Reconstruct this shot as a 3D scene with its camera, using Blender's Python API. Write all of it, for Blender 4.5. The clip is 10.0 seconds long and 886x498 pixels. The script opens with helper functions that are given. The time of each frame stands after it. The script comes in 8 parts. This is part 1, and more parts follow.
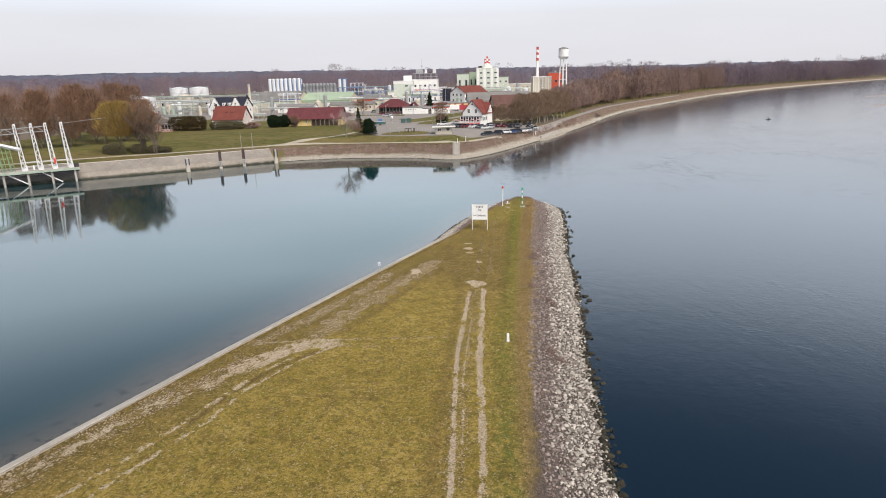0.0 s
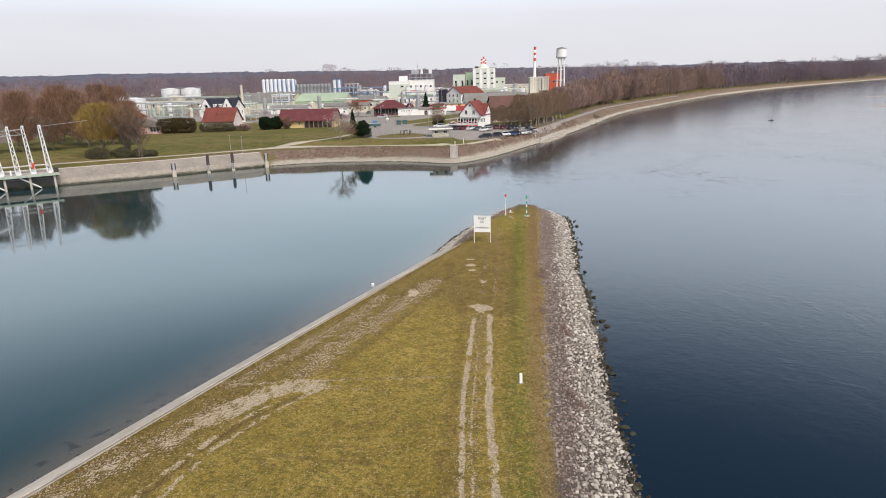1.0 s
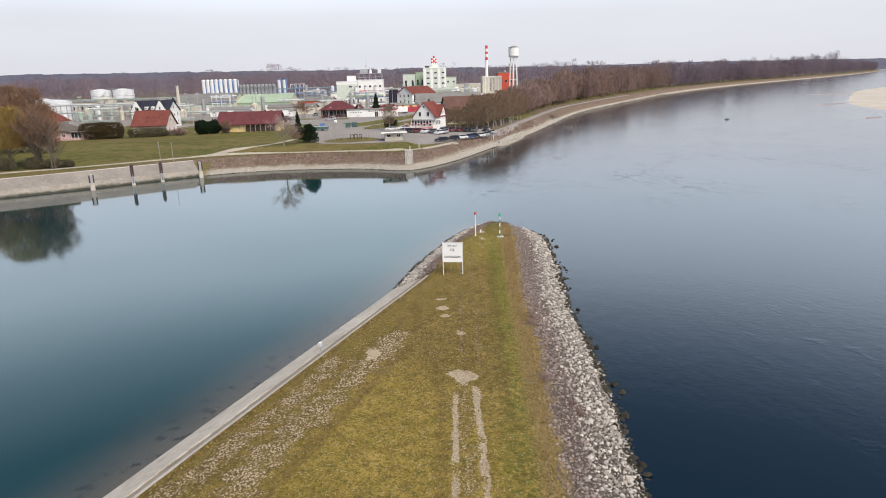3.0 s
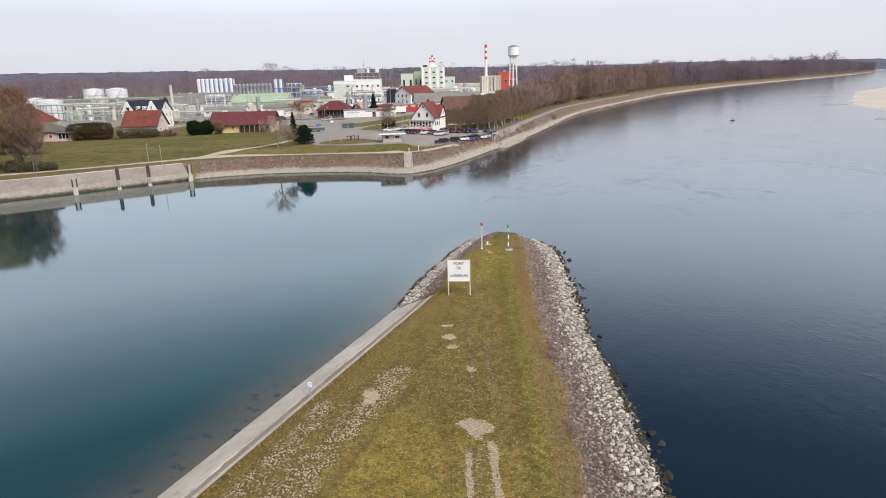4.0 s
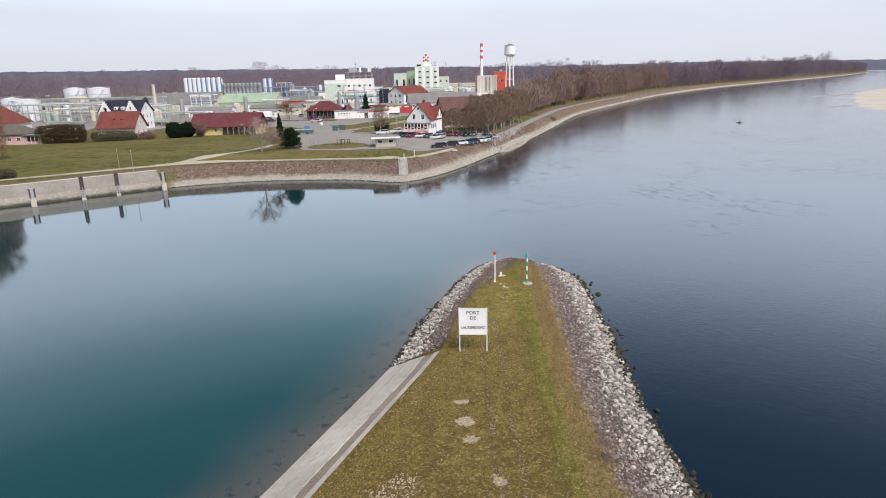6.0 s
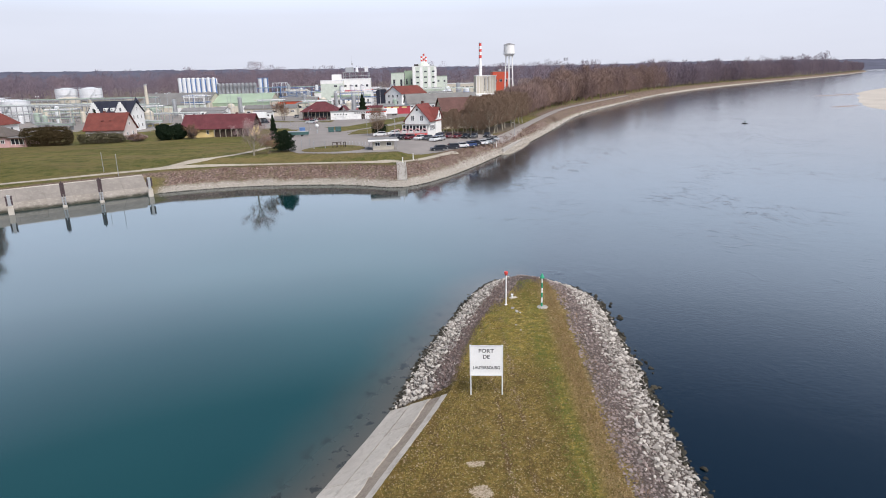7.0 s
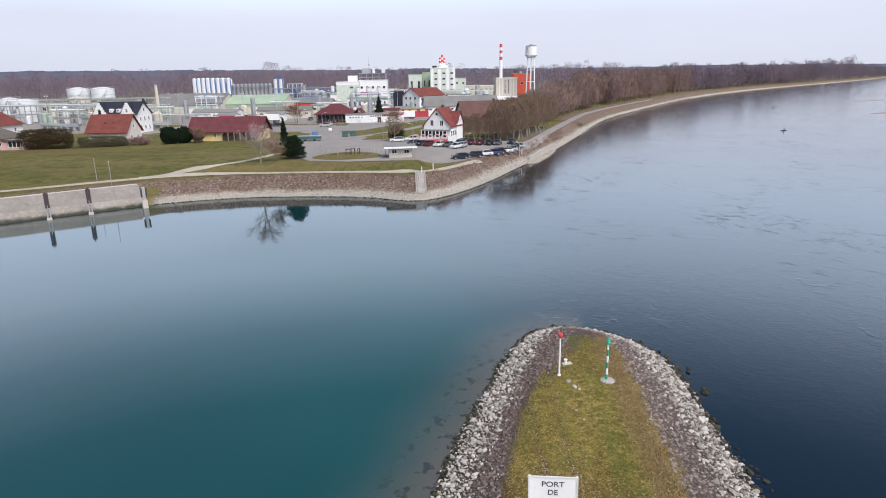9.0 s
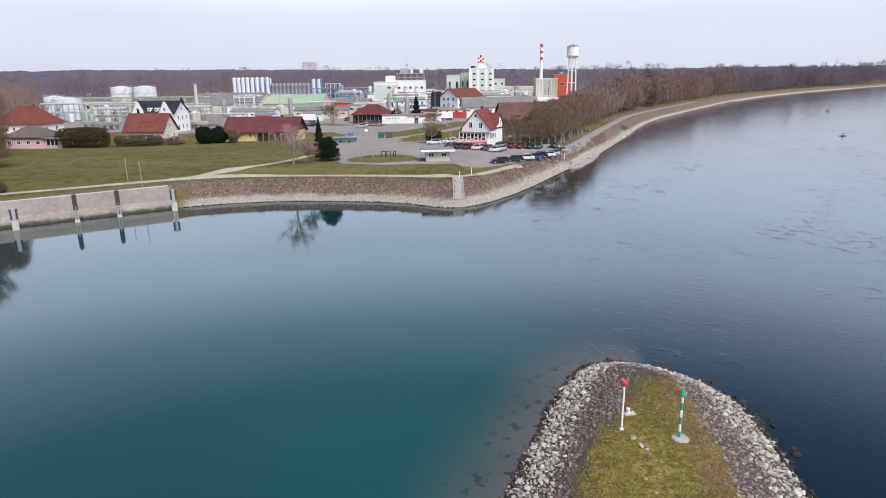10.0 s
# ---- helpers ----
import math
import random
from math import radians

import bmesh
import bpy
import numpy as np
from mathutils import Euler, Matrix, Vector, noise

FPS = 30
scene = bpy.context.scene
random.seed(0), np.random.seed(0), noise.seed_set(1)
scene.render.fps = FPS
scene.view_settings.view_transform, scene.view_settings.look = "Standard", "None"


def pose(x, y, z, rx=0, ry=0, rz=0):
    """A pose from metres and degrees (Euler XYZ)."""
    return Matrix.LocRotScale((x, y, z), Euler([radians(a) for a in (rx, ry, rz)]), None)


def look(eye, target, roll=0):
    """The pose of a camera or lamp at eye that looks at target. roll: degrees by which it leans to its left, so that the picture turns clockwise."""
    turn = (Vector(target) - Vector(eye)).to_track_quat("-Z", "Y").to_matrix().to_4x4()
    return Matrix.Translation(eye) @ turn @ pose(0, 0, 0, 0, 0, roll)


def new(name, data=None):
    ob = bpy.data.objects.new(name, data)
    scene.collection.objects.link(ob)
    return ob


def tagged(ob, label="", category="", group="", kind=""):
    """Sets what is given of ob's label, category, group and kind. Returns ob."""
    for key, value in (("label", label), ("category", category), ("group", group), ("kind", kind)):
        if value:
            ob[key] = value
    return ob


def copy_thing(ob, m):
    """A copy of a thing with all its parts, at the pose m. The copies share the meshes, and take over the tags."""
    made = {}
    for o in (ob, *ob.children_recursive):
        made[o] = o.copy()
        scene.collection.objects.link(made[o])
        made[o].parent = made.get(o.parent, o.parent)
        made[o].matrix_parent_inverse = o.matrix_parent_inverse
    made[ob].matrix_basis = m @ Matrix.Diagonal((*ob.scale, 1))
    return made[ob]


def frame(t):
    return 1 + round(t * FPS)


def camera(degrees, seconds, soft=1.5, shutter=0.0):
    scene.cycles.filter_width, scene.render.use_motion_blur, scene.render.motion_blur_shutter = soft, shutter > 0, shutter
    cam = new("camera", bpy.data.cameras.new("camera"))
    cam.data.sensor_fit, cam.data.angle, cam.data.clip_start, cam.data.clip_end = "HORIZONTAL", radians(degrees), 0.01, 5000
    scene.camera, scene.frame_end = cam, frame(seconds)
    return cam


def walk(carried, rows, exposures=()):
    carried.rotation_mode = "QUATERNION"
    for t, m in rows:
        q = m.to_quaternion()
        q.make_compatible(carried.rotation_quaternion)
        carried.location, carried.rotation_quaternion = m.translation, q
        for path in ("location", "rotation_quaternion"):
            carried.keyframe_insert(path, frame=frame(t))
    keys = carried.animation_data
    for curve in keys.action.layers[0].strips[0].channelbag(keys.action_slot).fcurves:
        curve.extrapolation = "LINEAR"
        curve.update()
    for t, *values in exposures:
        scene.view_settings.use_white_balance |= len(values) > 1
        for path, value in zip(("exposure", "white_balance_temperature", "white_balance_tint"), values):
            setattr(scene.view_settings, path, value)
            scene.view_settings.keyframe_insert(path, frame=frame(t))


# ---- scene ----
cam = camera(70.3, 10.0, soft=1.0)
PATH = [
    (0, (1.918, -86.495, 22.839), (1.782, -84.57, 22.316), -1.4),
    (0.5, (1.481, -82.971, 22.857), (1.349, -81.044, 22.335), -1.5),
    (1, (1.001, -79.435, 22.862), (0.878, -77.508, 22.34), -1.45),
    (1.5, (0.484, -75.898, 22.858), (0.417, -73.969, 22.335), -1.52),
    (2, (-0.039, -72.329, 22.863), (-0.045, -70.399, 22.338), -1.62),
    (2.5, (-0.506, -68.757, 22.869), (-0.487, -66.828, 22.343), -1.6),
    (4, (-1.481, -58.286, 22.838), (-1.445, -56.357, 22.31), -1.5),
    (4.5, (-1.773, -54.894, 22.817), (-1.731, -52.966, 22.288), -1.4),
    (5, (-1.999, -51.575, 22.805), (-1.952, -49.647, 22.276), -1.5),
    (5.5, (-2.222, -48.278, 22.794), (-2.169, -46.35, 22.265), -1.4),
    (7, (-2.936, -38.099, 22.882), (-2.868, -36.172, 22.352), -1.4),
    (7.5, (-3.139, -34.628, 22.921), (-3.073, -32.7, 22.392), -1.3),
    (8, (-3.374, -31.118, 22.943), (-3.305, -29.19, 22.414), -1.2),
    (8.5, (-3.644, -27.69, 22.964), (-3.586, -25.761, 22.439), -1.15),
    (9, (-3.92, -24.402, 22.966), (-3.898, -22.472, 22.442), -1.0),
    (9.5, (-4.218, -21.11, 22.957), (-4.248, -19.179, 22.434), -0.85),
    (10, (-4.457, -17.848, 22.947), (-4.544, -15.919, 22.426), -0.72),
]
EXPOSURES = [(0, 0.05, 6620, 12), (2.5, 0.05, 6520, 12), (5.5, 0.05, 6350, 13), (7.5, 0.05, 6080, 14), (10, 0.05, 6030, 14)]
walk(cam, [(t, look(e, g, r)) for t, e, g, r in PATH], EXPOSURES)

# ---- light ----
SUN_ELEVATION, SUN_AZIMUTH = 50.0, 145.0
world = bpy.data.worlds.new("overcast_sky")
scene.world = world
world.use_nodes = True
wn, wl = world.node_tree.nodes, world.node_tree.links
wn.clear()
sky = wn.new("ShaderNodeTexSky")
sky.sky_type = "NISHITA"
sky.sun_disc = False
sky.sun_elevation, sky.sun_rotation = radians(SUN_ELEVATION), radians(SUN_AZIMUTH)
sky.air_density, sky.dust_density, sky.ozone_density = 1.0, 4.0, 1.0
sky_scale = wn.new("ShaderNodeMix")
sky_scale.data_type, sky_scale.blend_type = "RGBA", "MULTIPLY"
sky_scale.inputs[0].default_value = 1.0
sky_scale.inputs[7].default_value = (0.075, 0.075, 0.075, 1)
# pale haze at the horizon, clearer and bluer sky overhead, thin veils of cloud
coord = wn.new("ShaderNodeTexCoord")
split = wn.new("ShaderNodeSeparateXYZ")
haze = wn.new("ShaderNodeValToRGB")
stops = ((0.00, (0.615, 0.627, 0.665)), (0.09, (0.615, 0.635, 0.681)), (0.17, (0.78, 0.90, 1.03)), (0.28, (0.74, 0.87, 1.01)), (0.37, (0.31, 0.39, 0.50)), (0.46, (0.075, 0.117, 0.180)), (0.57, (0.046, 0.077, 0.131)), (1.00, (0.092, 0.131, 0.208)))
while len(haze.color_ramp.elements) < len(stops):
    haze.color_ramp.elements.new(0.5)
for e, (p, c) in zip(haze.color_ramp.elements, stops):
    e.position, e.color = p, (*c, 1)
veil_map = wn.new("ShaderNodeMapping")
veil_map.inputs["Scale"].default_value = (1.0, 1.0, 5.0)
veil = wn.new("ShaderNodeTexNoise")
veil.inputs["Scale"].default_value, veil.inputs["Detail"].default_value = 1.7, 5
veil_range = wn.new("ShaderNodeMapRange")
veil_range.inputs["From Min"].default_value, veil_range.inputs["From Max"].default_value = 0.35, 0.7
veil_range.inputs["To Min"].default_value, veil_range.inputs["To Max"].default_value = 0.95, 1.05
veiled = wn.new("ShaderNodeMix")
veiled.data_type, veiled.blend_type = "RGBA", "MULTIPLY"
veiled.inputs[0].default_value = 1.0
cloud = wn.new("ShaderNodeMix")
cloud.data_type = "RGBA"
cloud.inputs[0].default_value = 0.9
back = wn.new("ShaderNodeBackground")
back.inputs["Strength"].default_value = 1.3
wout = wn.new("ShaderNodeOutputWorld")
wl.new(coord.outputs["Generated"], split.inputs["Vector"])
wl.new(split.outputs["Z"], haze.inputs["Fac"])
wl.new(coord.outputs["Generated"], veil_map.inputs["Vector"])
wl.new(veil_map.outputs["Vector"], veil.inputs["Vector"])
wl.new(veil.outputs["Fac"], veil_range.inputs["Value"])
wl.new(haze.outputs["Color"], veiled.inputs[6])
wl.new(veil_range.outputs["Result"], veiled.inputs[7])
wl.new(sky.outputs["Color"], sky_scale.inputs[6])
wl.new(sky_scale.outputs[2], cloud.inputs[6])
wl.new(veiled.outputs[2], cloud.inputs[7])
wl.new(cloud.outputs[2], back.inputs["Color"])
wl.new(back.outputs["Background"], wout.inputs["Surface"])

sun = new("sun", bpy.data.lights.new("sun", "SUN"))
sun.data.energy, sun.data.angle, sun.data.color = 4.9, radians(36), (1.0, 0.94, 0.86)
sun_dir = Vector((math.sin(radians(SUN_AZIMUTH)) * math.cos(radians(SUN_ELEVATION)),
                  math.cos(radians(SUN_AZIMUTH)) * math.cos(radians(SUN_ELEVATION)), math.sin(radians(SUN_ELEVATION))))
sun.matrix_world = look(sun_dir * 300, (0, 0, 0))

# ---- materials ----
def rgb(c):
    return (c[0], c[1], c[2], 1.0)


class Nodes:
    """A short way to write a node material."""

    def __init__(self, name):
        self.mat = bpy.data.materials.new(name)
        self.mat.use_nodes = True
        self.n, self.l = self.mat.node_tree.nodes, self.mat.node_tree.links
        self.bsdf = self.n["Principled BSDF"]
        self.coord = None

    def pos(self):
        if self.coord is None:
            self.coord = self.n.new("ShaderNodeTexCoord").outputs["Object"]
        return self.coord

    def put(self, socket, value):
        if hasattr(value, "is_output"):
            self.l.new(value, socket)
        elif isinstance(value, (tuple, list)) and len(value) == 3 and socket.type == "RGBA":
            socket.default_value = rgb(value)
        else:
            socket.default_value = value

    def scaled(self, sx, sy, sz, rz=0.0):
        m = self.n.new("ShaderNodeMapping")
        m.inputs["Scale"].default_value = (sx, sy, sz)
        m.inputs["Rotation"].default_value = (0, 0, rz)
        self.l.new(self.pos(), m.inputs["Vector"])
        return m.outputs["Vector"]

    def noise(self, scale, detail=4.0, rough=0.55, vector=None, distortion=0.0):
        t = self.n.new("ShaderNodeTexNoise")
        t.inputs["Scale"].default_value, t.inputs["Detail"].default_value = scale, detail
        t.inputs["Roughness"].default_value, t.inputs["Distortion"].default_value = rough, distortion
        self.l.new(vector if vector is not None else self.pos(), t.inputs["Vector"])
        return t.outputs["Fac"]

    def cells(self, scale, feature="F1", vector=None):
        t = self.n.new("ShaderNodeTexVoronoi")
        t.feature = feature
        t.inputs["Scale"].default_value = scale
        self.l.new(vector if vector is not None else self.pos(), t.inputs["Vector"])
        return t.outputs["Distance"]

    def ramp(self, fac, a, b, lo=0.0, hi=1.0):
        r = self.n.new("ShaderNodeMapRange")
        r.inputs["From Min"].default_value, r.inputs["From Max"].default_value = a, b
        r.inputs["To Min"].default_value, r.inputs["To Max"].default_value = lo, hi
        self.l.new(fac, r.inputs["Value"])
        return r.outputs["Result"]

    def mix(self, fac, a, b, blend="MIX"):
        m = self.n.new("ShaderNodeMix")
        m.data_type, m.blend_type = "RGBA", blend
        self.put(m.inputs[0], fac)
        self.put(m.inputs[6], a)
        self.put(m.inputs[7], b)
        return m.outputs[2]

    def math(self, op, a, b=0.0):
        m = self.n.new("ShaderNodeMath")
        m.operation = op
        self.put(m.inputs[0], a)
        self.put(m.inputs[1], b)
        return m.outputs[0]

    def attr(self, name):
        a = self.n.new("ShaderNodeAttribute")
        a.attribute_name = name
        return a.outputs["Fac"]

    def random(self):
        return self.n.new("ShaderNodeObjectInfo").outputs["Random"]

    def island(self):
        return self.n.new("ShaderNodeNewGeometry").outputs["Random Per Island"]

    def bump(self, height, strength=0.5, distance=0.02):
        b = self.n.new("ShaderNodeBump")
        b.inputs["Strength"].default_value, b.inputs["Distance"].default_value = strength, distance
        self.l.new(height, b.inputs["Height"])
        self.l.new(b.outputs["Normal"], self.bsdf.inputs["Normal"])

    def end(self, color, rough=0.8, metal=0.0, spec=0.3):
        self.put(self.bsdf.inputs["Base Color"], color)
        self.put(self.bsdf.inputs["Roughness"], rough)
        self.bsdf.inputs["Metallic"].default_value = metal
        self.bsdf.inputs["Specular IOR Level"].default_value = spec
        return self.mat


def plain(name, color, rough=0.7, vary=0.18, scale=0.6, fine=9.0, bump=0.15, metal=0.0, dirt=(0.28, 0.25, 0.21), dirty=0.25, spec=0.3):
    """A painted or plastered surface with soft stains, fine grain and a little dirt."""
    k = Nodes(name)
    big, small = k.noise(scale, 5, 0.6), k.noise(fine, 3, 0.6)
    dark = tuple(c * (1 - vary) for c in color)
    light = tuple(min(1.0, c * (1 + vary * 0.6)) for c in color)
    col = k.mix(k.ramp(big, 0.3, 0.7), dark, light)
    col = k.mix(k.ramp(small, 0.45, 0.75, 0.0, dirty), col, dirt)
    k.bump(small, bump, 0.01)
    return k.end(col, k.ramp(big, 0.3, 0.7, rough - 0.08, min(1.0, rough + 0.08)), metal, spec)


def tiled(name, color, course=0.35, rough=0.8):
    """Roof tiles: courses along the slope, with weathering."""
    k = Nodes(name)
    wave = k.n.new("ShaderNodeTexWave")
    wave.wave_type, wave.bands_direction = "BANDS", "Z"
    wave.inputs["Scale"].default_value = 1.0 / course / 3.1
    wave.inputs["Distortion"].default_value = 0.4
    k.l.new(k.pos(), wave.inputs["Vector"])
    big, small = k.noise(0.45, 5, 0.65), k.noise(5.0, 3, 0.6)
    col = k.mix(k.ramp(big, 0.3, 0.72), tuple(c * 0.68 for c in color), tuple(c * 1.15 for c in color))
    col = k.mix(k.ramp(small, 0.5, 0.8, 0, 0.45), col, (0.13, 0.10, 0.085))
    col = k.mix(k.ramp(wave.outputs["Fac"], 0.0, 0.35, 0.4, 0.0), col, tuple(c * 0.45 for c in color))
    k.bump(wave.outputs["Fac"], 0.6, 0.05)
    return k.end(col, rough)


def stone_material(name, pale, dark, tint, use_object):
    k = Nodes(name)
    r = k.random() if use_object else k.island()
    col = k.mix(r, dark, pale)
    col = k.mix(k.ramp(k.noise(2.2, 5, 0.65), 0.42, 0.7, 0, 0.55), col, tint)
    col = k.mix(k.ramp(k.noise(14.0, 3), 0.45, 0.75, 0, 0.35), col, tuple(c * 0.5 for c in dark))
    k.bump(k.noise(9.0, 5, 0.7), 0.7, 0.05)
    return k.end(col, 0.92)


def twig_material(name, a, b, tint):
    k = Nodes(name)
    col = k.mix(k.island(), a, b)
    col = k.mix(k.ramp(k.noise(0.12, 3), 0.4, 0.65), col, tint)
    return k.end(col, 0.95, spec=0.1)


M = {}
M["white_paint"] = plain("white_paint", (0.78, 0.78, 0.77), 0.55, 0.06, dirty=0.12)
M["white_wall"] = plain("white_wall", (0.77, 0.765, 0.745), 0.8, 0.08, dirty=0.2)
M["cream_wall"] = plain("cream_wall", (0.56, 0.51, 0.42), 0.85, 0.12)
M["yellow_wall"] = plain("yellow_wall", (0.70, 0.54, 0.24), 0.85, 0.12)
M["rose_wall"] = plain("pale_rose_plaster", (0.70, 0.61, 0.58), 0.85, 0.12)
M["pink_wall"] = plain("pink_wall", (0.62, 0.40, 0.40), 0.85, 0.1)
M["pale_green"] = plain("pale_green_cladding", (0.56, 0.61, 0.53), 0.6, 0.1)
M["mint_roof"] = plain("mint_metal_roof", (0.34, 0.43, 0.31), 0.5, 0.16, 0.15)
M["grey_roof"] = plain("grey_sheet_roof", (0.22, 0.215, 0.21), 0.7, 0.2, 0.2)
M["fibre_roof"] = plain("fibre_cement_roof", (0.185, 0.18, 0.172), 0.8, 0.22, 0.25)
M["concrete"] = plain("concrete", (0.40, 0.38, 0.35), 0.9, 0.22, 0.5, 6.0, 0.35, dirty=0.4)
M["grey_metal"] = plain("galvanised_steel", (0.42, 0.43, 0.44), 0.45, 0.15, metal=0.5)
M["white_steel"] = plain("white_steel", (0.70, 0.71, 0.72), 0.45, 0.1, metal=0.1)
M["blue_steel"] = plain("blue_painted_steel", (0.10, 0.19, 0.40), 0.5, 0.15)
M["green_steel"] = plain("green_painted_steel", (0.15, 0.26, 0.19), 0.5, 0.18)
M["dark_steel"] = plain("dark_steel", (0.035, 0.03, 0.03), 0.6, 0.2, bump=0.3)
M["rust_steel"] = plain("rusty_sheet_pile", (0.07, 0.05, 0.055), 0.75, 0.3, 1.2, 8.0, 0.4, dirt=(0.16, 0.10, 0.07))
M["green_net"] = plain("faded_green_bars", (0.21, 0.30, 0.14), 0.7, 0.25, dirty=0.4)
M["dark_teal"] = plain("dark_teal_paint", (0.035, 0.10, 0.10), 0.6, 0.25, dirty=0.4)
M["green_paint"] = plain("pale_green_paint", (0.33, 0.41, 0.34), 0.6, 0.25, dirty=0.4)
M["blue_paint"] = plain("blue_paint", (0.13, 0.21, 0.38), 0.6, 0.25, dirty=0.4)
M["crimson_paint"] = plain("crimson_paint", (0.40, 0.035, 0.055), 0.6, 0.25, dirty=0.4)
M["red_paint"] = plain("red_paint", (0.60, 0.06, 0.05), 0.5, 0.12)
M["orange_wall"] = plain("orange_cladding", (0.50, 0.075, 0.035), 0.6, 0.12)
M["signal_green"] = plain("signal_green_paint", (0.02, 0.30, 0.16), 0.5, 0.1)
M["dark_wood"] = plain("dark_wood", (0.045, 0.028, 0.022), 0.8, 0.25)
M["trunk"] = plain("bark", (0.13, 0.105, 0.085), 0.95, 0.3, 1.0, 7.0, 0.6)
M["pale_trunk"] = plain("pale_plane_bark", (0.30, 0.27, 0.21), 0.9, 0.35, 0.8, 4.0, 0.5, dirt=(0.14, 0.12, 0.09), dirty=0.5)
M["black_letters"] = plain("black_letters", (0.03, 0.03, 0.035), 0.6, 0.1)
M["rubber"] = plain("rubber", (0.02, 0.02, 0.02), 0.85, 0.1)
M["asphalt"] = plain("asphalt", (0.255, 0.232, 0.215), 0.92, 0.18, 0.12, 3.0, 0.3, dirt=(0.24, 0.22, 0.20), dirty=0.5)
M["gravel_path"] = plain("gravel_path", (0.40, 0.355, 0.29), 0.95, 0.18, 0.3, 5.0, 0.4, dirt=(0.20, 0.18, 0.12), dirty=0.5)
M["dry_field"] = plain("pale_dry_field", (0.40, 0.32, 0.235), 0.95, 0.2, 0.05, 0.8, 0.2, dirt=(0.26, 0.2, 0.13))
M["red_tiles"] = tiled("red_roof_tiles", (0.195, 0.050, 0.042))
M["orange_tiles"] = tiled("orange_roof_tiles", (0.180, 0.050, 0.038))
M["brown_tiles"] = tiled("brown_roof_tiles", (0.13, 0.066, 0.056))
M["maroon_tiles"] = tiled("maroon_roof_tiles", (0.128, 0.034, 0.040))
M["slate"] = tiled("blue_slate", (0.020, 0.024, 0.042), rough=0.8)
M["grey_tiles"] = tiled("grey_brown_roof_tiles", (0.14, 0.12, 0.105))
# Far hills: distance haze is put into the base colour as grey-blue.
M["far_hill"] = plain("haze_tinted_hill", (0.098, 0.100, 0.138), 0.95, 0.35, 0.012, 0.06, 0.0, dirt=(0.06, 0.06, 0.07))

k = Nodes("window_glass")
M["glass"] = k.end(k.mix(k.random(), (0.010, 0.012, 0.016), (0.035, 0.04, 0.05)), 0.12, spec=0.25)

k = Nodes("car_paint")
k.bsdf.inputs["Coat Weight"].default_value = 0.6
M["car_dark"] = k.end((0.015, 0.018, 0.026), 0.3, 0.3, 0.5)
for nm, c in (("car_white", (0.72, 0.72, 0.72)), ("car_silver", (0.42, 0.44, 0.46)), ("car_red", (0.12, 0.010, 0.018)), ("car_blue", (0.03, 0.06, 0.16)), ("car_grey", (0.10, 0.105, 0.115))):
    k = Nodes(nm)
    k.bsdf.inputs["Coat Weight"].default_value = 0.6
    M[nm] = k.end(k.mix(k.ramp(k.noise(1.5), 0.4, 0.7, 0, 0.2), c, tuple(v * 0.7 for v in c)), 0.3, 0.15, 0.5)

M["pale_rock"] = stone_material("pale_riprap_stone", (0.60, 0.56, 0.50), (0.12, 0.105, 0.092), (0.36, 0.32, 0.27), False)
M["bank_rock"] = stone_material("pale_limestone", (0.58, 0.54, 0.48), (0.20, 0.18, 0.155), (0.42, 0.375, 0.32), False)
M["bank_dark_rock"] = stone_material("reddish_bank_stone", (0.37, 0.28, 0.255), (0.105, 0.075, 0.070), (0.27, 0.175, 0.14), False)
M["pebble"] = stone_material("warm_pebbles", (0.54, 0.42, 0.28), (0.22, 0.155, 0.090), (0.38, 0.28, 0.17), False)
M["dark_rock"] = stone_material("weathered_riprap_stone", (0.34, 0.285, 0.265), (0.085, 0.066, 0.062), (0.24, 0.165, 0.135), False)
M["wet_rock"] = stone_material("wet_mossy_stone", (0.05, 0.045, 0.035), (0.012, 0.012, 0.010), (0.06, 0.05, 0.022), False)
M["pale_rock_piece"] = stone_material("pale_riprap_boulder", (0.62, 0.58, 0.52), (0.24, 0.22, 0.195), (0.40, 0.36, 0.31), True)

# twigs, needles, dry weeds
M["twigs_brown"] = twig_material("brown_twigs", (0.13, 0.075, 0.050), (0.27, 0.165, 0.105), (0.18, 0.11, 0.078))
M["twigs_mauve"] = twig_material("mauve_twigs", (0.105, 0.075, 0.072), (0.20, 0.145, 0.13), (0.15, 0.105, 0.10))
M["twigs_plane"] = twig_material("ochre_plane_twigs", (0.145, 0.100, 0.070), (0.27, 0.19, 0.135), (0.19, 0.135, 0.098))
M["twigs_pink"] = twig_material("pinkish_birch_twigs", (0.24, 0.17, 0.165), (0.42, 0.32, 0.31), (0.33, 0.235, 0.23))
M["twigs_willow"] = twig_material("yellow_willow_twigs", (0.20, 0.130, 0.045), (0.37, 0.265, 0.085), (0.25, 0.145, 0.062))
M["needles"] = twig_material("dark_needles", (0.008, 0.017, 0.009), (0.026, 0.040, 0.020), (0.013, 0.024, 0.013))
M["hedge_leaves"] = twig_material("brown_green_hedge_leaves", (0.036, 0.030, 0.014), (0.085, 0.062, 0.030), (0.058, 0.042, 0.022))
M["bush_leaves"] = twig_material("olive_grey_bush_leaves", (0.070, 0.066, 0.036), (0.150, 0.135, 0.080), (0.095, 0.080, 0.055))
M["dry_weeds"] = twig_material("dry_reddish_weeds", (0.20, 0.115, 0.055), (0.40, 0.27, 0.135), (0.27, 0.165, 0.085))
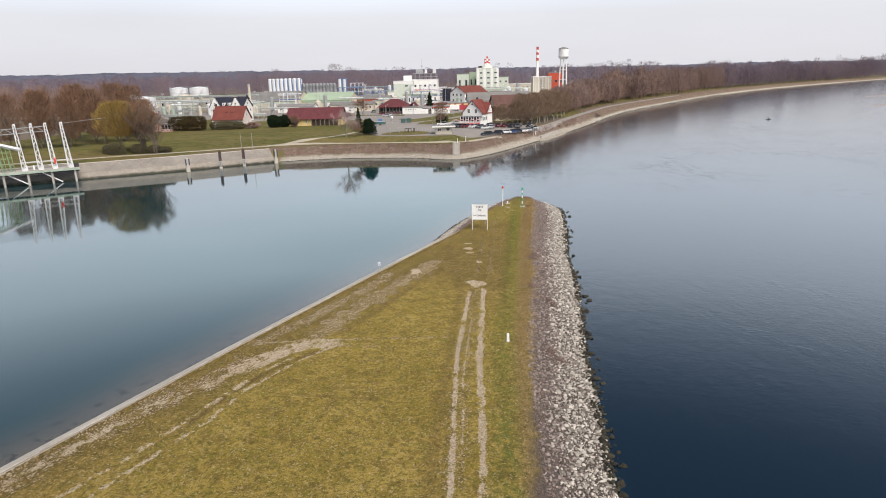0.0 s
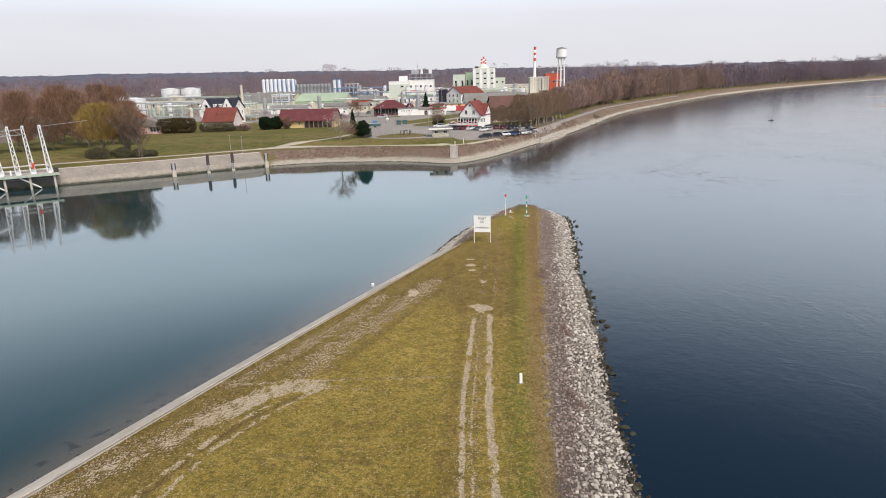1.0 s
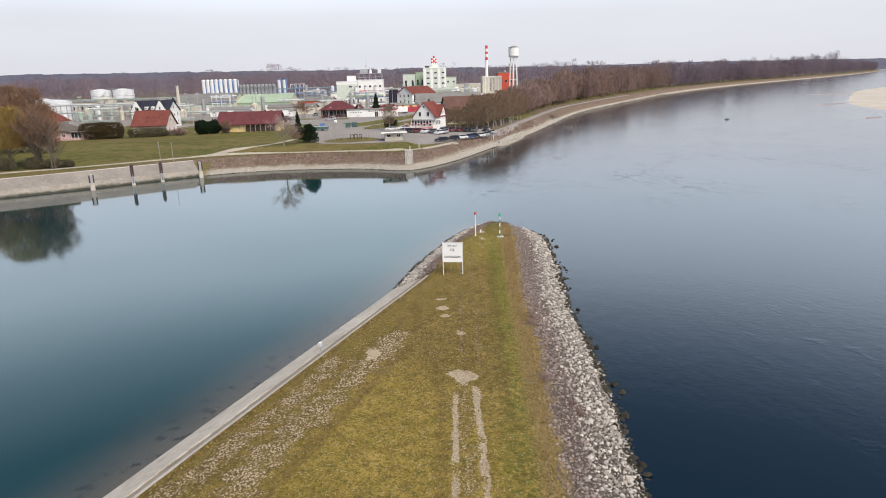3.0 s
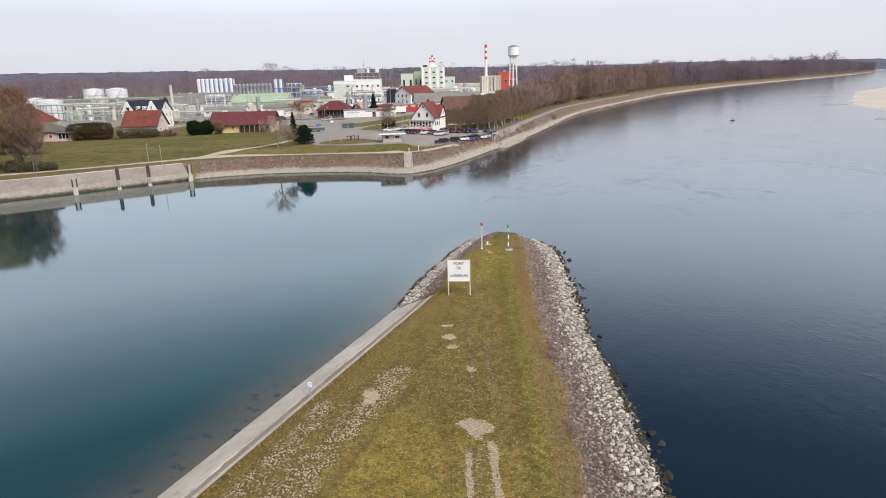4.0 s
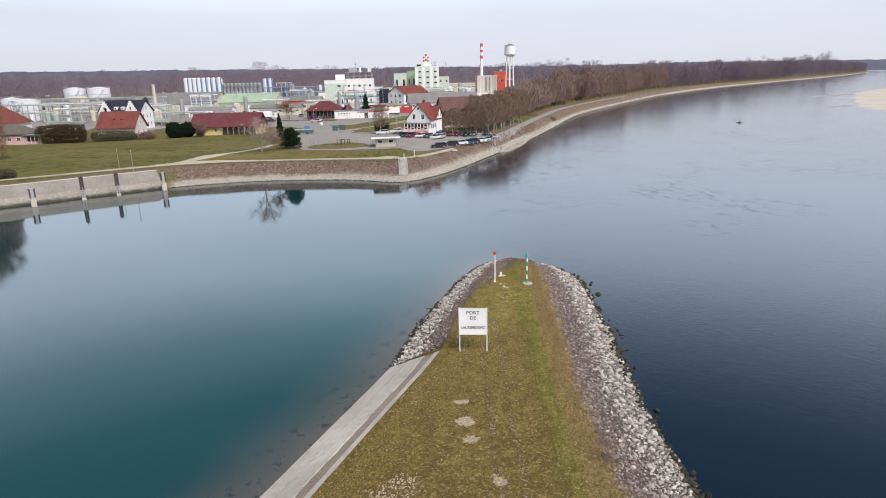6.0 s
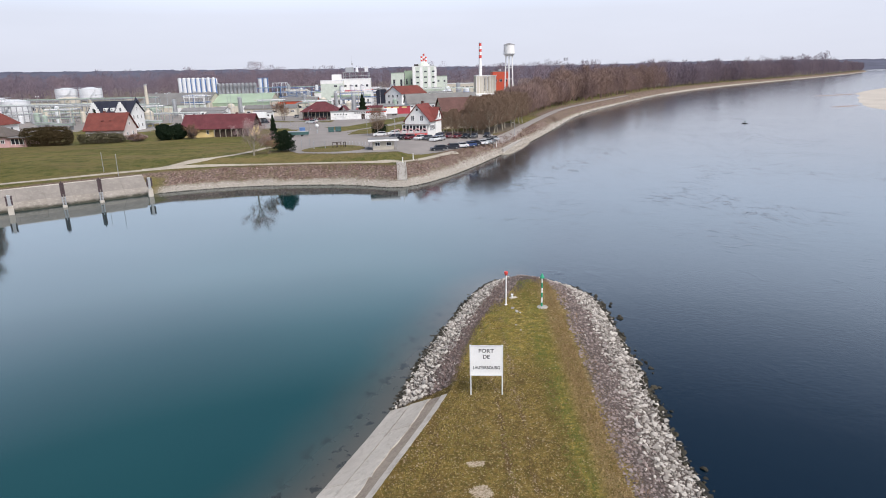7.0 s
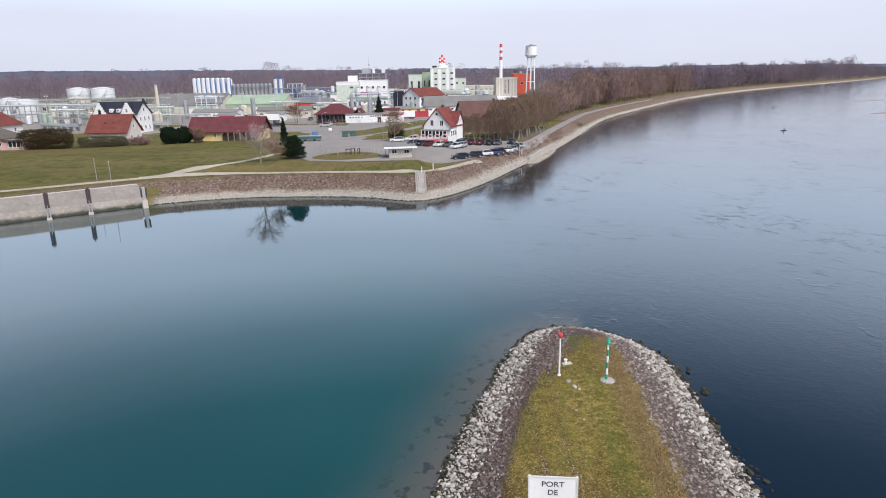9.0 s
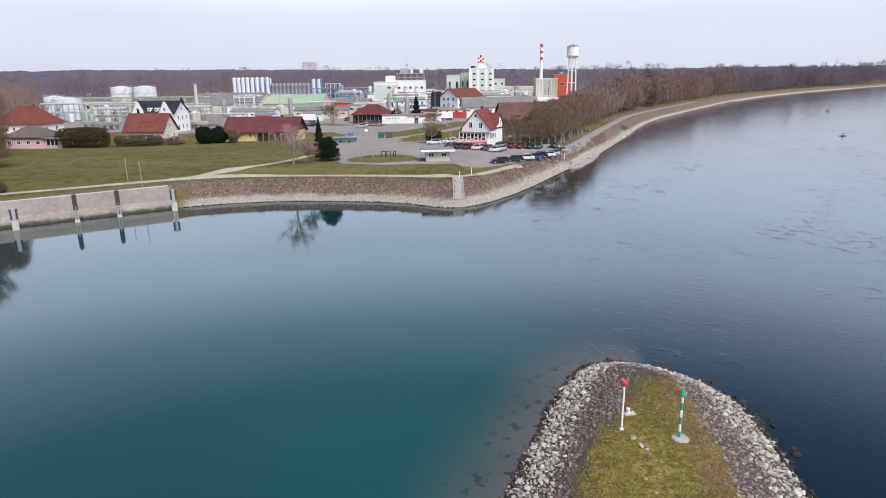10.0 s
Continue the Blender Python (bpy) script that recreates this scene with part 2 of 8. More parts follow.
M["bank_brush"] = twig_material("reddish_bank_brush", (0.085, 0.050, 0.042), (0.23, 0.145, 0.115), (0.14, 0.085, 0.070))
M["brush"] = twig_material("purple_brown_brush", (0.14, 0.095, 0.085), (0.28, 0.205, 0.18), (0.19, 0.135, 0.12))

# concrete
k = Nodes("weathered_concrete")
n1, n2, n3 = k.noise(0.22, 5, 0.65), k.noise(1.6, 5, 0.7), k.noise(12.0, 3)
streak = k.noise(1.1, 4, 0.6, k.scaled(1.0, 1.0, 0.25))
col = k.mix(k.ramp(n1, 0.35, 0.65), (0.175, 0.157, 0.138), (0.26, 0.235, 0.205))
col = k.mix(k.ramp(streak, 0.48, 0.72, 0, 0.55), col, (0.17, 0.15, 0.13))
col = k.mix(k.ramp(n2, 0.5, 0.75, 0, 0.5), col, (0.36, 0.33, 0.295))
col = k.mix(k.ramp(k.random(), 0, 1, 0, 0.30), col, (0.24, 0.22, 0.20))
k.bump(k.math("ADD", n2, n3), 0.5, 0.04)
M["slab"] = k.end(col, 0.92)
k = Nodes("pale_concrete")
n1, n2, n3 = k.noise(0.3, 5, 0.65), k.noise(2.0, 5, 0.7), k.noise(14.0, 3)
col = k.mix(k.ramp(n1, 0.35, 0.65), (0.44, 0.40, 0.345), (0.60, 0.555, 0.485))
col = k.mix(k.ramp(n2, 0.50, 0.70, 0, 0.6), col, (0.33, 0.29, 0.24))
col = k.mix(k.ramp(k.noise(0.9, 6, 0.75, k.scaled(1.0, 0.35, 1.0, 0.4)), 0.54, 0.68, 0, 0.6), col, (0.25, 0.215, 0.175))
col = k.mix(k.ramp(k.noise(5.0, 4, 0.7), 0.56, 0.68, 0, 0.55), col, (0.64, 0.595, 0.525))
col = k.mix(k.ramp(k.random(), 0, 1, 0, 0.4), col, (0.38, 0.34, 0.29))
k.bump(k.math("ADD", n2, n3), 0.4, 0.03)
M["pale_slab"] = k.end(col, 0.9)
# quay slabs: streaked, with a dark ragged tide mark at the foot
k = Nodes("quay_concrete")
n1, n2, n3 = k.noise(0.25, 5, 0.65), k.noise(1.4, 5, 0.7), k.noise(10.0, 3)
streak = k.noise(0.9, 5, 0.65, k.scaled(1.6, 1.6, 0.2))
col = k.mix(k.ramp(n1, 0.35, 0.65), (0.21, 0.187, 0.155), (0.31, 0.28, 0.24))
col = k.mix(k.ramp(streak, 0.47, 0.68, 0, 0.6), col, (0.20, 0.175, 0.15))
col = k.mix(k.ramp(n2, 0.52, 0.70, 0, 0.5), col, (0.50, 0.46, 0.41))
col = k.mix(k.ramp(k.random(), 0, 1, 0, 0.35), col, (0.26, 0.235, 0.21))
up_ = k.n.new("ShaderNodeSeparateXYZ")
k.l.new(k.pos(), up_.inputs[0])
wet = k.math("ADD", up_.outputs["Z"], k.math("MULTIPLY", k.noise(0.8, 5, 0.7), -0.9))
col = k.mix(k.ramp(wet, -0.25, 0.22, 0.94, 0.0), col, (0.030, 0.030, 0.018))
k.bump(k.math("ADD", n2, n3), 0.5, 0.04)
M["quay_slab"] = k.end(col, 0.9)
k = Nodes("old_asphalt_strip")
n1, n2 = k.noise(0.6, 5, 0.65), k.noise(6.0, 4)
k.bump(n2, 0.4, 0.03)
M["dark_strip"] = k.end(k.mix(k.ramp(n2, 0.4, 0.7, 0, 0.6), k.mix(k.ramp(n1, 0.35, 0.65), (0.19, 0.155, 0.12), (0.29, 0.245, 0.195)), (0.36, 0.31, 0.25)), 0.95)


# ---- building helpers ----
def thing(name, m=None, label="", category="", group="", kind=""):
    ob = new(name)
    ob.empty_display_size = 0.5
    if m is not None:
        ob.matrix_basis = m
    return tagged(ob, label, category, group, kind)


def part(name, bm, material, parent=None, label="", smooth=False):
    me = bpy.data.meshes.new(name)
    bm.to_mesh(me)
    bm.free()
    me.materials.append(M[material])
    if smooth:
        for p in me.polygons:
            p.use_smooth = True
    ob = new(name, me)
    ob.parent = parent
    return tagged(ob, label) if label else ob


def share(name, me, parent, m=None, label=""):
    ob = new(name, me)
    ob.parent = parent
    if m is not None:
        ob.matrix_basis = m
    return tagged(ob, label) if label else ob


def raw(name, verts, faces, material, parent=None, smooth=False, attrs=None):
    """A mesh object from arrays; faces is an (n, 3) or (n, 4) array."""
    me = bpy.data.meshes.new(name)
    verts, faces = np.asarray(verts, dtype=np.float32), np.asarray(faces, dtype=np.int32)
    n, k = faces.shape
    me.vertices.add(len(verts))
    me.vertices.foreach_set("co", verts.ravel())
    me.loops.add(n * k)
    me.loops.foreach_set("vertex_index", faces.ravel())
    me.polygons.add(n)
    me.polygons.foreach_set("loop_start", np.arange(0, n * k, k, dtype=np.int32))
    me.polygons.foreach_set("use_smooth", np.full(n, smooth))
    for key, values in (attrs or {}).items():
        a = me.attributes.new(key, "FLOAT", "POINT")
        a.data.foreach_set("value", np.asarray(values, dtype=np.float32))
    me.update(calc_edges=True)
    me.validate()
    if material:
        me.materials.append(M[material])
    ob = new(name, me)
    ob.parent = parent
    return ob


def box(bm, c, s, rz=0.0, bevel=0.0, m=None):
    r = bmesh.ops.create_cube(bm, size=1.0)
    mat = Matrix.Translation(c) @ Matrix.Rotation(radians(rz), 4, "Z") @ Matrix.Diagonal((*s, 1))
    if m is not None:
        mat = m @ mat
    bmesh.ops.transform(bm, matrix=mat, verts=r["verts"])
    if bevel:
        edges = list({e for v in r["verts"] for e in v.link_edges})
        bmesh.ops.bevel(bm, geom=edges, offset=bevel, segments=1, affect="EDGES")
    return bm


def cube(c, s, rz=0.0, bevel=0.0):
    return box(bmesh.new(), c, s, rz, bevel)


def rod(bm, a, b, r0, r1=None, n=8):
    a, b = Vector(a), Vector(b)
    d = b - a
    res = bmesh.ops.create_cone(bm, cap_ends=True, segments=n, radius1=r0, radius2=r0 if r1 is None else r1, depth=d.length)
    m = Matrix.Translation((a + b) / 2) @ d.to_track_quat("Z", "Y").to_matrix().to_4x4()
    bmesh.ops.transform(bm, matrix=m, verts=res["verts"])
    return bm


def poly_prism(points, z0, z1):
    bm = bmesh.new()
    lo = [bm.verts.new((x, y, z0)) for x, y in points]
    hi = [bm.verts.new((x, y, z1)) for x, y in points]
    bm.faces.new(hi)
    bm.faces.new(lo[::-1])
    n = len(points)
    for i in range(n):
        bm.faces.new((lo[i], lo[(i + 1) % n], hi[(i + 1) % n], hi[i]))
    bmesh.ops.recalc_face_normals(bm, faces=bm.faces[:])
    return bm


def gable_wall(w, d, eave, ridge):
    """A house body with its two gables; the ridge runs along x."""
    bm = bmesh.new()
    x, y = w / 2, d / 2
    prof = [(-y, 0), (y, 0), (y, eave), (0, ridge), (-y, eave)]
    a = [bm.verts.new((-x, p[0], p[1])) for p in prof]
    b = [bm.verts.new((x, p[0], p[1])) for p in prof]
    bm.faces.new(a[::-1])
    bm.faces.new(b)
    for i in range(5):
        bm.faces.new((a[i], a[(i + 1) % 5], b[(i + 1) % 5], b[i]))
    bmesh.ops.recalc_face_normals(bm, faces=bm.faces[:])
    return bm


def gable_roof(w, d, eave, ridge, over=0.5, thick=0.22):
    """Two roof slabs with their overhang; the ridge runs along x."""
    bm = bmesh.new()
    x = w / 2 + over
    slope = (ridge - eave) / (d / 2)
    yo, zo = d / 2 + over, eave - slope * over
    prof = [(-yo, zo), (0, ridge), (yo, zo), (yo, zo + thick), (0, ridge + thick * 1.25), (-yo, zo + thick)]
    a = [bm.verts.new((-x, p[0], p[1] + 0.02)) for p in prof]
    b = [bm.verts.new((x, p[0], p[1] + 0.02)) for p in prof]
    for i in range(6):
        bm.faces.new((a[i], a[(i + 1) % 6], b[(i + 1) % 6], b[i]))
    for s in (a, b):
        bm.faces.new((s[0], s[1], s[4], s[5]))
        bm.faces.new((s[1], s[2], s[3], s[4]))
    bmesh.ops.recalc_face_normals(bm, faces=bm.faces[:])
    return bm


def hip_roof(w, d, eave, ridge, over=0.5, inset=None, thick=0.2):
    bm = bmesh.new()
    x, y = w / 2 + over, d / 2 + over
    i = min(d / 2 if inset is None else inset, w / 2 - 0.01)
    lo = [bm.verts.new(p) for p in ((-x, -y, eave), (x, -y, eave), (x, y, eave), (-x, y, eave))]
    up = [bm.verts.new((v.co.x, v.co.y, eave + thick)) for v in lo]
    r0, r1 = bm.verts.new((-w / 2 + i, 0, ridge)), bm.verts.new((w / 2 - i, 0, ridge))
    bm.faces.new(lo[::-1])
    for j in range(4):
        bm.faces.new((lo[j], lo[(j + 1) % 4], up[(j + 1) % 4], up[j]))
    bm.faces.new((up[0], up[1], r1, r0))
    bm.faces.new((up[2], up[3], r0, r1))
    bm.faces.new((up[1], up[2], r1))
    bm.faces.new((up[3], up[0], r0))
    bmesh.ops.recalc_face_normals(bm, faces=bm.faces[:])
    return bm


WINDOWS = {}


def window(parent, x, y, z, w, h, facing, frame_mat="white_paint", name="window"):
    """A framed window proud of the wall by a few centimetres; facing in degrees, 0 looks along -y."""
    key = (round(w, 2), round(h, 2), frame_mat)
    if key not in WINDOWS:
        f = bmesh.new()
        t = min(0.12, w * 0.14)
        for cx, cz, sx, sz in ((-w / 2 + t / 2, 0, t, h), (w / 2 - t / 2, 0, t, h), (0, h / 2 - t / 2, w - 2 * t, t), (0, -h / 2 + t / 2, w - 2 * t, t), (0, 0, t * 0.6, h - 2 * t)):
            box(f, (cx, 0, cz), (sx, 0.12, sz))
        me = bpy.data.meshes.new("frame")
        f.to_mesh(me)
        f.free()
        me.materials.append(M[frame_mat])
        g = cube((0, 0, 0), (w - 2 * t, 0.06, h - 2 * t))
        mg = bpy.data.meshes.new("pane")
        g.to_mesh(mg)
        g.free()
        mg.materials.append(M["glass"])
        WINDOWS[key] = (me, mg)
    me, mg = WINDOWS[key]
    fr = share(name, me, parent, pose(x, y, z, 0, 0, facing))
    share("pane", mg, fr)
    return fr


def smooth_step(a, b, x):
    t = np.clip((np.asarray(x, dtype=float) - a) / (b - a), 0, 1)
    return t * t * (3 - 2 * t)


def value_noise(x, y, seed=0):
    """Smooth noise between 0 and 1 on arrays."""
    xi, yi = np.floor(x).astype(np.int64), np.floor(y).astype(np.int64)
    fx, fy = x - xi, y - yi
    fx, fy = fx * fx * (3 - 2 * fx), fy * fy * (3 - 2 * fy)

    def h(i, j):
        n = (i * 374761393 + j * 668265263 + seed * 974711) & 0x7FFFFFFF
        n = ((n ^ (n >> 13)) * 1274126177) & 0x7FFFFFFF
        return ((n ^ (n >> 16)) & 0xFFFF) / 65535.0

    return (h(xi, yi) * (1 - fx) + h(xi + 1, yi) * fx) * (1 - fy) + (h(xi, yi + 1) * (1 - fx) + h(xi + 1, yi + 1) * fx) * fy


def fractal(x, y, seed=0, octaves=4):
    total, amp, norm = 0.0, 1.0, 0.0
    for o in range(octaves):
        total = total + amp * value_noise(x * 2 ** o, y * 2 ** o, seed + o)
        norm += amp
        amp *= 0.5
    return total / norm


def shore_distance(px, py, line, closed=True):
    """Signed distance of points to a polygon, positive inside."""
    pts = np.asarray(line, dtype=float)
    nxt = np.roll(pts, -1, axis=0)
    best = np.full(px.shape, 1e9)
    inside = np.zeros(px.shape, dtype=bool)
    for (ax, ay), (bx, by) in zip(pts, nxt):
        dx, dy = bx - ax, by - ay
        t = np.clip(((px - ax) * dx + (py - ay) * dy) / (dx * dx + dy * dy), 0, 1)
        best = np.minimum(best, np.hypot(px - ax - t * dx, py - ay - t * dy))
        cross = (ay > py) != (by > py)
        with np.errstate(divide="ignore", invalid="ignore"):
            xc = ax + (py - ay) * dx / (dy if dy else 1e-9)
        inside ^= cross & (px < xc)
    return np.where(inside, best, -best)


def grid_faces(nx, ny):
    i = (np.arange(ny - 1)[:, None] * nx + np.arange(nx - 1)[None, :]).ravel()
    return np.stack([i, i + 1, i + nx + 1, i + nx], axis=1)


def rounded(line, steps=4):
    """Corner cutting, to turn a coarse outline into a soft one."""
    pts = np.asarray(line, dtype=float)
    for _ in range(steps):
        nxt = np.roll(pts, -1, axis=0)
        pts = np.stack([pts * 0.75 + nxt * 0.25, pts * 0.25 + nxt * 0.75], axis=1).reshape(-1, 2)
    return pts


def blades(name, x, y, z, length, width, material, label, category, seed, lean=0.5, parent=None):
    """Upright blades of grass or weeds, one object."""
    r = np.random.default_rng(seed)
    n = len(x)
    a = r.uniform(0, 2 * np.pi, n)
    p = np.stack([x, y, z], -1)
    side = np.stack([np.cos(a), np.sin(a), 0 * a], -1) * width[:, None]
    tip = np.stack([r.normal(0, lean, n), r.normal(0, lean, n), np.ones(n)], -1)
    tip *= (length / np.linalg.norm(tip, axis=1))[:, None]
    v = np.stack([p - side, p + side, p + tip], 1).reshape(-1, 3)
    ob = raw(name, v, np.arange(n * 3).reshape(-1, 3), material, parent)
    return tagged(ob, label, category, kind="stuff")


def tube(path, radii, sides, V, F):
    base = len(V)
    up = Vector((0, 0, 1))
    for i, (p, r) in enumerate(zip(path, radii)):
        d = (path[min(i + 1, len(path) - 1)] - path[max(i - 1, 0)]).normalized()
        a = d.cross(up if abs(d.z) < 0.9 else Vector((1, 0, 0))).normalized()
        b = d.cross(a)
        for s in range(sides):
            t = 2 * math.pi * s / sides
            V.append(p + a * (r * math.cos(t)) + b * (r * math.sin(t)))
    for i in range(len(path) - 1):
        for s in range(sides):
            q = base + i * sides
            F.append((q + s, q + (s + 1) % sides, q + sides + (s + 1) % sides, q + sides + s))

# ---- ground and water ----
PIER = rounded([(-85.0, -200), (-28.5, -54), (-21.4, -35.8), (-14.1, -18.2), (-9.2, -6.6), (-6.3, 0.2), (-5.1, 3.4), (-4.0, 8.5), (-1.8, 15.5), (1.8, 25.0), (4.6, 30.6), (9.0, 31.0), (12.8, 28.6),
                (15.2, 24.4), (15.2, 18.0), (14.6, 12.0), (13.8, 3.0), (12.6, -7.0), (12.5, -17.0), (11.2, -29.0), (10.4, -38.0), (9.9, -47.0),
                (9.3, -56.0), (8.0, -80.0), (6.0, -200)], 2)
MAIN = rounded([(-420, -190), (-200, -8), (-116, 57.6), (-100, 66.8), (-83, 79.5), (-69.8, 91.0), (-61.5, 96.4), (-52.3, 101.0), (-41.7, 103.7), (-30.2, 103.2), (-21.1, 102.2),
                (-14.3, 99.4), (-8.8, 95.6), (-3.6, 97.6), (3.0, 107.0), (10.2, 121.5), (18.6, 141), (29.5, 165), (47.5, 210), (84, 312), (127, 393),
                (249.6, 612), (400, 820), (600, 1055), (940, 1440), (1270, 1830), (1850, 2550), (3000, 4300), (3000, 6000), (-6000, 6000), (-6000, -1500)], 2)
LAND = 5.0
PIER_TOP = 2.2


def left_x(y):
    """The water's edge along the concrete side of the pier."""
    return np.interp(y, [-200, -54, -35.8, -18.2, -6.6, 0.2, 3.4], [-85.0, -28.5, -21.4, -14.1, -9.2, -6.3, -5.1])


def left_concrete(x, y):
    """Where the harbour side of the pier is a concrete revetment."""
    return (y < 2.2) & (x < left_x(y) + 5.0)


def pier_height(d):
    z = np.interp(d, [-6, -1.0, 0, 1.5, 4.6, 5.6, 7.0, 30], [-3.0, -0.55, -0.08, 0.62, 1.95, 2.14, PIER_TOP, PIER_TOP])
    return z


def line_mask(x, y, pts, half, seed, ragged=0.6, scale=1.2):
    """How far a place lies within a worn strip along a line of points, with a ragged edge."""
    best = np.full(x.shape, 1e9)
    for (ax, ay), (bx, by) in zip(pts[:-1], pts[1:]):
        dx, dy = bx - ax, by - ay
        t = np.clip(((x - ax) * dx + (y - ay) * dy) / (dx * dx + dy * dy), 0, 1)
        best = np.minimum(best, np.hypot(x - ax - t * dx, y - ay - t * dy))
    edge = half * (1 + ragged * (fractal(x * scale, y * scale, seed) - 0.5) * 2)
    return 1 - smooth_step(0.55, 1.15, best / np.maximum(edge, 0.02))


def patch_mask(x, y, cx, cy, rx, ry, seed):
    r = np.hypot((x - cx) / rx, (y - cy) / ry) + (fractal(x * 1.1, y * 1.1, seed) - 0.5) * 1.5
    return 1 - smooth_step(0.7, 1.05, r)


def pier_wear(x, y):
    """Bare soil, loose gravel and dark mud on the pier: wheel tracks, worn patches and the stony diagonal way."""
    gaps = 0.35 + 0.65 * smooth_step(0.34, 0.52, fractal(x * 1.6, y * 0.8, 5))
    bare = line_mask(x, y, [(0.0, -90), (0.0, -58), (-0.35, -42), (0.25, -27)], 0.20, 3, 0.6) * gaps
    bare = np.maximum(bare, line_mask(x, y, [(1.62, -90), (1.75, -58), (1.4, -42), (1.65, -26)], 0.27, 4, 0.9) * gaps)
    bare = np.maximum(bare, 0.55 * line_mask(x, y, [(0.5, -90), (0.6, -58), (0.25, -45), (0.6, -34)], 0.10, 5) * gaps)
    for cx, cy, rx, ry, s in ((0.85, -24.2, 1.0, 1.3, 8), (-0.55, -10.2, 0.95, 0.6, 9), (1.1, -16.4, 0.6, 0.55, 10), (-0.3, -7.8, 0.45, 0.3, 11), (-0.1, -12.3, 0.5, 0.35, 12), (-5.9, -20.0, 0.75, 1.0, 13)):
        bare = np.maximum(bare, patch_mask(x, y, cx, cy, rx, ry, s))
    stones = smooth_step(0.40, 0.56, fractal(x * 2.2, y * 2.2, 30, 3))
    way = np.maximum(line_mask(x, y, [(-10.8, -39.6), (-12.6, -40.0), (-14.4, -41.6), (-16.4, -44.2)], 1.15, 21, 0.6), line_mask(x, y, [(-12.4, -39.0), (-14.6, -39.4), (-16.8, -39.6)], 0.35, 24, 0.9) * 0.6)
    bare = np.maximum(bare, way * (0.42 + 0.58 * smooth_step(0.42, 0.54, fractal(x * 4.5 + 0.6 * y, y * 1.6, 39, 3))))
    for pts, half, s in (([(-10.6, -40.4), (-12.8, -43.6), (-14.9, -47.6), (-15.8, -51.8), (-19, -60)], 0.20, 27), ([(-13.2, -42.6), (-15.0, -45.3), (-16.2, -48.9), (-17.4, -52.6), (-21, -61)], 0.24, 28), ([(-16.2, -44.0), (-18.0, -47.3), (-20.5, -50.0), (-24, -58)], 0.5, 29)):
        bare = np.maximum(bare, line_mask(x, y, pts, half, s, 0.8) * (0.10 + 0.65 * stones))
    stony = np.zeros(x.shape)
    for pts, half, strong, s in (([(-16.8, -39.2), (-13.8, -33.8), (-10.6, -26.4), (-8.6, -21)], 0.85, 0.9, 20), ([(-12.3, -37.4), (-10.4, -32.4), (-7.6, -25.2), (-5.6, -20.3), (-4.2, -16.5)], 1.25, 1.0, 22),
                                 ([(-16.6, -43), (-19.4, -48), (-23, -55), (-28, -66)], 1.5, 0.6, 23), ([(-11.0, -38.9), (-7.7, -38.7), (-4.7, -38.5), (-1.0, -38.2)], 0.14, 0.7, 31), ([(-10.7, -40.0), (-8.0, -40.2), (-5.1, -40.2)], 0.14, 0.7, 32),
                                 ([(0.1, -60), (0.2, -42), (0.8, -27)], 0.9, 0.35, 33), ([(2.0, 15), (1.8, 2), (1.4, -9), (1.0, -22)], 0.20, 0.40, 25), ([(3.7, 14), (3.2, 2), (2.7, -9), (2.2, -22)], 0.20, 0.40, 26)):
        stony = np.maximum(stony, strong * line_mask(x, y, pts, half, s, 0.9))
    mud = np.maximum(0.7 * line_mask(x, y, [(-10.8, -40.9), (-12.1, -41.9), (-13.9, -44.2), (-15.5, -47.4), (-16.8, -52)], 0.24, 34, 0.9), 0.5 * line_mask(x, y, [(-10.9, -48.3), (-8.5, -48.6), (-5.2, -48.9)], 0.16, 35, 0.9))
    mud = np.maximum(mud, 0.5 * line_mask(x, y, [(-9.2, -47.2), (-7.2, -47.2), (-5.5, -47.6)], 0.14, 36, 0.9))
    mud = np.maximum(mud, 0.28 * line_mask(x, y, [(-1.2, -60), (-1.0, -40), (-0.6, -26), (-2.6, -12), (-2.4, 2)], 0.45, 37, 0.9))
    mud = np.maximum(mud, 0.45 * line_mask(x, y, [(-10.6, -37.8), (-8.4, -32.4), (-5.2, -24), (-3.4, -19)], 0.5, 38, 0.8))
    for pts, s in (([(2.0, 15), (1.8, 2), (1.4, -9), (1.0, -22)], 41), ([(3.7, 14), (3.2, 2), (2.7, -9), (2.2, -22)], 42)):
        mud = np.maximum(mud, 0.55 * line_mask(x, y, pts, 0.26, s, 0.9) * (0.4 + 0.6 * stones))
    return bare, stony * (0.35 + 0.65 * stones), mud


# pier: a fine sheet, its bed under the water
gx = np.concatenate([np.linspace(-90, -31, 40, endpoint=False), np.arange(-31, -1.2, 0.2), np.arange(-1.2, 2.6, 0.11), np.arange(2.6, 20, 0.4)])
gy = np.concatenate([np.linspace(-200, -66, 50, endpoint=False), np.arange(-66, 36, 0.24)])
X, Y = np.meshgrid(gx, gy)
D = shore_distance(X, Y, PIER)
conc = left_concrete(X, Y)
Z = pier_height(D) + np.where(D > 5.5, 0.10 * (fractal(X * 0.15, Y * 0.15, 2) - 0.5) + 0.05 * (fractal(X * 1.3, Y * 1.3, 7, 3) - 0.5), 0)
Z = np.where(conc, np.interp(D, [-6, 0, 3.9, 4.5], [-3.2, -0.40, 1.62, PIER_TOP - 0.06]), Z)
bare, stony, mud = pier_wear(X, Y)
Z = Z - 0.05 * bare - 0.07 * mud
x_right = np.interp(Y, [-60, -40, -3, 22], [4.9, 5.2, 7.6, 9.6])
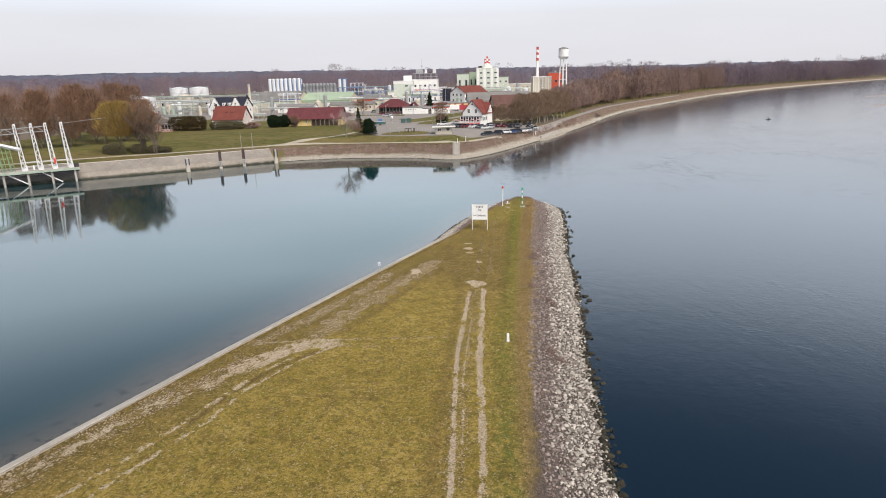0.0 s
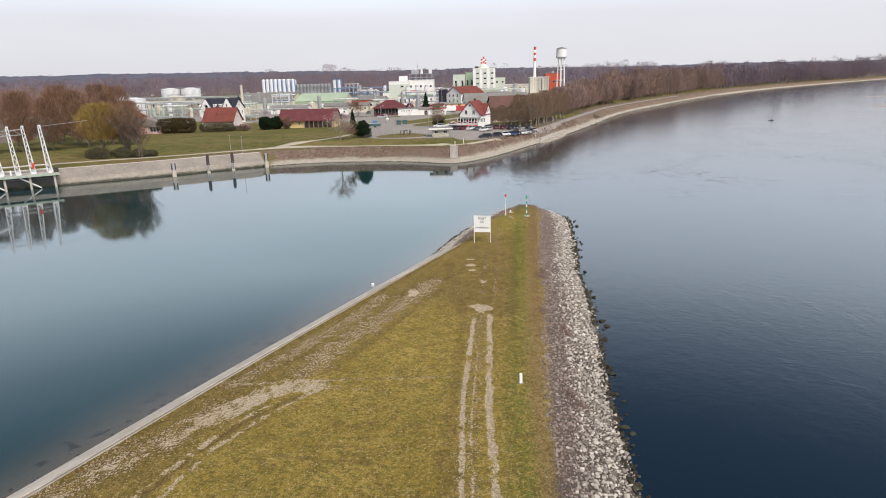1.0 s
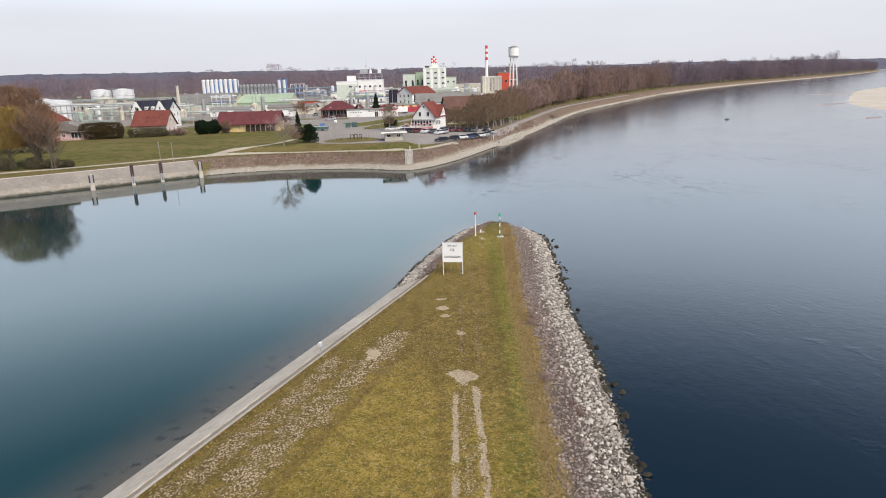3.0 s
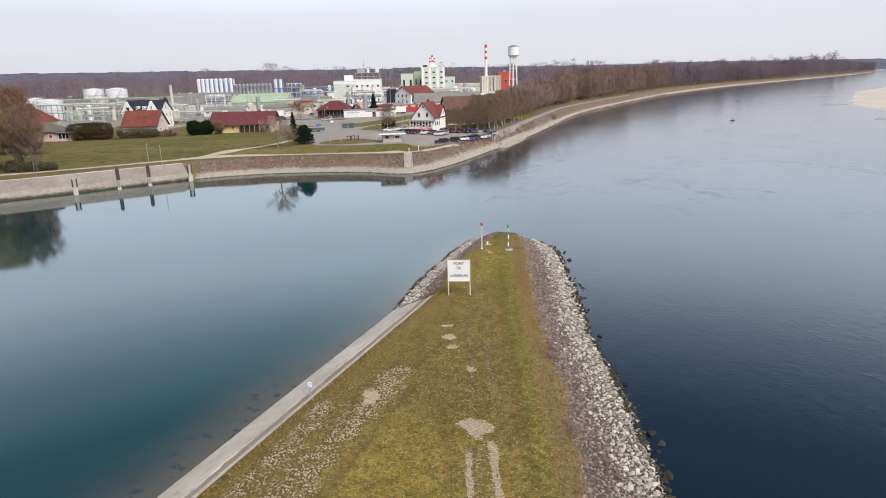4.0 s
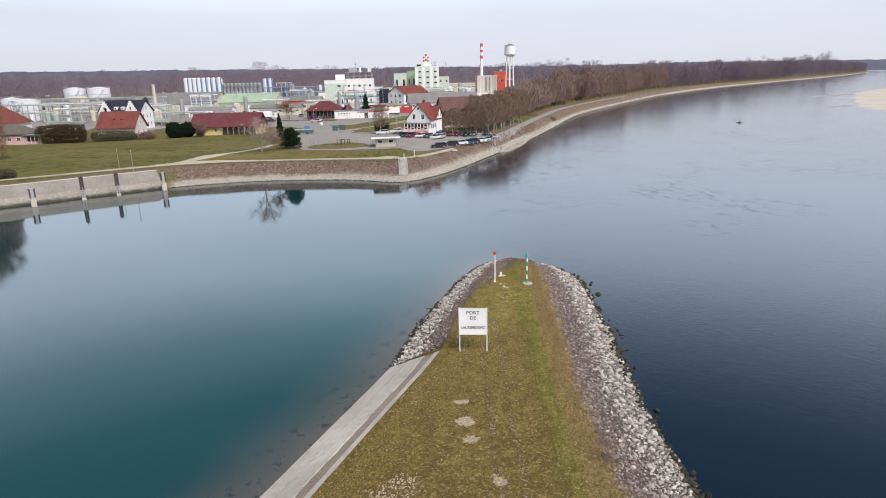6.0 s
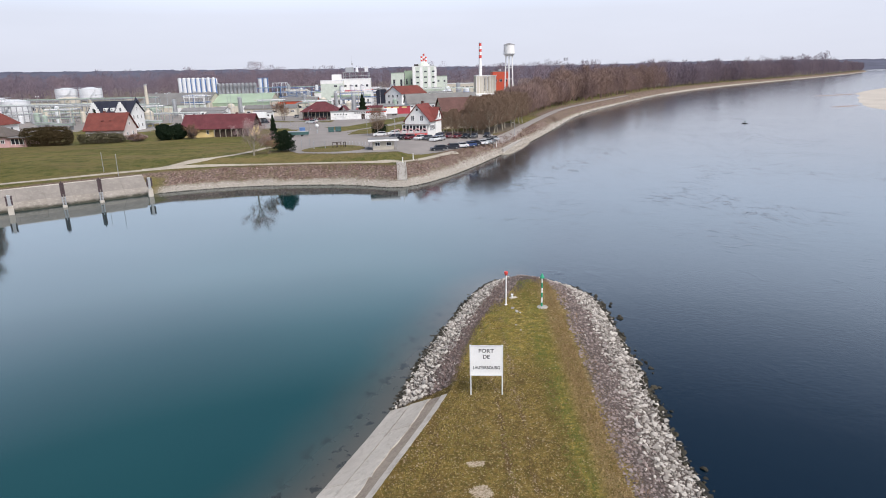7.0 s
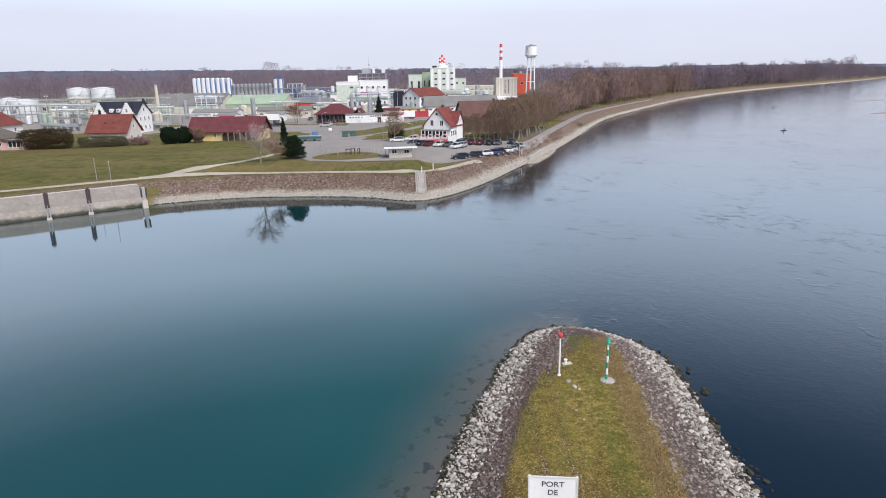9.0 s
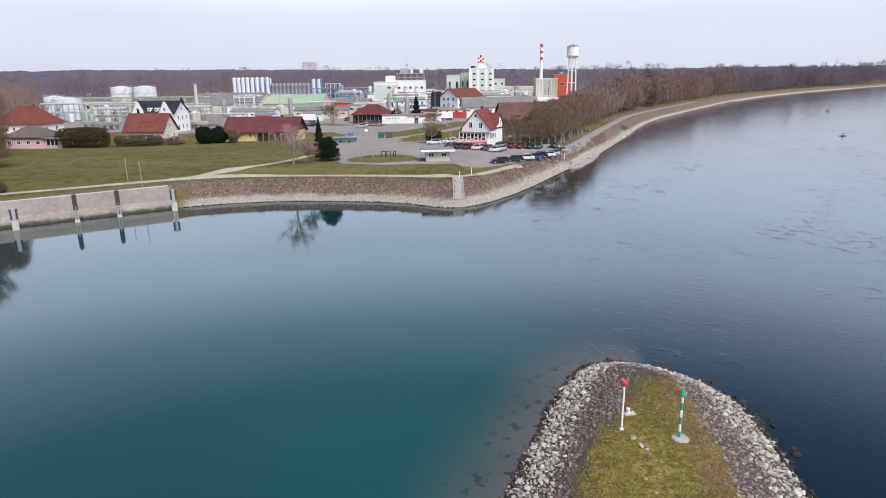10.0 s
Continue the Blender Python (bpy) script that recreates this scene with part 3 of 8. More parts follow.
green = smooth_step(-3.4, -2.2, X - x_right) * (1 - smooth_step(-1.3, -0.5, X - x_right)) * 0.9
green = np.maximum(green, 0.55 * np.exp(-((X - 1.1) ** 2 / 6 + (Y - 1.0) ** 2 / 3)))
green = np.maximum(green, 0.7 * smooth_step(13, 16, Y) * smooth_step(6.6, 7.4, X))
brown = np.maximum(0.75 * smooth_step(15, 21, Y), 0)
green = np.maximum(green, 0.85 * smooth_step(-4, 6, Y + 3 * (fractal(X * 0.4, Y * 0.4, 15) - 0.5)))
dry = smooth_step(-1.6, -0.6, X - x_right) * smooth_step(4.4, 5.2, D) * (Y < 21)
brown = np.maximum(brown, smooth_step(-31, -17, Y + 0.9 * (X + 3)) * (1 - smooth_step(2, 8, Y)) * (X < x_right - 2))
left_side = np.clip(1 - smooth_step(6.0, 12.5, D + 2 * (fractal(X * 0.2, Y * 0.2, 4) - 0.5)), 0, 1) * (X < 0)
brown = np.maximum(brown, left_side)
tip = 1.5 * smooth_step(14, 24, Y) * (X < 9)
rocky = (1 - smooth_step(np.where(X < 4, 3.6, 4.4) + tip, np.where(X < 4, 4.6, 5.2) + tip, D + 0.8 * (fractal(X * 0.8, Y * 0.8, 6) - 0.5))) * ~conc

k = Nodes("pier_turf")
n1, n2, n3, n4, n5 = k.noise(0.25, 5, 0.6), k.noise(1.5, 4, 0.65), k.noise(7.0, 4, 0.7), k.noise(22.0, 3, 0.7), k.noise(3.2, 5, 0.7)
cell = k.cells(7.5, vector=k.scaled(1.0, 0.7, 1.0, 0.4))
col = k.mix(k.ramp(n1, 0.35, 0.65), (0.335, 0.238, 0.048), (0.53, 0.372, 0.098))
col = k.mix(k.ramp(n2, 0.42, 0.68, 0, 0.75), col, (0.205, 0.186, 0.030))
col = k.mix(k.math("MULTIPLY", k.attr("green"), k.ramp(k.noise(1.8, 5, 0.7), 0.43, 0.57, 0.1, 1.0)), col, (0.142, 0.172, 0.036))
col = k.mix(k.math("MULTIPLY", k.attr("brown"), k.ramp(n2, 0.3, 0.65, 0.45, 0.95)), col, (0.142, 0.092, 0.035))
col = k.mix(k.ramp(k.attr("stony"), 0.05, 0.55, 0.0, 0.75), col, k.mix(k.ramp(n3, 0.4, 0.6), (0.125, 0.080, 0.042), (0.24, 0.165, 0.092)))
col = k.mix(k.math("MULTIPLY", k.attr("dry"), k.ramp(n3, 0.3, 0.6, 0.5, 1.0)), col, (0.30, 0.215, 0.105))
col = k.mix(k.ramp(k.noise(0.9, 5, 0.7), 0.50, 0.60, 0, 0.65), col, (0.195, 0.130, 0.036))
col = k.mix(k.ramp(n5, 0.50, 0.58, 0, 0.65), col, (0.118, 0.102, 0.024))
col = k.mix(k.ramp(n3, 0.54, 0.60, 0, 0.5), col, (0.56, 0.42, 0.185))
col = k.mix(k.ramp(k.noise(8.5, 4, 0.7, k.scaled(1, 1, 1, 1.1)), 0.55, 0.60, 0, 0.6), col, (0.10, 0.078, 0.024))
col = k.mix(k.ramp(n4, 0.52, 0.68, 0, 0.7), col, (0.075, 0.064, 0.022))
col = k.mix(k.math("MULTIPLY", k.attr("mud"), k.ramp(n3, 0.3, 0.6, 0.5, 1.0)), col, (0.115, 0.068, 0.036))
soil = k.mix(k.ramp(n3, 0.40, 0.62), (0.39, 0.305, 0.205), (0.68, 0.565, 0.425))
soil = k.mix(k.ramp(n4, 0.54, 0.66, 0, 0.6), soil, (0.16, 0.125, 0.085))
crumb = k.math("ADD", k.math("MULTIPLY", k.noise(7.0, 5, 0.85), 3.6), -1.8)
col = k.mix(k.ramp(k.math("ADD", k.attr("bare"), crumb), 0.34, 0.66), col, soil)
col = k.mix(k.math("MULTIPLY", k.ramp(k.math("ADD", k.attr("stony"), crumb), 0.34, 0.54), k.ramp(cell, 0.48, 0.36, 0.0, 1.0)), col, (0.60, 0.485, 0.35))
col = k.mix(k.attr("rocky"), col, k.mix(k.ramp(n3, 0.4, 0.65), (0.085, 0.070, 0.062), (0.19, 0.155, 0.135)))
k.bump(k.math("ADD", n3, n4), 1.0, 0.13)
M["pier_turf"] = k.end(col, 0.97, spec=0.1)
pier = raw("pier_ground", np.stack([X, Y, Z], -1).reshape(-1, 3), grid_faces(len(gx), len(gy)), "pier_turf", smooth=True,
           attrs={"bare": bare.ravel(), "stony": stony.ravel(), "green": green.ravel(), "dry": dry.ravel(), "brown": brown.ravel(), "rocky": rocky.ravel(), "mud": mud.ravel()})
tagged(pier, "grassed river pier with worn wheel tracks and bare patches", "pier", kind="structure")


# mainland: the bank and the low land behind it
RIVER_D, RIVER_Z = [-8, 0, 1.2, 5.0, 6.5, 12, 24, 60], [-3.5, -0.05, 0.8, 3.5, 3.8, 4.0, LAND, LAND]


def main_height(x, y, d):
    quay = np.interp(d, [-8, 0, 5.0, 6.0, 9.0, 30, 60], [-3.9, -0.55, 2.85, 3.45, 3.55, 4.6, LAND])
    bank = np.interp(d, [-8, 0, 1.5, 8, 10.8, 15.5, 60], [-3.5, -0.05, 0.7, 3.5, 3.62, LAND, LAND])
    river = np.interp(d, RIVER_D, RIVER_Z)
    q = 1 - smooth_step(-64, -57, x)
    r = smooth_step(-9, 5, x)
    return np.where(x < -20, quay * q + bank * (1 - q), bank * (1 - r) + river * r)


mx, my = np.arange(-165, 76, 1.2), np.arange(30, 262, 1.2)
X, Y = np.meshgrid(mx, my)
D = shore_distance(X, Y, MAIN)
Z = main_height(X, Y, D) + np.where((D > 12) & (X <= -40), 0.25 * (fractal(X * 0.06, Y * 0.06, 41) - 0.5), 0.0)


def bank_attrs(x, y, d, quay, wide=0.0):
    ragged = d + 1.6 * (fractal(x * 0.35, y * 0.35, 50) - 0.5)
    edge = 1.9 - 0.10 * wide
    pale = (1 - smooth_step(edge, edge + 0.9, ragged)) * (1 - quay)
    weeds = smooth_step(edge, edge + 0.9, ragged) * (1 - smooth_step(7.4 + wide, 9.2 + wide, ragged)) * (1 - quay)
    return pale, weeds


def ground_z(x, y):
    """The height of the mainland at one place."""
    a, b = np.array([float(x)]), np.array([float(y)])
    return float(main_height(a, b, shore_distance(a, b, MAIN))[0])


quay_side = (1 - smooth_step(-60, -58.5, X)) * (D < 5.6)
pale, weeds = bank_attrs(X, Y, D, quay_side)
k = Nodes("meadow")
n1, n2, n3, n4 = k.noise(0.05, 5, 0.6), k.noise(0.4, 4, 0.65), k.noise(2.0, 4, 0.7), k.noise(9.0, 3, 0.7)
col = k.mix(k.ramp(n1, 0.35, 0.65), (0.100, 0.094, 0.029), (0.165, 0.145, 0.050))
col = k.mix(k.ramp(n2, 0.46, 0.60, 0, 0.8), col, (0.052, 0.070, 0.016))
col = k.mix(k.ramp(k.noise(0.12, 4, 0.6, k.scaled(0.4, 1.6, 1.0, 0.3)), 0.46, 0.62, 0, 0.6), col, (0.17, 0.125, 0.062))
col = k.mix(k.ramp(n3, 0.54, 0.66, 0, 0.4), col, (0.24, 0.19, 0.095))
weed = k.mix(k.ramp(n3, 0.35, 0.65), (0.070, 0.048, 0.042), (0.27, 0.195, 0.160))
weed = k.mix(k.ramp(n2, 0.45, 0.7, 0, 0.6), weed, (0.13, 0.12, 0.05))
col = k.mix(k.attr("weeds"), col, weed)
col = k.mix(k.attr("pale"), col, k.mix(k.ramp(n4, 0.35, 0.65), (0.24, 0.215, 0.18), (0.46, 0.42, 0.365)))
k.bump(k.math("ADD", n3, n4), 0.8, 0.2)
M["meadow"] = k.end(col, 0.97, spec=0.1)
ground = raw("ground", np.stack([X, Y, Z], -1).reshape(-1, 3), grid_faces(len(mx), len(my)), "meadow", smooth=True, attrs={"pale": pale.ravel(), "weeds": weeds.ravel()})
tagged(ground, "winter meadow and stone-faced river bank of the mainland", "ground", kind="structure")

# the bank farther down the river
river_line = np.array([p for p in MAIN if p[1] > 240 and p[0] > 40 and p[1] < 5000 and p[0] < 2999])
seg = np.diff(river_line, axis=0)
length = np.concatenate([[0], np.cumsum(np.hypot(*seg.T))])
s = np.concatenate([np.arange(0, 900, 6), np.linspace(900, length[-1], 160)])
rx, ry = np.interp(s, length, river_line[:, 0]), np.interp(s, length, river_line[:, 1])
tx, ty = np.gradient(rx), np.gradient(ry)
tn = np.hypot(tx, ty)
nx_, ny_ = -ty / tn, tx / tn
offs = np.array([-8, -2, 0, 1.2, 2.2, 3.5, 5, 6.5, 9, 12, 18, 24, 36.0])
RX, RY = rx[:, None] + nx_[:, None] * offs, ry[:, None] + ny_[:, None] * offs
RD = np.broadcast_to(offs, RX.shape)
RZ = np.interp(RD, RIVER_D, RIVER_Z) + np.where(RD > 20, 0.01, 0.0)
pale, weeds = bank_attrs(RX, RY, RD, 0 * RX, 7.0)
far_bank = raw("river_bank", np.stack([RX, RY, RZ], -1).reshape(-1, 3), grid_faces(len(offs), len(s)), "meadow", smooth=True, attrs={"pale": pale.ravel(), "weeds": weeds.ravel()})
tagged(far_bank, "long stone-faced river bank with dry weeds on its slope", "river bank", kind="structure")

M["wood_floor"] = plain("leaf_covered_ground", (0.14, 0.11, 0.085), 0.97, 0.25, 0.02, 0.3, 0.2, dirt=(0.12, 0.11, 0.06), dirty=0.6)
far_land = part("far_ground", poly_prism([(-6000, -1500), (-700, -280), (-162, 130), (-162, 258), (30, 258), (58, 305), (98, 388), (228, 618), (380, 832), (580, 1068), (920, 1450),
                                          (1250, 1842), (1830, 2562), (2950, 4300), (2950, 4900), (-6000, 4900)], 1.0, LAND - 0.07), "wood_floor")
tagged(far_land, "flat low land that runs out to the far woods", "ground", kind="structure")

# opposite shore with its sand bar
sand_shore = rounded([(120, -900), (205, 60), (222, 190), (234, 262), (249, 308), (262, 332), (290, 380), (340, 452), (384, 520), (520, 655), (830, 900), (1650, 2000), (2700, 3500), (4800, 3500), (4800, -900)], 2)
sx_, sy_ = np.concatenate([np.arange(190, 560, 5.0), np.linspace(560, 4800, 60)]), np.concatenate([np.linspace(-900, 150, 40, endpoint=False), np.arange(150, 700, 5.0), np.linspace(700, 3500, 60)])
X, Y = np.meshgrid(sx_, sy_)
D = shore_distance(X, Y, sand_shore) + 6 * (fractal(X * 0.03, Y * 0.03, 71) - 0.5)
Z = np.interp(D, [-20, 0, 8, 60, 200], [-1.0, -0.02, 0.25, 0.8, 2.5])
k = Nodes("sand")
n1, n2 = k.noise(0.05, 5), k.noise(1.0, 4)
col = k.mix(k.ramp(n1, 0.35, 0.65), (0.44, 0.395, 0.335), (0.55, 0.50, 0.43))
k.bump(n2, 0.4, 0.1)
M["sand"] = k.end(k.mix(k.ramp(n2, 0.4, 0.7, 0, 0.4), col, (0.34, 0.30, 0.255)), 0.95)
sand = raw("sand_bar", np.stack([X, Y, Z], -1).reshape(-1, 3), grid_faces(len(sx_), len(sy_)), "sand", smooth=True)
tagged(sand, "pale dry sand bar on the opposite shore", "sand bar", kind="structure")

# water
wx = np.concatenate([[-6000, -2500, -900, -400, -200, -130], np.arange(-100, 60, 1.6), [70, 90, 120, 180, 300, 600, 1500, 4800]])
wy = np.concatenate([[-1500, -700, -300, -160], np.arange(-110, 130, 1.6), [140, 170, 220, 320, 600, 1200, 2500, 4900]])
X, Y = np.meshgrid(wx, wy)
D = shore_distance(X, Y, PIER) + 2.0 * (fractal(X * 0.25, Y * 0.25, 61) - 0.5)
shallow = 0.8 * np.clip(1 + D / 6.5, 0, 1) ** 1.6 * (X < 6 + 0.1 * Y)
boils = smooth_step(5, 75, Y) * smooth_step(-25, 5, X)
# Mask: basin body is brighter teal off the pier tip, darker outwards.
teal_centre = np.exp(-((X + 18) ** 2 + (Y - 18) ** 2) / 46.0 ** 2) * (0.75 + 0.5 * fractal(X * 0.03, Y * 0.03, 63))
river_side = smooth_step(-8, np.interp(Y, [0, 35, 60], [0, 8, 26]), X - np.interp(Y, [-200, 0, 31, 100, 200], [8, 10, 6, -10, 20]) + 10 * (fractal(X * 0.05, Y * 0.05, 62) - 0.5))
k = Nodes("river_water")
flow = k.scaled(1.0, 0.7, 1.0, 0.35)
boil, patches, wide = k.noise(0.55, 5, 0.65, flow, 0.8), k.noise(0.05, 4, 0.6, flow, 0.8), k.noise(0.018, 3, 0.5)
ripple, calm = k.noise(2.4, 4, 0.6), k.noise(1.6, 3, 0.5)
deep = k.mix(k.attr("river"), k.mix(k.attr("teal_centre"), (0.0048, 0.029, 0.033), (0.0098, 0.069, 0.069)), (0.0008, 0.0070, 0.0150))
deep = k.mix(k.math("MULTIPLY", k.ramp(wide, 0.35, 0.65, 0, 0.45), k.ramp(k.attr("river"), 0, 1, 1, 0.15)), deep, (0.003, 0.018, 0.026))
body = k.mix(k.attr("shallow"), deep, (0.115, 0.098, 0.078))
body = k.mix(k.math("MULTIPLY", k.ramp(k.attr("shallow"), 0.1, 0.45), k.ramp(k.noise(0.9, 4, 0.6), 0.56, 0.64, 0.0, 0.75)), body, (0.024, 0.027, 0.024))
marks = k.math("MULTIPLY", k.math("MULTIPLY", k.ramp(boil, 0.56, 0.70), k.ramp(patches, 0.44, 0.60, 0.15, 1.0)), k.ramp(k.attr("boils"), 0.0, 1.0, 0.35, 1.9))
height = k.math("ADD", k.math("MULTIPLY", k.math("ADD", k.math("MULTIPLY", marks, 0.5), k.math("ADD", k.math("MULTIPLY", ripple, 0.24), k.math("MULTIPLY", k.noise(0.7, 3, 0.55, flow), k.ramp(wide, 0.40, 0.62, 0.15, 0.5)))), k.attr("river")), k.math("MULTIPLY", calm, 0.08))
k.bump(height, 0.6, 0.045)
k.bsdf.inputs["IOR"].default_value = 2.0
M["water"] = k.end(body, k.ramp(k.attr("river"), 0.0, 1.0, 0.045, 0.11), spec=0.5)
water = raw("water", np.stack([X, Y, 0 * X], -1).reshape(-1, 3), grid_faces(len(wx), len(wy)), "water", smooth=True, attrs={"shallow": shallow.ravel(), "river": river_side.ravel(), "teal_centre": teal_centre.ravel(), "boils": boils.ravel()})
tagged(water, "calm teal harbour basin opening into a wide river", "water", kind="structure")

# ---- the pier's facing: concrete slabs and loose stone ----
rng = np.random.default_rng(11)


def stone_shapes(n, seed):
    """A few broken-stone shapes: icosahedra pulled out of shape."""
    r = np.random.default_rng(seed)
    bm = bmesh.new()
    bmesh.ops.create_icosphere(bm, subdivisions=1, radius=1.0)
    v0 = np.array([v.co[:] for v in bm.verts])
    f = np.array([[v.index for v in p.verts] for p in bm.faces])
    bm.free()
    out = []
    for _ in range(n):
        v = v0 * (1 + r.uniform(-0.42, 0.36, (len(v0), 1)))
        v = v * np.array([1.0, r.uniform(0.6, 0.95), r.uniform(0.45, 0.75)])
        v[:, 2] = np.clip(v[:, 2], -0.5, 0.42 + 0.2 * r.random())
        out.append(v)
    return out, f


SHAPES, STONE_FACES = stone_shapes(10, 3)


def scatter_stones(name, x, y, z, size, material, parent=None, seed=0, tilt=0.5):
    r = np.random.default_rng(seed)
    n = len(x)
    pick = r.integers(0, len(SHAPES), n)
    base = np.array(SHAPES)[pick]
    a, b = r.uniform(0, 2 * np.pi, n), r.normal(0, tilt, n)
    ca, sa, cb, sb = np.cos(a)[:, None], np.sin(a)[:, None], np.cos(b)[:, None], np.sin(b)[:, None]
    vx, vy, vz = base[..., 0], base[..., 1], base[..., 2]
    vy, vz = vy * cb - vz * sb, vy * sb + vz * cb
    vx, vy = vx * ca - vy * sa, vx * sa + vy * ca
    v = np.stack([vx, vy, vz], -1) * size[:, None, None] + np.stack([x, y, z], -1)[:, None, :]
    nv = base.shape[1]
    f = (STONE_FACES[None] + (np.arange(n) * nv)[:, None, None]).reshape(-1, 3)
    return raw(name, v.reshape(-1, 3), f, material, parent)


def jitter_points(x0, x1, y0, y1, step, seed):
    r = np.random.default_rng(seed)
    X, Y = np.meshgrid(np.arange(x0, x1, step), np.arange(y0, y1, step))
    X, Y = X + r.uniform(-0.5, 0.5, X.shape) * step, Y + r.uniform(-0.5, 0.5, X.shape) * step
    return X.ravel(), Y.ravel()


def pier_stones(step, seed, d0, d1):
    x, y = jitter_points(-12, 18, -92, 34, step, seed)
    d = shore_distance(x, y, PIER) + 0.9 * (fractal(x * 0.7, y * 0.7, 90) - 0.5)
    keep = (d > d0) & (d < d1) & ~left_concrete(x, y) & (x > -7 + 0.45 * np.minimum(y, 0) * 0)
    keep &= (x > -3.2) | (y > 1.0)
    keep &= (d < 3.9 + 1.6 * smooth_step(14, 24, y)) | (x > 5)
    return x[keep], y[keep], d[keep]


riprap = thing("riprap", label="loose stone facing round the pier, pale near the water and darker above", category="riprap", kind="stuff")
x, y, d = pier_stones(0.17, 1, 0.0, 4.4)
keep = d < np.interp(y, [-10, 2], [3.0, 2.4]) + rng.normal(0, 0.55, len(x))
x, y, d = x[keep], y[keep], d[keep]
scatter_stones("pale_stones", x, y, pier_height(shore_distance(x, y, PIER)) + 0.04, 0.045 + 0.14 * rng.random(len(x)) ** 2.4 + 0.09 * (rng.random(len(x)) > 0.975), "pale_rock", riprap, 2)
x, y, d = pier_stones(0.20, 3, 1.9, 5.1)
keep = d > np.interp(y, [-10, 2], [2.6, 2.1]) + rng.normal(0, 0.5, len(x))
x, y, d = x[keep], y[keep], d[keep]
scatter_stones("weathered_stones", x, y, pier_height(shore_distance(x, y, PIER)) + 0.0, 0.05 + 0.11 * rng.random(len(x)) ** 1.5, "dark_rock", riprap, 4)
x, y, d = pier_stones(0.26, 5, -0.55, 0.5)
keep = rng.random(len(x)) < np.interp(d, [-0.55, -0.3, 0.0, 0.5], [0.05, 0.22, 0.95, 0.9])
x, y = x[keep], y[keep]
scatter_stones("wet_stones", x, y, np.maximum(pier_height(shore_distance(x, y, PIER)), -0.16) + 0.07, 0.09 + 0.20 * rng.random(len(x)) ** 1.5, "wet_rock", riprap, 6)


# dark boulders that stand in the current off the river side
x, y = jitter_points(6, 18, -92, 32, 0.62, 7)
d = shore_distance(x, y, PIER)
keep = (d > -1.3) & (d < 0.15) & (x > 6) & (rng.random(len(x)) < np.interp(d, [-1.3, -0.5, 0.1], [0.0, 0.12, 0.8]))
x, y = x[keep], y[keep]
scatter_stones("wet_boulders", x, y, np.full(len(x), 0.0), 0.16 + 0.30 * rng.random(len(x)) ** 1.8, "wet_rock", riprap, 8)


def sloped(t_a, t_b, d0, d1, lift=0.0):
    """Corners of a slab on the harbour side of the pier; t is the place along it."""
    out = []
    for t, d in ((t_a, d0), (t_b, d0), (t_b, d1), (t_a, d1)):
        x, y = float(left_x(t)), t
        out.append((x + 0.93 * d, y - 0.37 * d, 0.02 + d * 0.462 + lift))
    return out


def slab_mesh(c, thick=0.18, gap=0.02, seed=0, ragged=0.0):
    r = random.Random(seed)
    pts = [Vector(p) for p in c]
    n = 8
    top = [pts[0].lerp(pts[1], i / n) for i in range(n + 1)] + [pts[3].lerp(pts[2], i / n) + Vector((r.uniform(-1, 1), 0, 0)) * ragged for i in range(n, -1, -1)]
    mid = sum(pts, Vector()) / 4
    bm = bmesh.new()
    up = [bm.verts.new(p + (mid - p).normalized() * gap) for p in top]
    lo = [bm.verts.new(v.co - Vector((0, 0, thick))) for v in up]
    bm.faces.new(up)
    m = len(up)
    for i in range(m):
        bm.faces.new((up[i], lo[i], lo[(i + 1) % m], up[(i + 1) % m]))
    bmesh.ops.recalc_face_normals(bm, faces=bm.faces[:])
    return bm


revetment = thing("pier_revetment", label="sloping pale concrete revetment with a dark worn strip on top", category="revetment", kind="structure")
PIER_SLABS = []
t = -100.0
i = 0
while t < 2.0:
    t2 = min(t + 5.2, 2.2)
    PIER_SLABS.append((t, t2))
    t = t2 + 0.001

# guide sign
sign = thing("port_sign", pose(1.09, -0.11, PIER_TOP - 0.02, 0, 0, -6), "white painted port name sign on two steel posts in the grass", "sign")
part("board", cube((0, 0, 2.52), (2.16, 0.05, 2.16), 0, 0.008), "white_paint", sign)
bm = bmesh.new()
for c, s_ in (((0, -0.03, 3.58), (2.2, 0.05, 0.06)), ((0, -0.03, 1.46), (2.2, 0.05, 0.06)), ((-1.07, -0.03, 2.52), (0.06, 0.05, 2.06)), ((1.07, -0.03, 2.52), (0.06, 0.05, 2.06))):
    box(bm, c, s_)
part("border", bm, "white_steel", sign)
for s_ in (-1.05, 1.05):
    part("post", rod(bmesh.new(), (s_, 0.06, -0.3), (s_, 0.06, 3.6), 0.05, n=10), "white_steel", sign)
for s_ in (2.0, 3.1):
    part("crossbar", cube((0, 0.05, s_), (2.06, 0.05, 0.07)), "white_steel", sign)


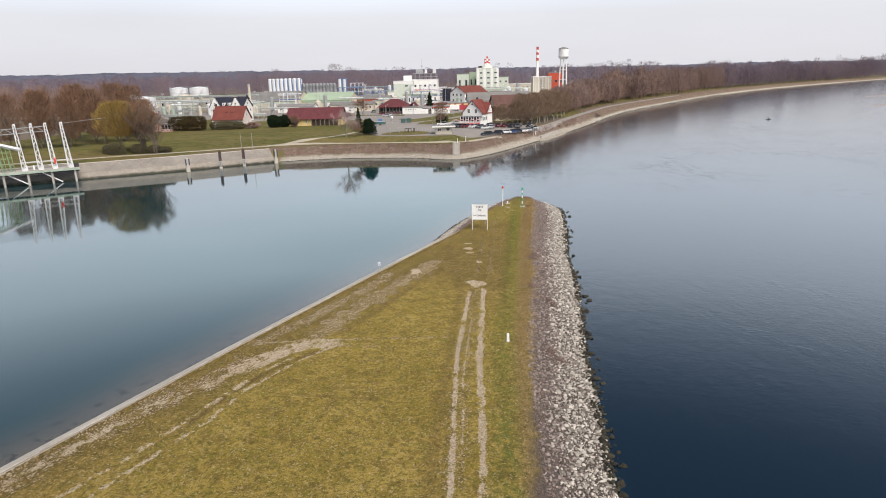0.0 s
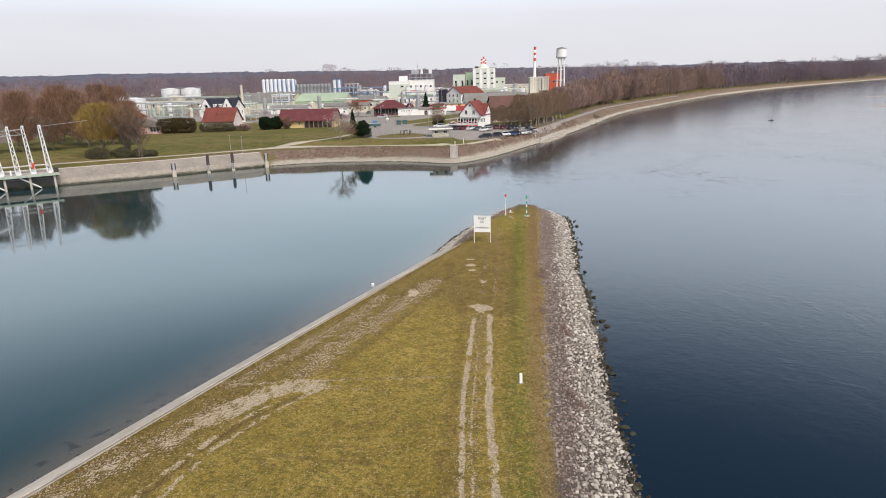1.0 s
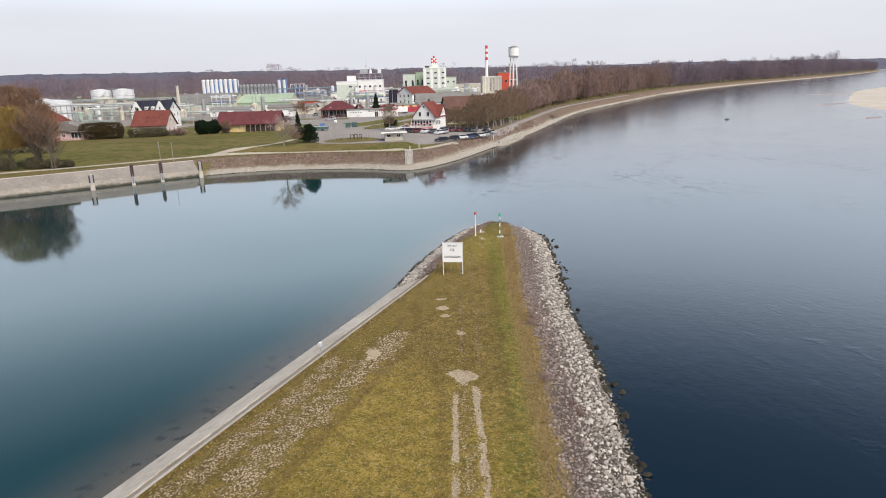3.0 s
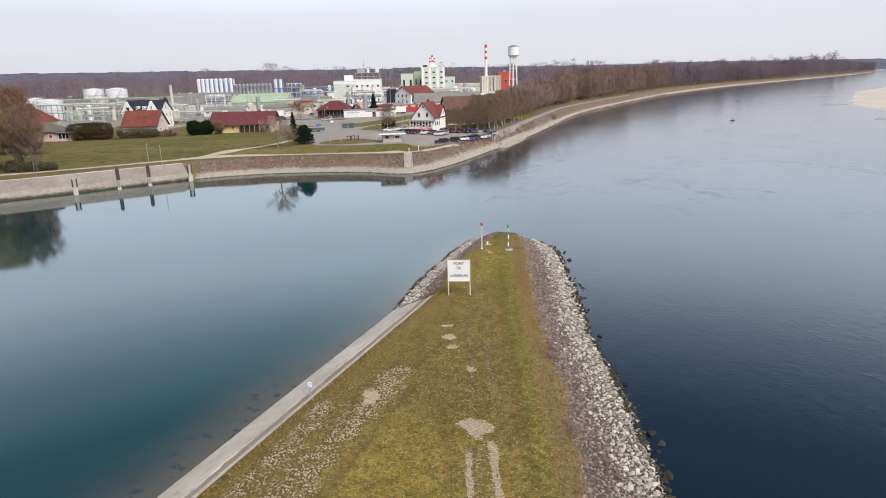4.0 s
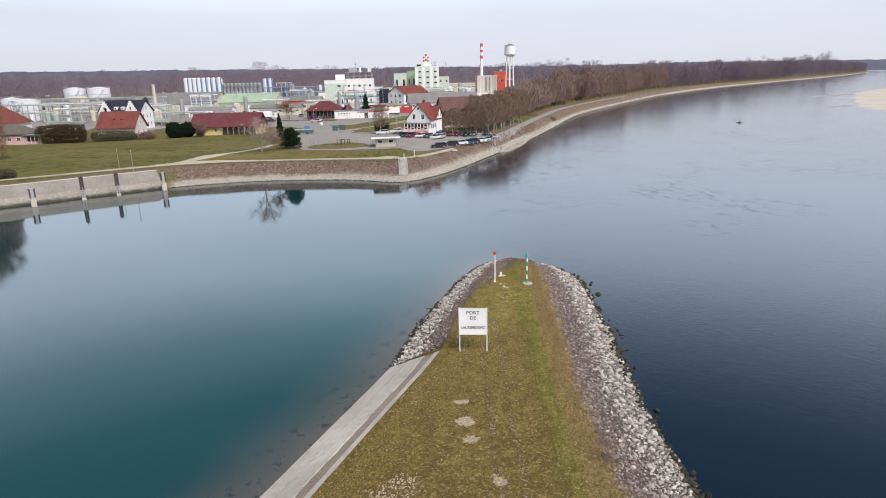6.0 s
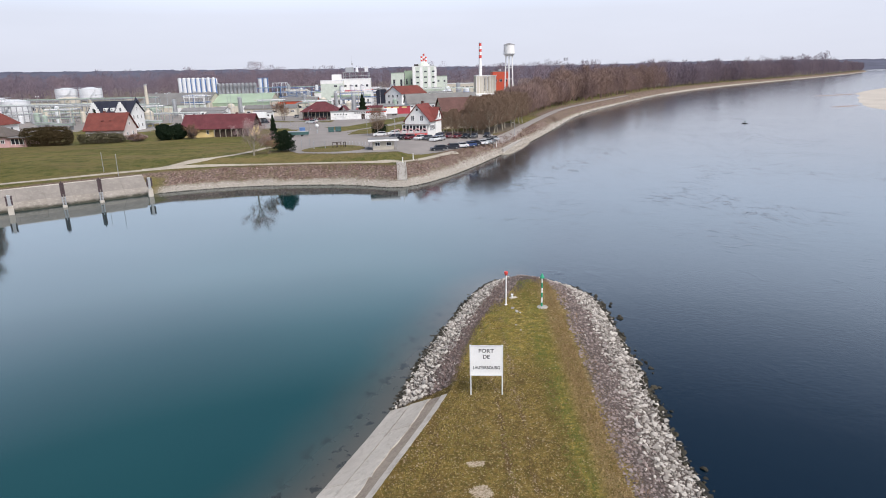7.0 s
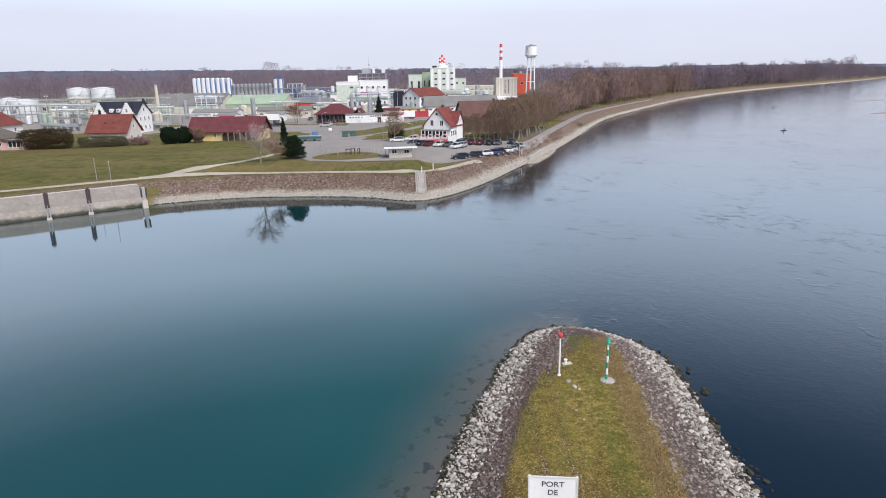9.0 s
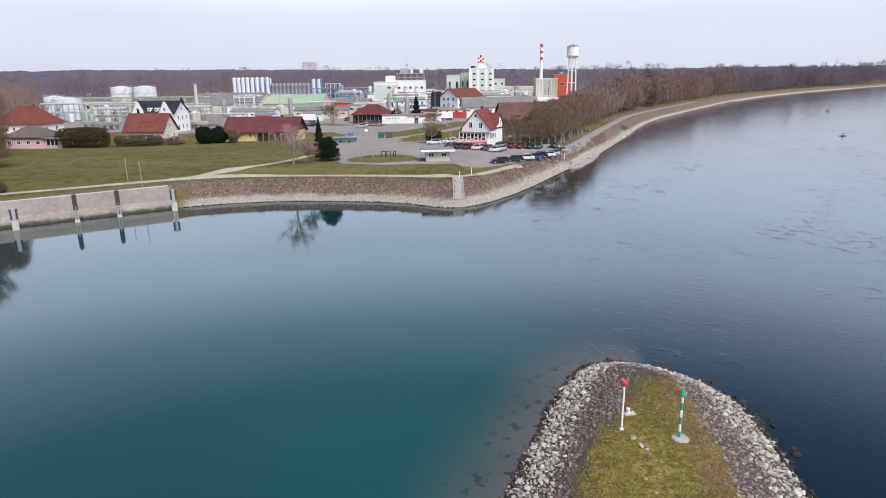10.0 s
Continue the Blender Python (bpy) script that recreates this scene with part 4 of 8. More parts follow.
def lettering(text, width, height, x, z, parent):
    cu = bpy.data.curves.new("lettering", "FONT")
    cu.body, cu.align_x, cu.align_y, cu.extrude = text, "CENTER", "CENTER", 0.004
    cu.offset = 0.012
    tmp = bpy.data.objects.new("lettering", cu)
    scene.collection.objects.link(tmp)
    bpy.context.view_layer.update()
    me = bpy.data.meshes.new_from_object(tmp.evaluated_get(bpy.context.evaluated_depsgraph_get()))
    bpy.data.objects.remove(tmp)
    v = np.array([q.co[:] for q in me.vertices])
    lo, hi = v.min(0), v.max(0)
    for q in me.vertices:
        q.co = ((q.co.x - (lo[0] + hi[0]) / 2) * width / (hi[0] - lo[0]), -0.032 - q.co.z, (q.co.y - (lo[1] + hi[1]) / 2) * height / (hi[1] - lo[1]))
    me.materials.clear()
    me.materials.append(M["black_letters"])
    return share("lettering", me, parent, pose(x, 0, z), "dark lettering")


lettering("PORT", 1.0, 0.27, 0, 3.22, sign)
lettering("DE", 0.44, 0.27, 0, 2.80, sign)
lettering("LAUTERBOURG", 1.76, 0.23, 0, 2.02, sign)


def ring(bm, r0, r1, z0, z1, n=18):
    res = bmesh.ops.create_cone(bm, cap_ends=True, segments=n, radius1=r0, radius2=r1, depth=z1 - z0)
    bmesh.ops.translate(bm, verts=res["verts"], vec=(0, 0, (z0 + z1) / 2))
    return bm


red_mark = thing("red_channel_mark", pose(4.75, 16.8, PIER_TOP - 0.05), "slim white pole with a red can topmark", "channel mark")
part("pole", ring(bmesh.new(), 0.065, 0.055, -0.3, 2.95), "white_paint", red_mark)
bm = ring(bmesh.new(), 0.10, 0.19, 2.93, 3.14)
ring(bm, 0.19, 0.16, 3.14, 3.28)
part("topmark", bm, "red_paint", red_mark, "red can topmark")
part("foot_plate", cube((0, 0, 0.06), (0.24, 0.24, 0.08), 0, 0.01), "white_paint", red_mark)

green_mark = thing("green_channel_mark", pose(7.91, 15.88, PIER_TOP - 0.05), "green and white banded pole with a green cone topmark", "channel mark")
bands = (("signal_green", 0.05, 0.5), ("white_paint", 0.5, 0.98), ("signal_green", 0.98, 1.44), ("white_paint", 1.44, 1.9), ("signal_green", 1.9, 2.38), ("white_paint", 2.38, 2.84))
for mt, a, b in bands:
    part("band", ring(bmesh.new(), 0.095 if a < 0.5 else 0.075, 0.075, a, b), mt, green_mark)
part("topmark", ring(ring(bmesh.new(), 0.20, 0.02, 2.92, 3.32), 0.20, 0.20, 2.84, 2.93), "signal_green", green_mark, "green cone topmark")
slab = bmesh.new()
bmesh.ops.create_cone(slab, cap_ends=True, segments=11, radius1=0.55, radius2=0.48, depth=0.14)
bmesh.ops.translate(slab, verts=slab.verts, vec=(0.05, -0.1, 0.06))
part("slab", slab, "concrete", green_mark, "round worn concrete slab")

kilo = thing("river_stone_post", pose(3.65, -39.1, PIER_TOP - 0.04), "short white marker post in the grass", "marker post")
part("post", cube((0, 0, 0.36), (0.2, 0.16, 0.72), 12, 0.02), "white_paint", kilo)
part("base", cube((0, 0, 0.0), (0.34, 0.3, 0.12), 12, 0.02), "concrete", kilo)

edge = thing("notice_post", pose(-10.1, -19.1, 1.85, 0, 0, 18), "small white notice on a thin post at the revetment", "notice")
part("post", rod(bmesh.new(), (0, 0, -0.3), (0, 0, 1.15), 0.03, n=8), "grey_metal", edge)
part("plate", cube((0, -0.03, 0.98), (0.28, 0.02, 0.36), 0, 0.004), "white_paint", edge)
bm = bmesh.new()
for z_ in (1.06, 0.96, 0.88):
    box(bm, (0, -0.046, z_), (0.22, 0.008, 0.035))
part("print", bm, "blue_steel", edge, "blue bars of small print")

lamp_base = thing("mooring_ring_base", pose(5.6, 18.7, PIER_TOP - 0.03), "small white bollard on a flat stone", "bollard")
part("plate", cube((0.1, -0.05, 0.03), (0.75, 0.4, 0.08), 15, 0.02), "pale_slab", lamp_base)
part("bollard", ring(ring(bmesh.new(), 0.1, 0.09, 0.05, 0.3), 0.13, 0.13, 0.3, 0.36), "white_paint", lamp_base)
for x_, y_, s_ in ((5.2, 15.8, 0.2), (5.45, 14.95, 0.22), (5.7, 14.6, 0.12), (4.9, 11.8, 0.1), (5.1, 10.6, 0.12)):
    i += 1
    v = SHAPES[i % 10] * s_
    ob = raw("stone", v, STONE_FACES, "pale_rock_piece")
    ob.matrix_basis = pose(x_, y_, PIER_TOP + 0.03, 0, 0, i * 50)
    tagged(ob, "pale loose stone lying in the grass", "stone", "stones in the grass")

# turf, weeds and brush on the pier
k = Nodes("grass_blades")
col = k.mix(k.island(), (0.165, 0.135, 0.030), (0.47, 0.355, 0.125))
col = k.mix(k.math("MULTIPLY", k.attr("green"), k.ramp(k.noise(0.8), 0.3, 0.6, 0.3, 1.0)), col, (0.145, 0.175, 0.045))
col = k.mix(k.attr("dry"), col, k.mix(k.island(), (0.20, 0.135, 0.062), (0.37, 0.265, 0.135)))
M["grass_blades"] = k.end(col, 0.95, spec=0.08)


def turf(n, seed):
    r = np.random.default_rng(seed)
    y = -64 + 88 * r.random(n) ** 0.9
    lo, hi = left_x(y) + 4.7, np.interp(y, [-60, -40, -3, 22], [5.2, 5.6, 8.0, 10.0])
    x = lo + (hi - lo) * r.random(n)
    d = shore_distance(x, y, PIER)
    bare, stony, mud = pier_wear(x, y)
    tuft = fractal(x * 1.6, y * 1.6, 44)
    keep = (d > np.where(x < 4, 4.2, 4.7)) & (bare < 0.35) & (stony < 0.4) & (r.random(n) < 0.25 + 1.3 * tuft)
    x, y, d, tuft = x[keep], y[keep], d[keep], tuft[keep]
    edge = x - np.interp(y, [-60, -40, -3, 22], [4.9, 5.2, 7.6, 9.6])
    dry = smooth_step(-1.6, -0.6, edge)
    green = smooth_step(-3.4, -2.4, edge) * (1 - dry)
    green = np.maximum(green, 0.5 * smooth_step(0.45, 0.65, fractal(x * 0.3, y * 0.3, 45)))
    ln = (0.05 + 0.12 * tuft) * r.uniform(0.6, 1.4, len(x)) * (1 + 0.5 * dry + 0.5 * (green > 0.6))
    wd = r.uniform(0.012, 0.03, len(x)) * (1 + 0.1 * dry)
    ob = blades("grass", x, y, np.full(len(x), PIER_TOP - 0.04) - 0.25 * smooth_step(5.6, 4.7, d), ln, wd, "grass_blades", "short worn winter grass covering the pier", "grass", seed + 1, 0.9)
    for key, val in (("green", green), ("dry", dry)):
        at = ob.data.attributes.new(key, "FLOAT", "POINT")
        at.data.foreach_set("value", np.repeat(val, 3).astype(np.float32))


turf(150000, 51)

# pale chips, leaves and pebbles lying in the worn parts
rr = np.random.default_rng(91)
x, y = rr.uniform(-26, 8, 150000), rr.uniform(-64, 18, 150000)
d = shore_distance(x, y, PIER)
b_, s_t, m_t = pier_wear(x, y)
worn = np.clip(s_t * 1.8 + b_ * 0.9 + 0.22 * smooth_step(-30, -16, y + 0.9 * (x + 3)) * (x < 4.5), 0, 1) * smooth_step(0.40, 0.60, fractal(x * 0.7, y * 0.7, 93))
keep = (d > 4.6) & (rr.random(len(x)) < worn) & (x > left_x(y) + 4.9)
x, y = x[keep], y[keep]
scatter_stones("pebbles", x, y, np.full(len(x), PIER_TOP - 0.01), 0.015 + 0.045 * rr.random(len(x)) ** 1.5, "pebble", None, 92, 0.2)
tagged(bpy.data.objects["pebbles"], "pale pebbles and dry chips in the worn turf", "pebbles", kind="stuff")


def pier_scrub(name, n, seed, d0, d1, box_, material, label, lo, hi, thick, lean, thresh):
    r = np.random.default_rng(seed)
    x, y = r.uniform(box_[0], box_[1], n), r.uniform(box_[2], box_[3], n)
    d = shore_distance(x, y, PIER)
    keep = (d > d0) & (d < d1) & ~left_concrete(x, y) & (fractal(x * 0.55, y * 0.55, seed) > thresh)
    x, y, d = x[keep], y[keep], d[keep]
    blades(name, x, y, pier_height(d) - 0.03, r.uniform(lo, hi, len(x)), r.uniform(0.01, thick, len(x)), material, label, "weeds", seed + 1, lean)


pier_scrub("edge_weeds", 42000, 61, 3.9, 6.1, (4, 16, -62, 22), "dry_weeds", "dry rusty weeds along the grass edge", 0.10, 0.28, 0.016, 1.0, 0.36)
pier_scrub("slope_weeds", 16000, 63, 2.9, 5.2, (4, 16, -62, 30), "brush", "thin brown weeds among the upper stones", 0.15, 0.4, 0.025, 0.9, 0.52)
pier_scrub("tip_brush", 15000, 65, 2.7, 4.4, (-6, 6, 0, 26), "brush", "purple-brown leafless brush on the pier's harbour side", 0.25, 0.65, 0.025, 0.8, 0.34)


def shrub(x, y, z, r0, h, seed):
    r = random.Random(seed)
    V, F = [], []
    for _ in range(150):
        a, e = r.uniform(0, 6.28), r.uniform(0.15, 1.3)
        d = Vector((math.cos(a) * math.cos(e), math.sin(a) * math.cos(e), math.sin(e)))
        p = Vector((r.gauss(0, r0 * 0.3), r.gauss(0, r0 * 0.3), 0))
        l_ = r.uniform(0.5, 1.0)
        q = p + Vector((d.x * r0, d.y * r0, d.z * h)) * l_
        tube([p, p.lerp(q, 0.5) + Vector((r.gauss(0, 0.05), r.gauss(0, 0.05), 0.05)), q], [0.014, 0.010, 0.004], 3, V, F)
    ob = raw("shrub", [tuple(v) for v in V], F, "brush")
    ob.matrix_basis = pose(x, y, z)
    tagged(ob, "tangled reddish-brown leafless shrub among the stones", "shrub", "shrubs on the stone slope")


for x_, y_, r0, h_, s_ in ((8.2, -28.3, 0.8, 0.6, 1), (7.9, -27.4, 0.5, 0.5, 2), (6.9, -39.6, 1.1, 0.7, 3), (7.5, -40.6, 0.8, 0.5, 4), (6.6, -24.6, 0.9, 0.4, 5), (7.2, -14.5, 0.9, 0.5, 6), (9.6, 24.0, 0.7, 0.4, 7), (8.9, 24.4, 0.6, 0.35, 8), (7.7, -13.0, 0.7, 0.4, 9)):
    dd = shore_distance(np.array([x_]), np.array([y_]), PIER)
    shrub(x_, y_, float(pier_height(dd)[0]) - 0.05, r0, h_, s_)
for x_, y_, a_, l_ in ((5.8, -25.6, 150, 2.0), (6.4, -25.9, 35, 1.6), (7.6, -10.6, 165, 1.4), (6.3, -38.9, 120, 1.8), (5.9, -37.6, 60, 1.5)):
    bm = bmesh.new()
    for j in range(5):
        o = j * 0.2 * l_
        rod(bm, (o, 0.06 * math.sin(j), 0), (o + 0.2 * l_, 0.06 * math.sin(j + 1), 0.01 * j), 0.035 - 0.005 * j, 0.03 - 0.005 * j, 6)
        if j in (2, 3):
            rod(bm, (o, 0.06 * math.sin(j), 0), (o + 0.3, 0.35 * (-1) ** j, 0.08), 0.015, 0.005, 5)
    ob = part("driftwood", bm, "pale_trunk")
    dd = shore_distance(np.array([x_]), np.array([y_]), PIER)
    ob.matrix_basis = pose(x_, y_, float(pier_height(dd)[0]) + 0.05, 0, 8, a_)
    tagged(ob, "bleached dead branch lying on the stones", "branch", "branches on the stone slope")

# ---- trees and shrubs ----
def branch(r, start, direction, length, radius, level, V, F, tips, spread, lift):
    n = 4 if level < 2 else 3
    path, radii = [start], [radius]
    d, p = direction.normalized(), start.copy()
    for i in range(n):
        d = (d + Vector((r.uniform(-1, 1), r.uniform(-1, 1), r.uniform(-1, 1))) * 0.16 + Vector((0, 0, lift * 0.12))).normalized()
        p = p + d * (length / n)
        path.append(p.copy())
        radii.append(radius * (1 - 0.72 * (i + 1) / n))
    tube(path, radii, 5 if level == 0 else 3, V, F)
    tips.append((path, d, length, level))
    return path, d


def bare_tree(seed, height, crown_width, trunk_part=0.3, limbs=6, sub=4, twigs=9, twig_len=0.11, lift=0.6, stems=1, droop=0.0):
    """Skeleton of limbs as one mesh, and the fine twigs of the crown as another. Returns two (verts, faces)."""
    r = random.Random(seed)
    V, F, T, TF = [], [], [], []
    for st in range(stems):
        lean = Vector((r.uniform(-1, 1), r.uniform(-1, 1), 0)) * (0.35 if stems > 1 else 0.06)
        base = Vector((r.uniform(-0.5, 0.5), r.uniform(-0.5, 0.5), -0.15)) * (1 if stems > 1 else 0.2)
        base.z = -0.15
        h = height * r.uniform(0.85, 1.0)
        tips = []
        trunk, d = branch(r, base, Vector((0, 0, 1)) + lean, h * 0.78, (h * 0.022 + 0.05) * (0.55 if stems > 1 else 1.0), 0, V, F, tips, 0, 0.3)
        ends = [(trunk[-1], d, h * 0.3)]
        for i in range(limbs):
            f = trunk_part + (0.98 - trunk_part) * (i + r.random()) / limbs
            q = f * (len(trunk) - 1)
            j = min(int(q), len(trunk) - 2)
            p = trunk[j].lerp(trunk[j + 1], q - j)
            a = i * 2.4 + r.uniform(-0.4, 0.4)
            reach = crown_width * 0.5 * (1.0 - 0.45 * max(0.0, f - 0.55) / 0.45) * r.uniform(0.75, 1.1)
            out = Vector((math.cos(a), math.sin(a), r.uniform(0.45, 0.9)))
            tip2 = []
            path, dd = branch(r, p, out, reach * 1.15, (h * 0.010 + 0.02) * (0.6 if stems > 1 else 1.0), 1, V, F, tip2, 0, lift)
            ends.append((path[-1], dd, reach * 0.5))
            for s in range(sub):
                g = 0.35 + 0.65 * (s + r.random()) / sub
                q2 = g * (len(path) - 1)
                j2 = min(int(q2), len(path) - 2)
                p2 = path[j2].lerp(path[j2 + 1], q2 - j2)
                o2 = (dd + Vector((r.uniform(-1, 1), r.uniform(-1, 1), r.uniform(-0.3, 0.9)))).normalized()
                path2, d2 = branch(r, p2, o2, reach * 0.55, h * 0.004 + 0.012, 2, V, F, tip2, 0, lift)
                ends.append((path2[-1], d2, reach * 0.4))
                ends.append((path2[1], d2, reach * 0.4))
        for p, d, ln in ends:
            for _ in range(twigs):
                o = (d * 0.7 + Vector((r.gauss(0, 0.7), r.gauss(0, 0.7), r.gauss(0.15 - droop, 0.5)))).normalized()
                ll = max(0.5, min(2.4, ln * r.uniform(0.4, 1.0)))
                side = o.cross(Vector((r.uniform(-1, 1), r.uniform(-1, 1), r.uniform(-1, 1)))).normalized() * twig_len * r.uniform(0.4, 1.0)
                s0 = p + o * ll * r.uniform(0.0, 0.35)
                mid = s0 + o * ll * 0.55 + side * r.uniform(0.5, 2.0) - Vector((0, 0, droop * ll * 0.25))
                e = s0 + o * ll - Vector((0, 0, droop * ll * 0.9))
                n = len(T)
                T.extend((s0, mid - side * 0.5, mid + side * 0.5, e))
                TF.append((n, n + 1, n + 3, n + 2))
    return (V, F), (T, TF)


def upright_crown(seed, z0, z1, width, n, length, thin):
    """A dense crown of fine upright shoots, as on pollarded trees; returns verts and faces."""
    r = np.random.default_rng(seed)
    u, a = r.random(n) ** 0.9, r.uniform(0, 2 * np.pi, n)
    lobes = 1 + 0.35 * (fractal(a * 1.4 + seed, u * 4, seed) - 0.5) * 2
    rad = np.sin(np.pi * (0.10 + 0.80 * u)) ** 0.6 * np.sqrt(r.random(n)) * width * 0.5 * lobes
    p = np.stack([np.cos(a) * rad, np.sin(a) * rad, z0 + (z1 - z0) * u], -1)
    d = np.stack([np.cos(a) * 0.5 + r.normal(0, 0.3, n), np.sin(a) * 0.5 + r.normal(0, 0.3, n), r.uniform(0.5, 1.3, n)], -1)
    d /= np.linalg.norm(d, axis=1)[:, None]
    s = np.cross(d, r.normal(size=(n, 3)))
    s /= np.linalg.norm(s, axis=1)[:, None]
    ln = length * r.uniform(0.5, 1.3, (n, 1))
    v = np.stack([p - s * thin, p + s * thin, p + d * ln], 1).reshape(-1, 3)
    return v.tolist(), np.arange(n * 3).reshape(-1, 3).tolist()


def plant_tree(name, m, geo, trunk_mat, crown_mat, label, group=""):
    """geo: two shared mesh data blocks, for the trunk with its limbs and for the crown."""
    ob = thing(name, m, label, "tree", group)
    share("trunk", geo[0], ob)
    share("crown", geo[1], ob)
    return ob


def tree_meshes(geo, trunk_mat, crown_mat):
    out = []
    for nm, (v, f), mt in zip(("trunk", "crown"), geo, (trunk_mat, crown_mat)):
        me = bpy.data.meshes.new(nm)
        me.from_pydata([tuple(p) for p in v], [], f)
        me.materials.append(M[mt])
        out.append(me)
    return out


def leaf_cloud(seed, n, sx, sy, sz, size, z0=0.0, shape="ball", bumps=0.25):
    """Many small leaf blades inside an uneven body; returns verts and faces."""
    r = np.random.default_rng(seed)
    d = r.normal(size=(n, 3))
    d /= np.linalg.norm(d, axis=1)[:, None]
    rad = r.uniform(0.72, 1.0, n) + bumps * (fractal(d[:, 0] * 2.2 + 7, d[:, 1] * 2.2 + d[:, 2] * 1.7 + 5, seed) - 0.5) * 2
    p = d * rad[:, None] * np.array([sx, sy, sz])
    if shape == "box":
        q = d / np.abs(d).max(axis=1)[:, None] ** 0.7
        p = q * (0.95 * rad[:, None]) * np.array([sx, sy, sz])
    if shape == "cone":
        h = r.random(n) ** 1.4
        a = r.uniform(0, 2 * np.pi, n)
        layer = 0.82 + 0.18 * np.sin(h * 34)
        w = (1 - h) ** 0.75 * r.uniform(0.7, 1.0, n) * layer * (1 + bumps * (fractal(a * 1.3 + 3, h * 5, seed) - 0.5) * 2)
        p = np.stack([np.cos(a) * w * sx, np.sin(a) * w * sy, h * 2 * sz - sz], -1)
    p[:, 2] += z0
    t = r.normal(size=(n, 3))
    t /= np.linalg.norm(t, axis=1)[:, None]
    u = np.cross(t, r.normal(size=(n, 3)))
    u /= np.linalg.norm(u, axis=1)[:, None]
    s = size * r.uniform(0.5, 1.3, (n, 1))
    v = np.stack([p - t * s, p + u * s * 0.4, p + t * s, p - u * s * 0.4], 1).reshape(-1, 3)
    f = np.arange(n * 4).reshape(-1, 4)
    return v, f


def clump(name, m, label, category, n, sx, sy, sz, size, material, seed, shape="ball", core=True, trunk=0.0):
    """A dense shrub or conifer: a dark core under a coat of blades, with a short trunk."""
    ob = thing(name, m, label, category)
    z0 = sz + trunk if shape == "cone" else sz * 0.92
    v, f = leaf_cloud(seed, n, sx, sy, sz, size, z0, shape, 0.45 if shape == "ball" else 0.25 if shape == "cone" else 0.08)
    v[:, 2] = np.maximum(v[:, 2], 0.03)
    raw("foliage", v, f, material, ob)
    bm = bmesh.new()
    rod(bm, (0, 0, -0.2), (0, 0, z0 + sz * 0.3), 0.12 + sz * 0.025, 0.05, 7)
    part("trunk", bm, "trunk", ob)
    if core:
        bm = bmesh.new()
        if shape != "cone":
            bmesh.ops.create_icosphere(bm, subdivisions=3, radius=1.0)
            for q in bm.verts:
                k_ = 0.60 + 0.3 * noise.noise(q.co * 2.3 + Vector((seed, 0, 0)))
                q.co = Vector((q.co.x * sx * k_, q.co.y * sy * k_, max(0.02, q.co.z * sz * k_ + z0)))
        else:
            bmesh.ops.create_cone(bm, cap_ends=True, segments=14, radius1=sx * 0.68, radius2=0.03, depth=sz * 1.9)
            bmesh.ops.translate(bm, verts=bm.verts, vec=(0, 0, z0))
        part("inner_foliage", bm, material, ob)
    return ob


def woods(name, x, y, z, h, w, material, label, seed, blades=70, blade=1.0, trunks=True, thin=0.045):
    """Far woodland: bare crowns of fine upright twigs and thin stems, uneven in height."""
    r = np.random.default_rng(seed)
    n = len(x)
    c = np.repeat(np.stack([x, y, z], -1), blades, axis=0)
    hh, ww = np.repeat(h, blades), np.repeat(w, blades)
    u = r.random(n * blades) ** 0.72
    a = r.uniform(0, 2 * np.pi, n * blades)
    prof = np.sqrt(np.clip(1 - (1.72 * u - 0.80) ** 2, 0.0, 1)) * (1 + 0.45 * (fractal(a * 0.9 + np.repeat(np.arange(n) * 3.7, blades), u * 3.5, seed) - 0.5))
    rad = prof * r.random(n * blades) ** 0.45 * ww * 0.55
    p = c + np.stack([np.cos(a) * rad, np.sin(a) * rad, hh * (0.14 + 0.80 * u)], -1)
    up = np.stack([np.cos(a) * 0.55 + r.normal(0, 0.35, n * blades), np.sin(a) * 0.55 + r.normal(0, 0.35, n * blades), r.uniform(0.9, 2.0, n * blades)], -1)
    up /= np.linalg.norm(up, axis=1)[:, None]
    side = np.cross(up, r.normal(size=up.shape))
    side /= np.linalg.norm(side, axis=1)[:, None]
    ln = (1.55 * r.uniform(0.5, 1.3, n * blades))[:, None] * blade
    v = np.stack([p - side * ln * thin, p + side * ln * thin, p + up * ln], 1).reshape(-1, 3)
    f = np.arange(len(v)).reshape(-1, 3)
    kind = np.clip(0.55 * r.random(n) + 0.9 * (fractal(x * 0.03, y * 0.03, seed + 3) - 0.28), 0, 1)
    tone = np.repeat(np.repeat(kind, blades), 3)
    if trunks:
        tx, ty = r.normal(0, 0.02, n) * h, r.normal(0, 0.02, n) * h
        b = np.stack([x, y, z - 0.3], -1)
        t = np.stack([x + tx, y + ty, z + h * 0.8], -1)
        s = np.stack([h * 0.011, 0 * h, 0 * h], -1)
        s2 = np.stack([0 * h, h * 0.011, 0 * h], -1)
        tv = np.stack([b - s, b + s, t, b - s2, b + s2, t], 1).reshape(-1, 3)
        f = np.concatenate([f, np.arange(len(tv)).reshape(-1, 3) + len(v)])
        tone = np.concatenate([tone, np.repeat(r.random(n), 6)])
        v = np.concatenate([v, tv])
    ob = raw(name, v, f, material, attrs={"tone": tone})
    return tagged(ob, label, "woods", kind="stuff")


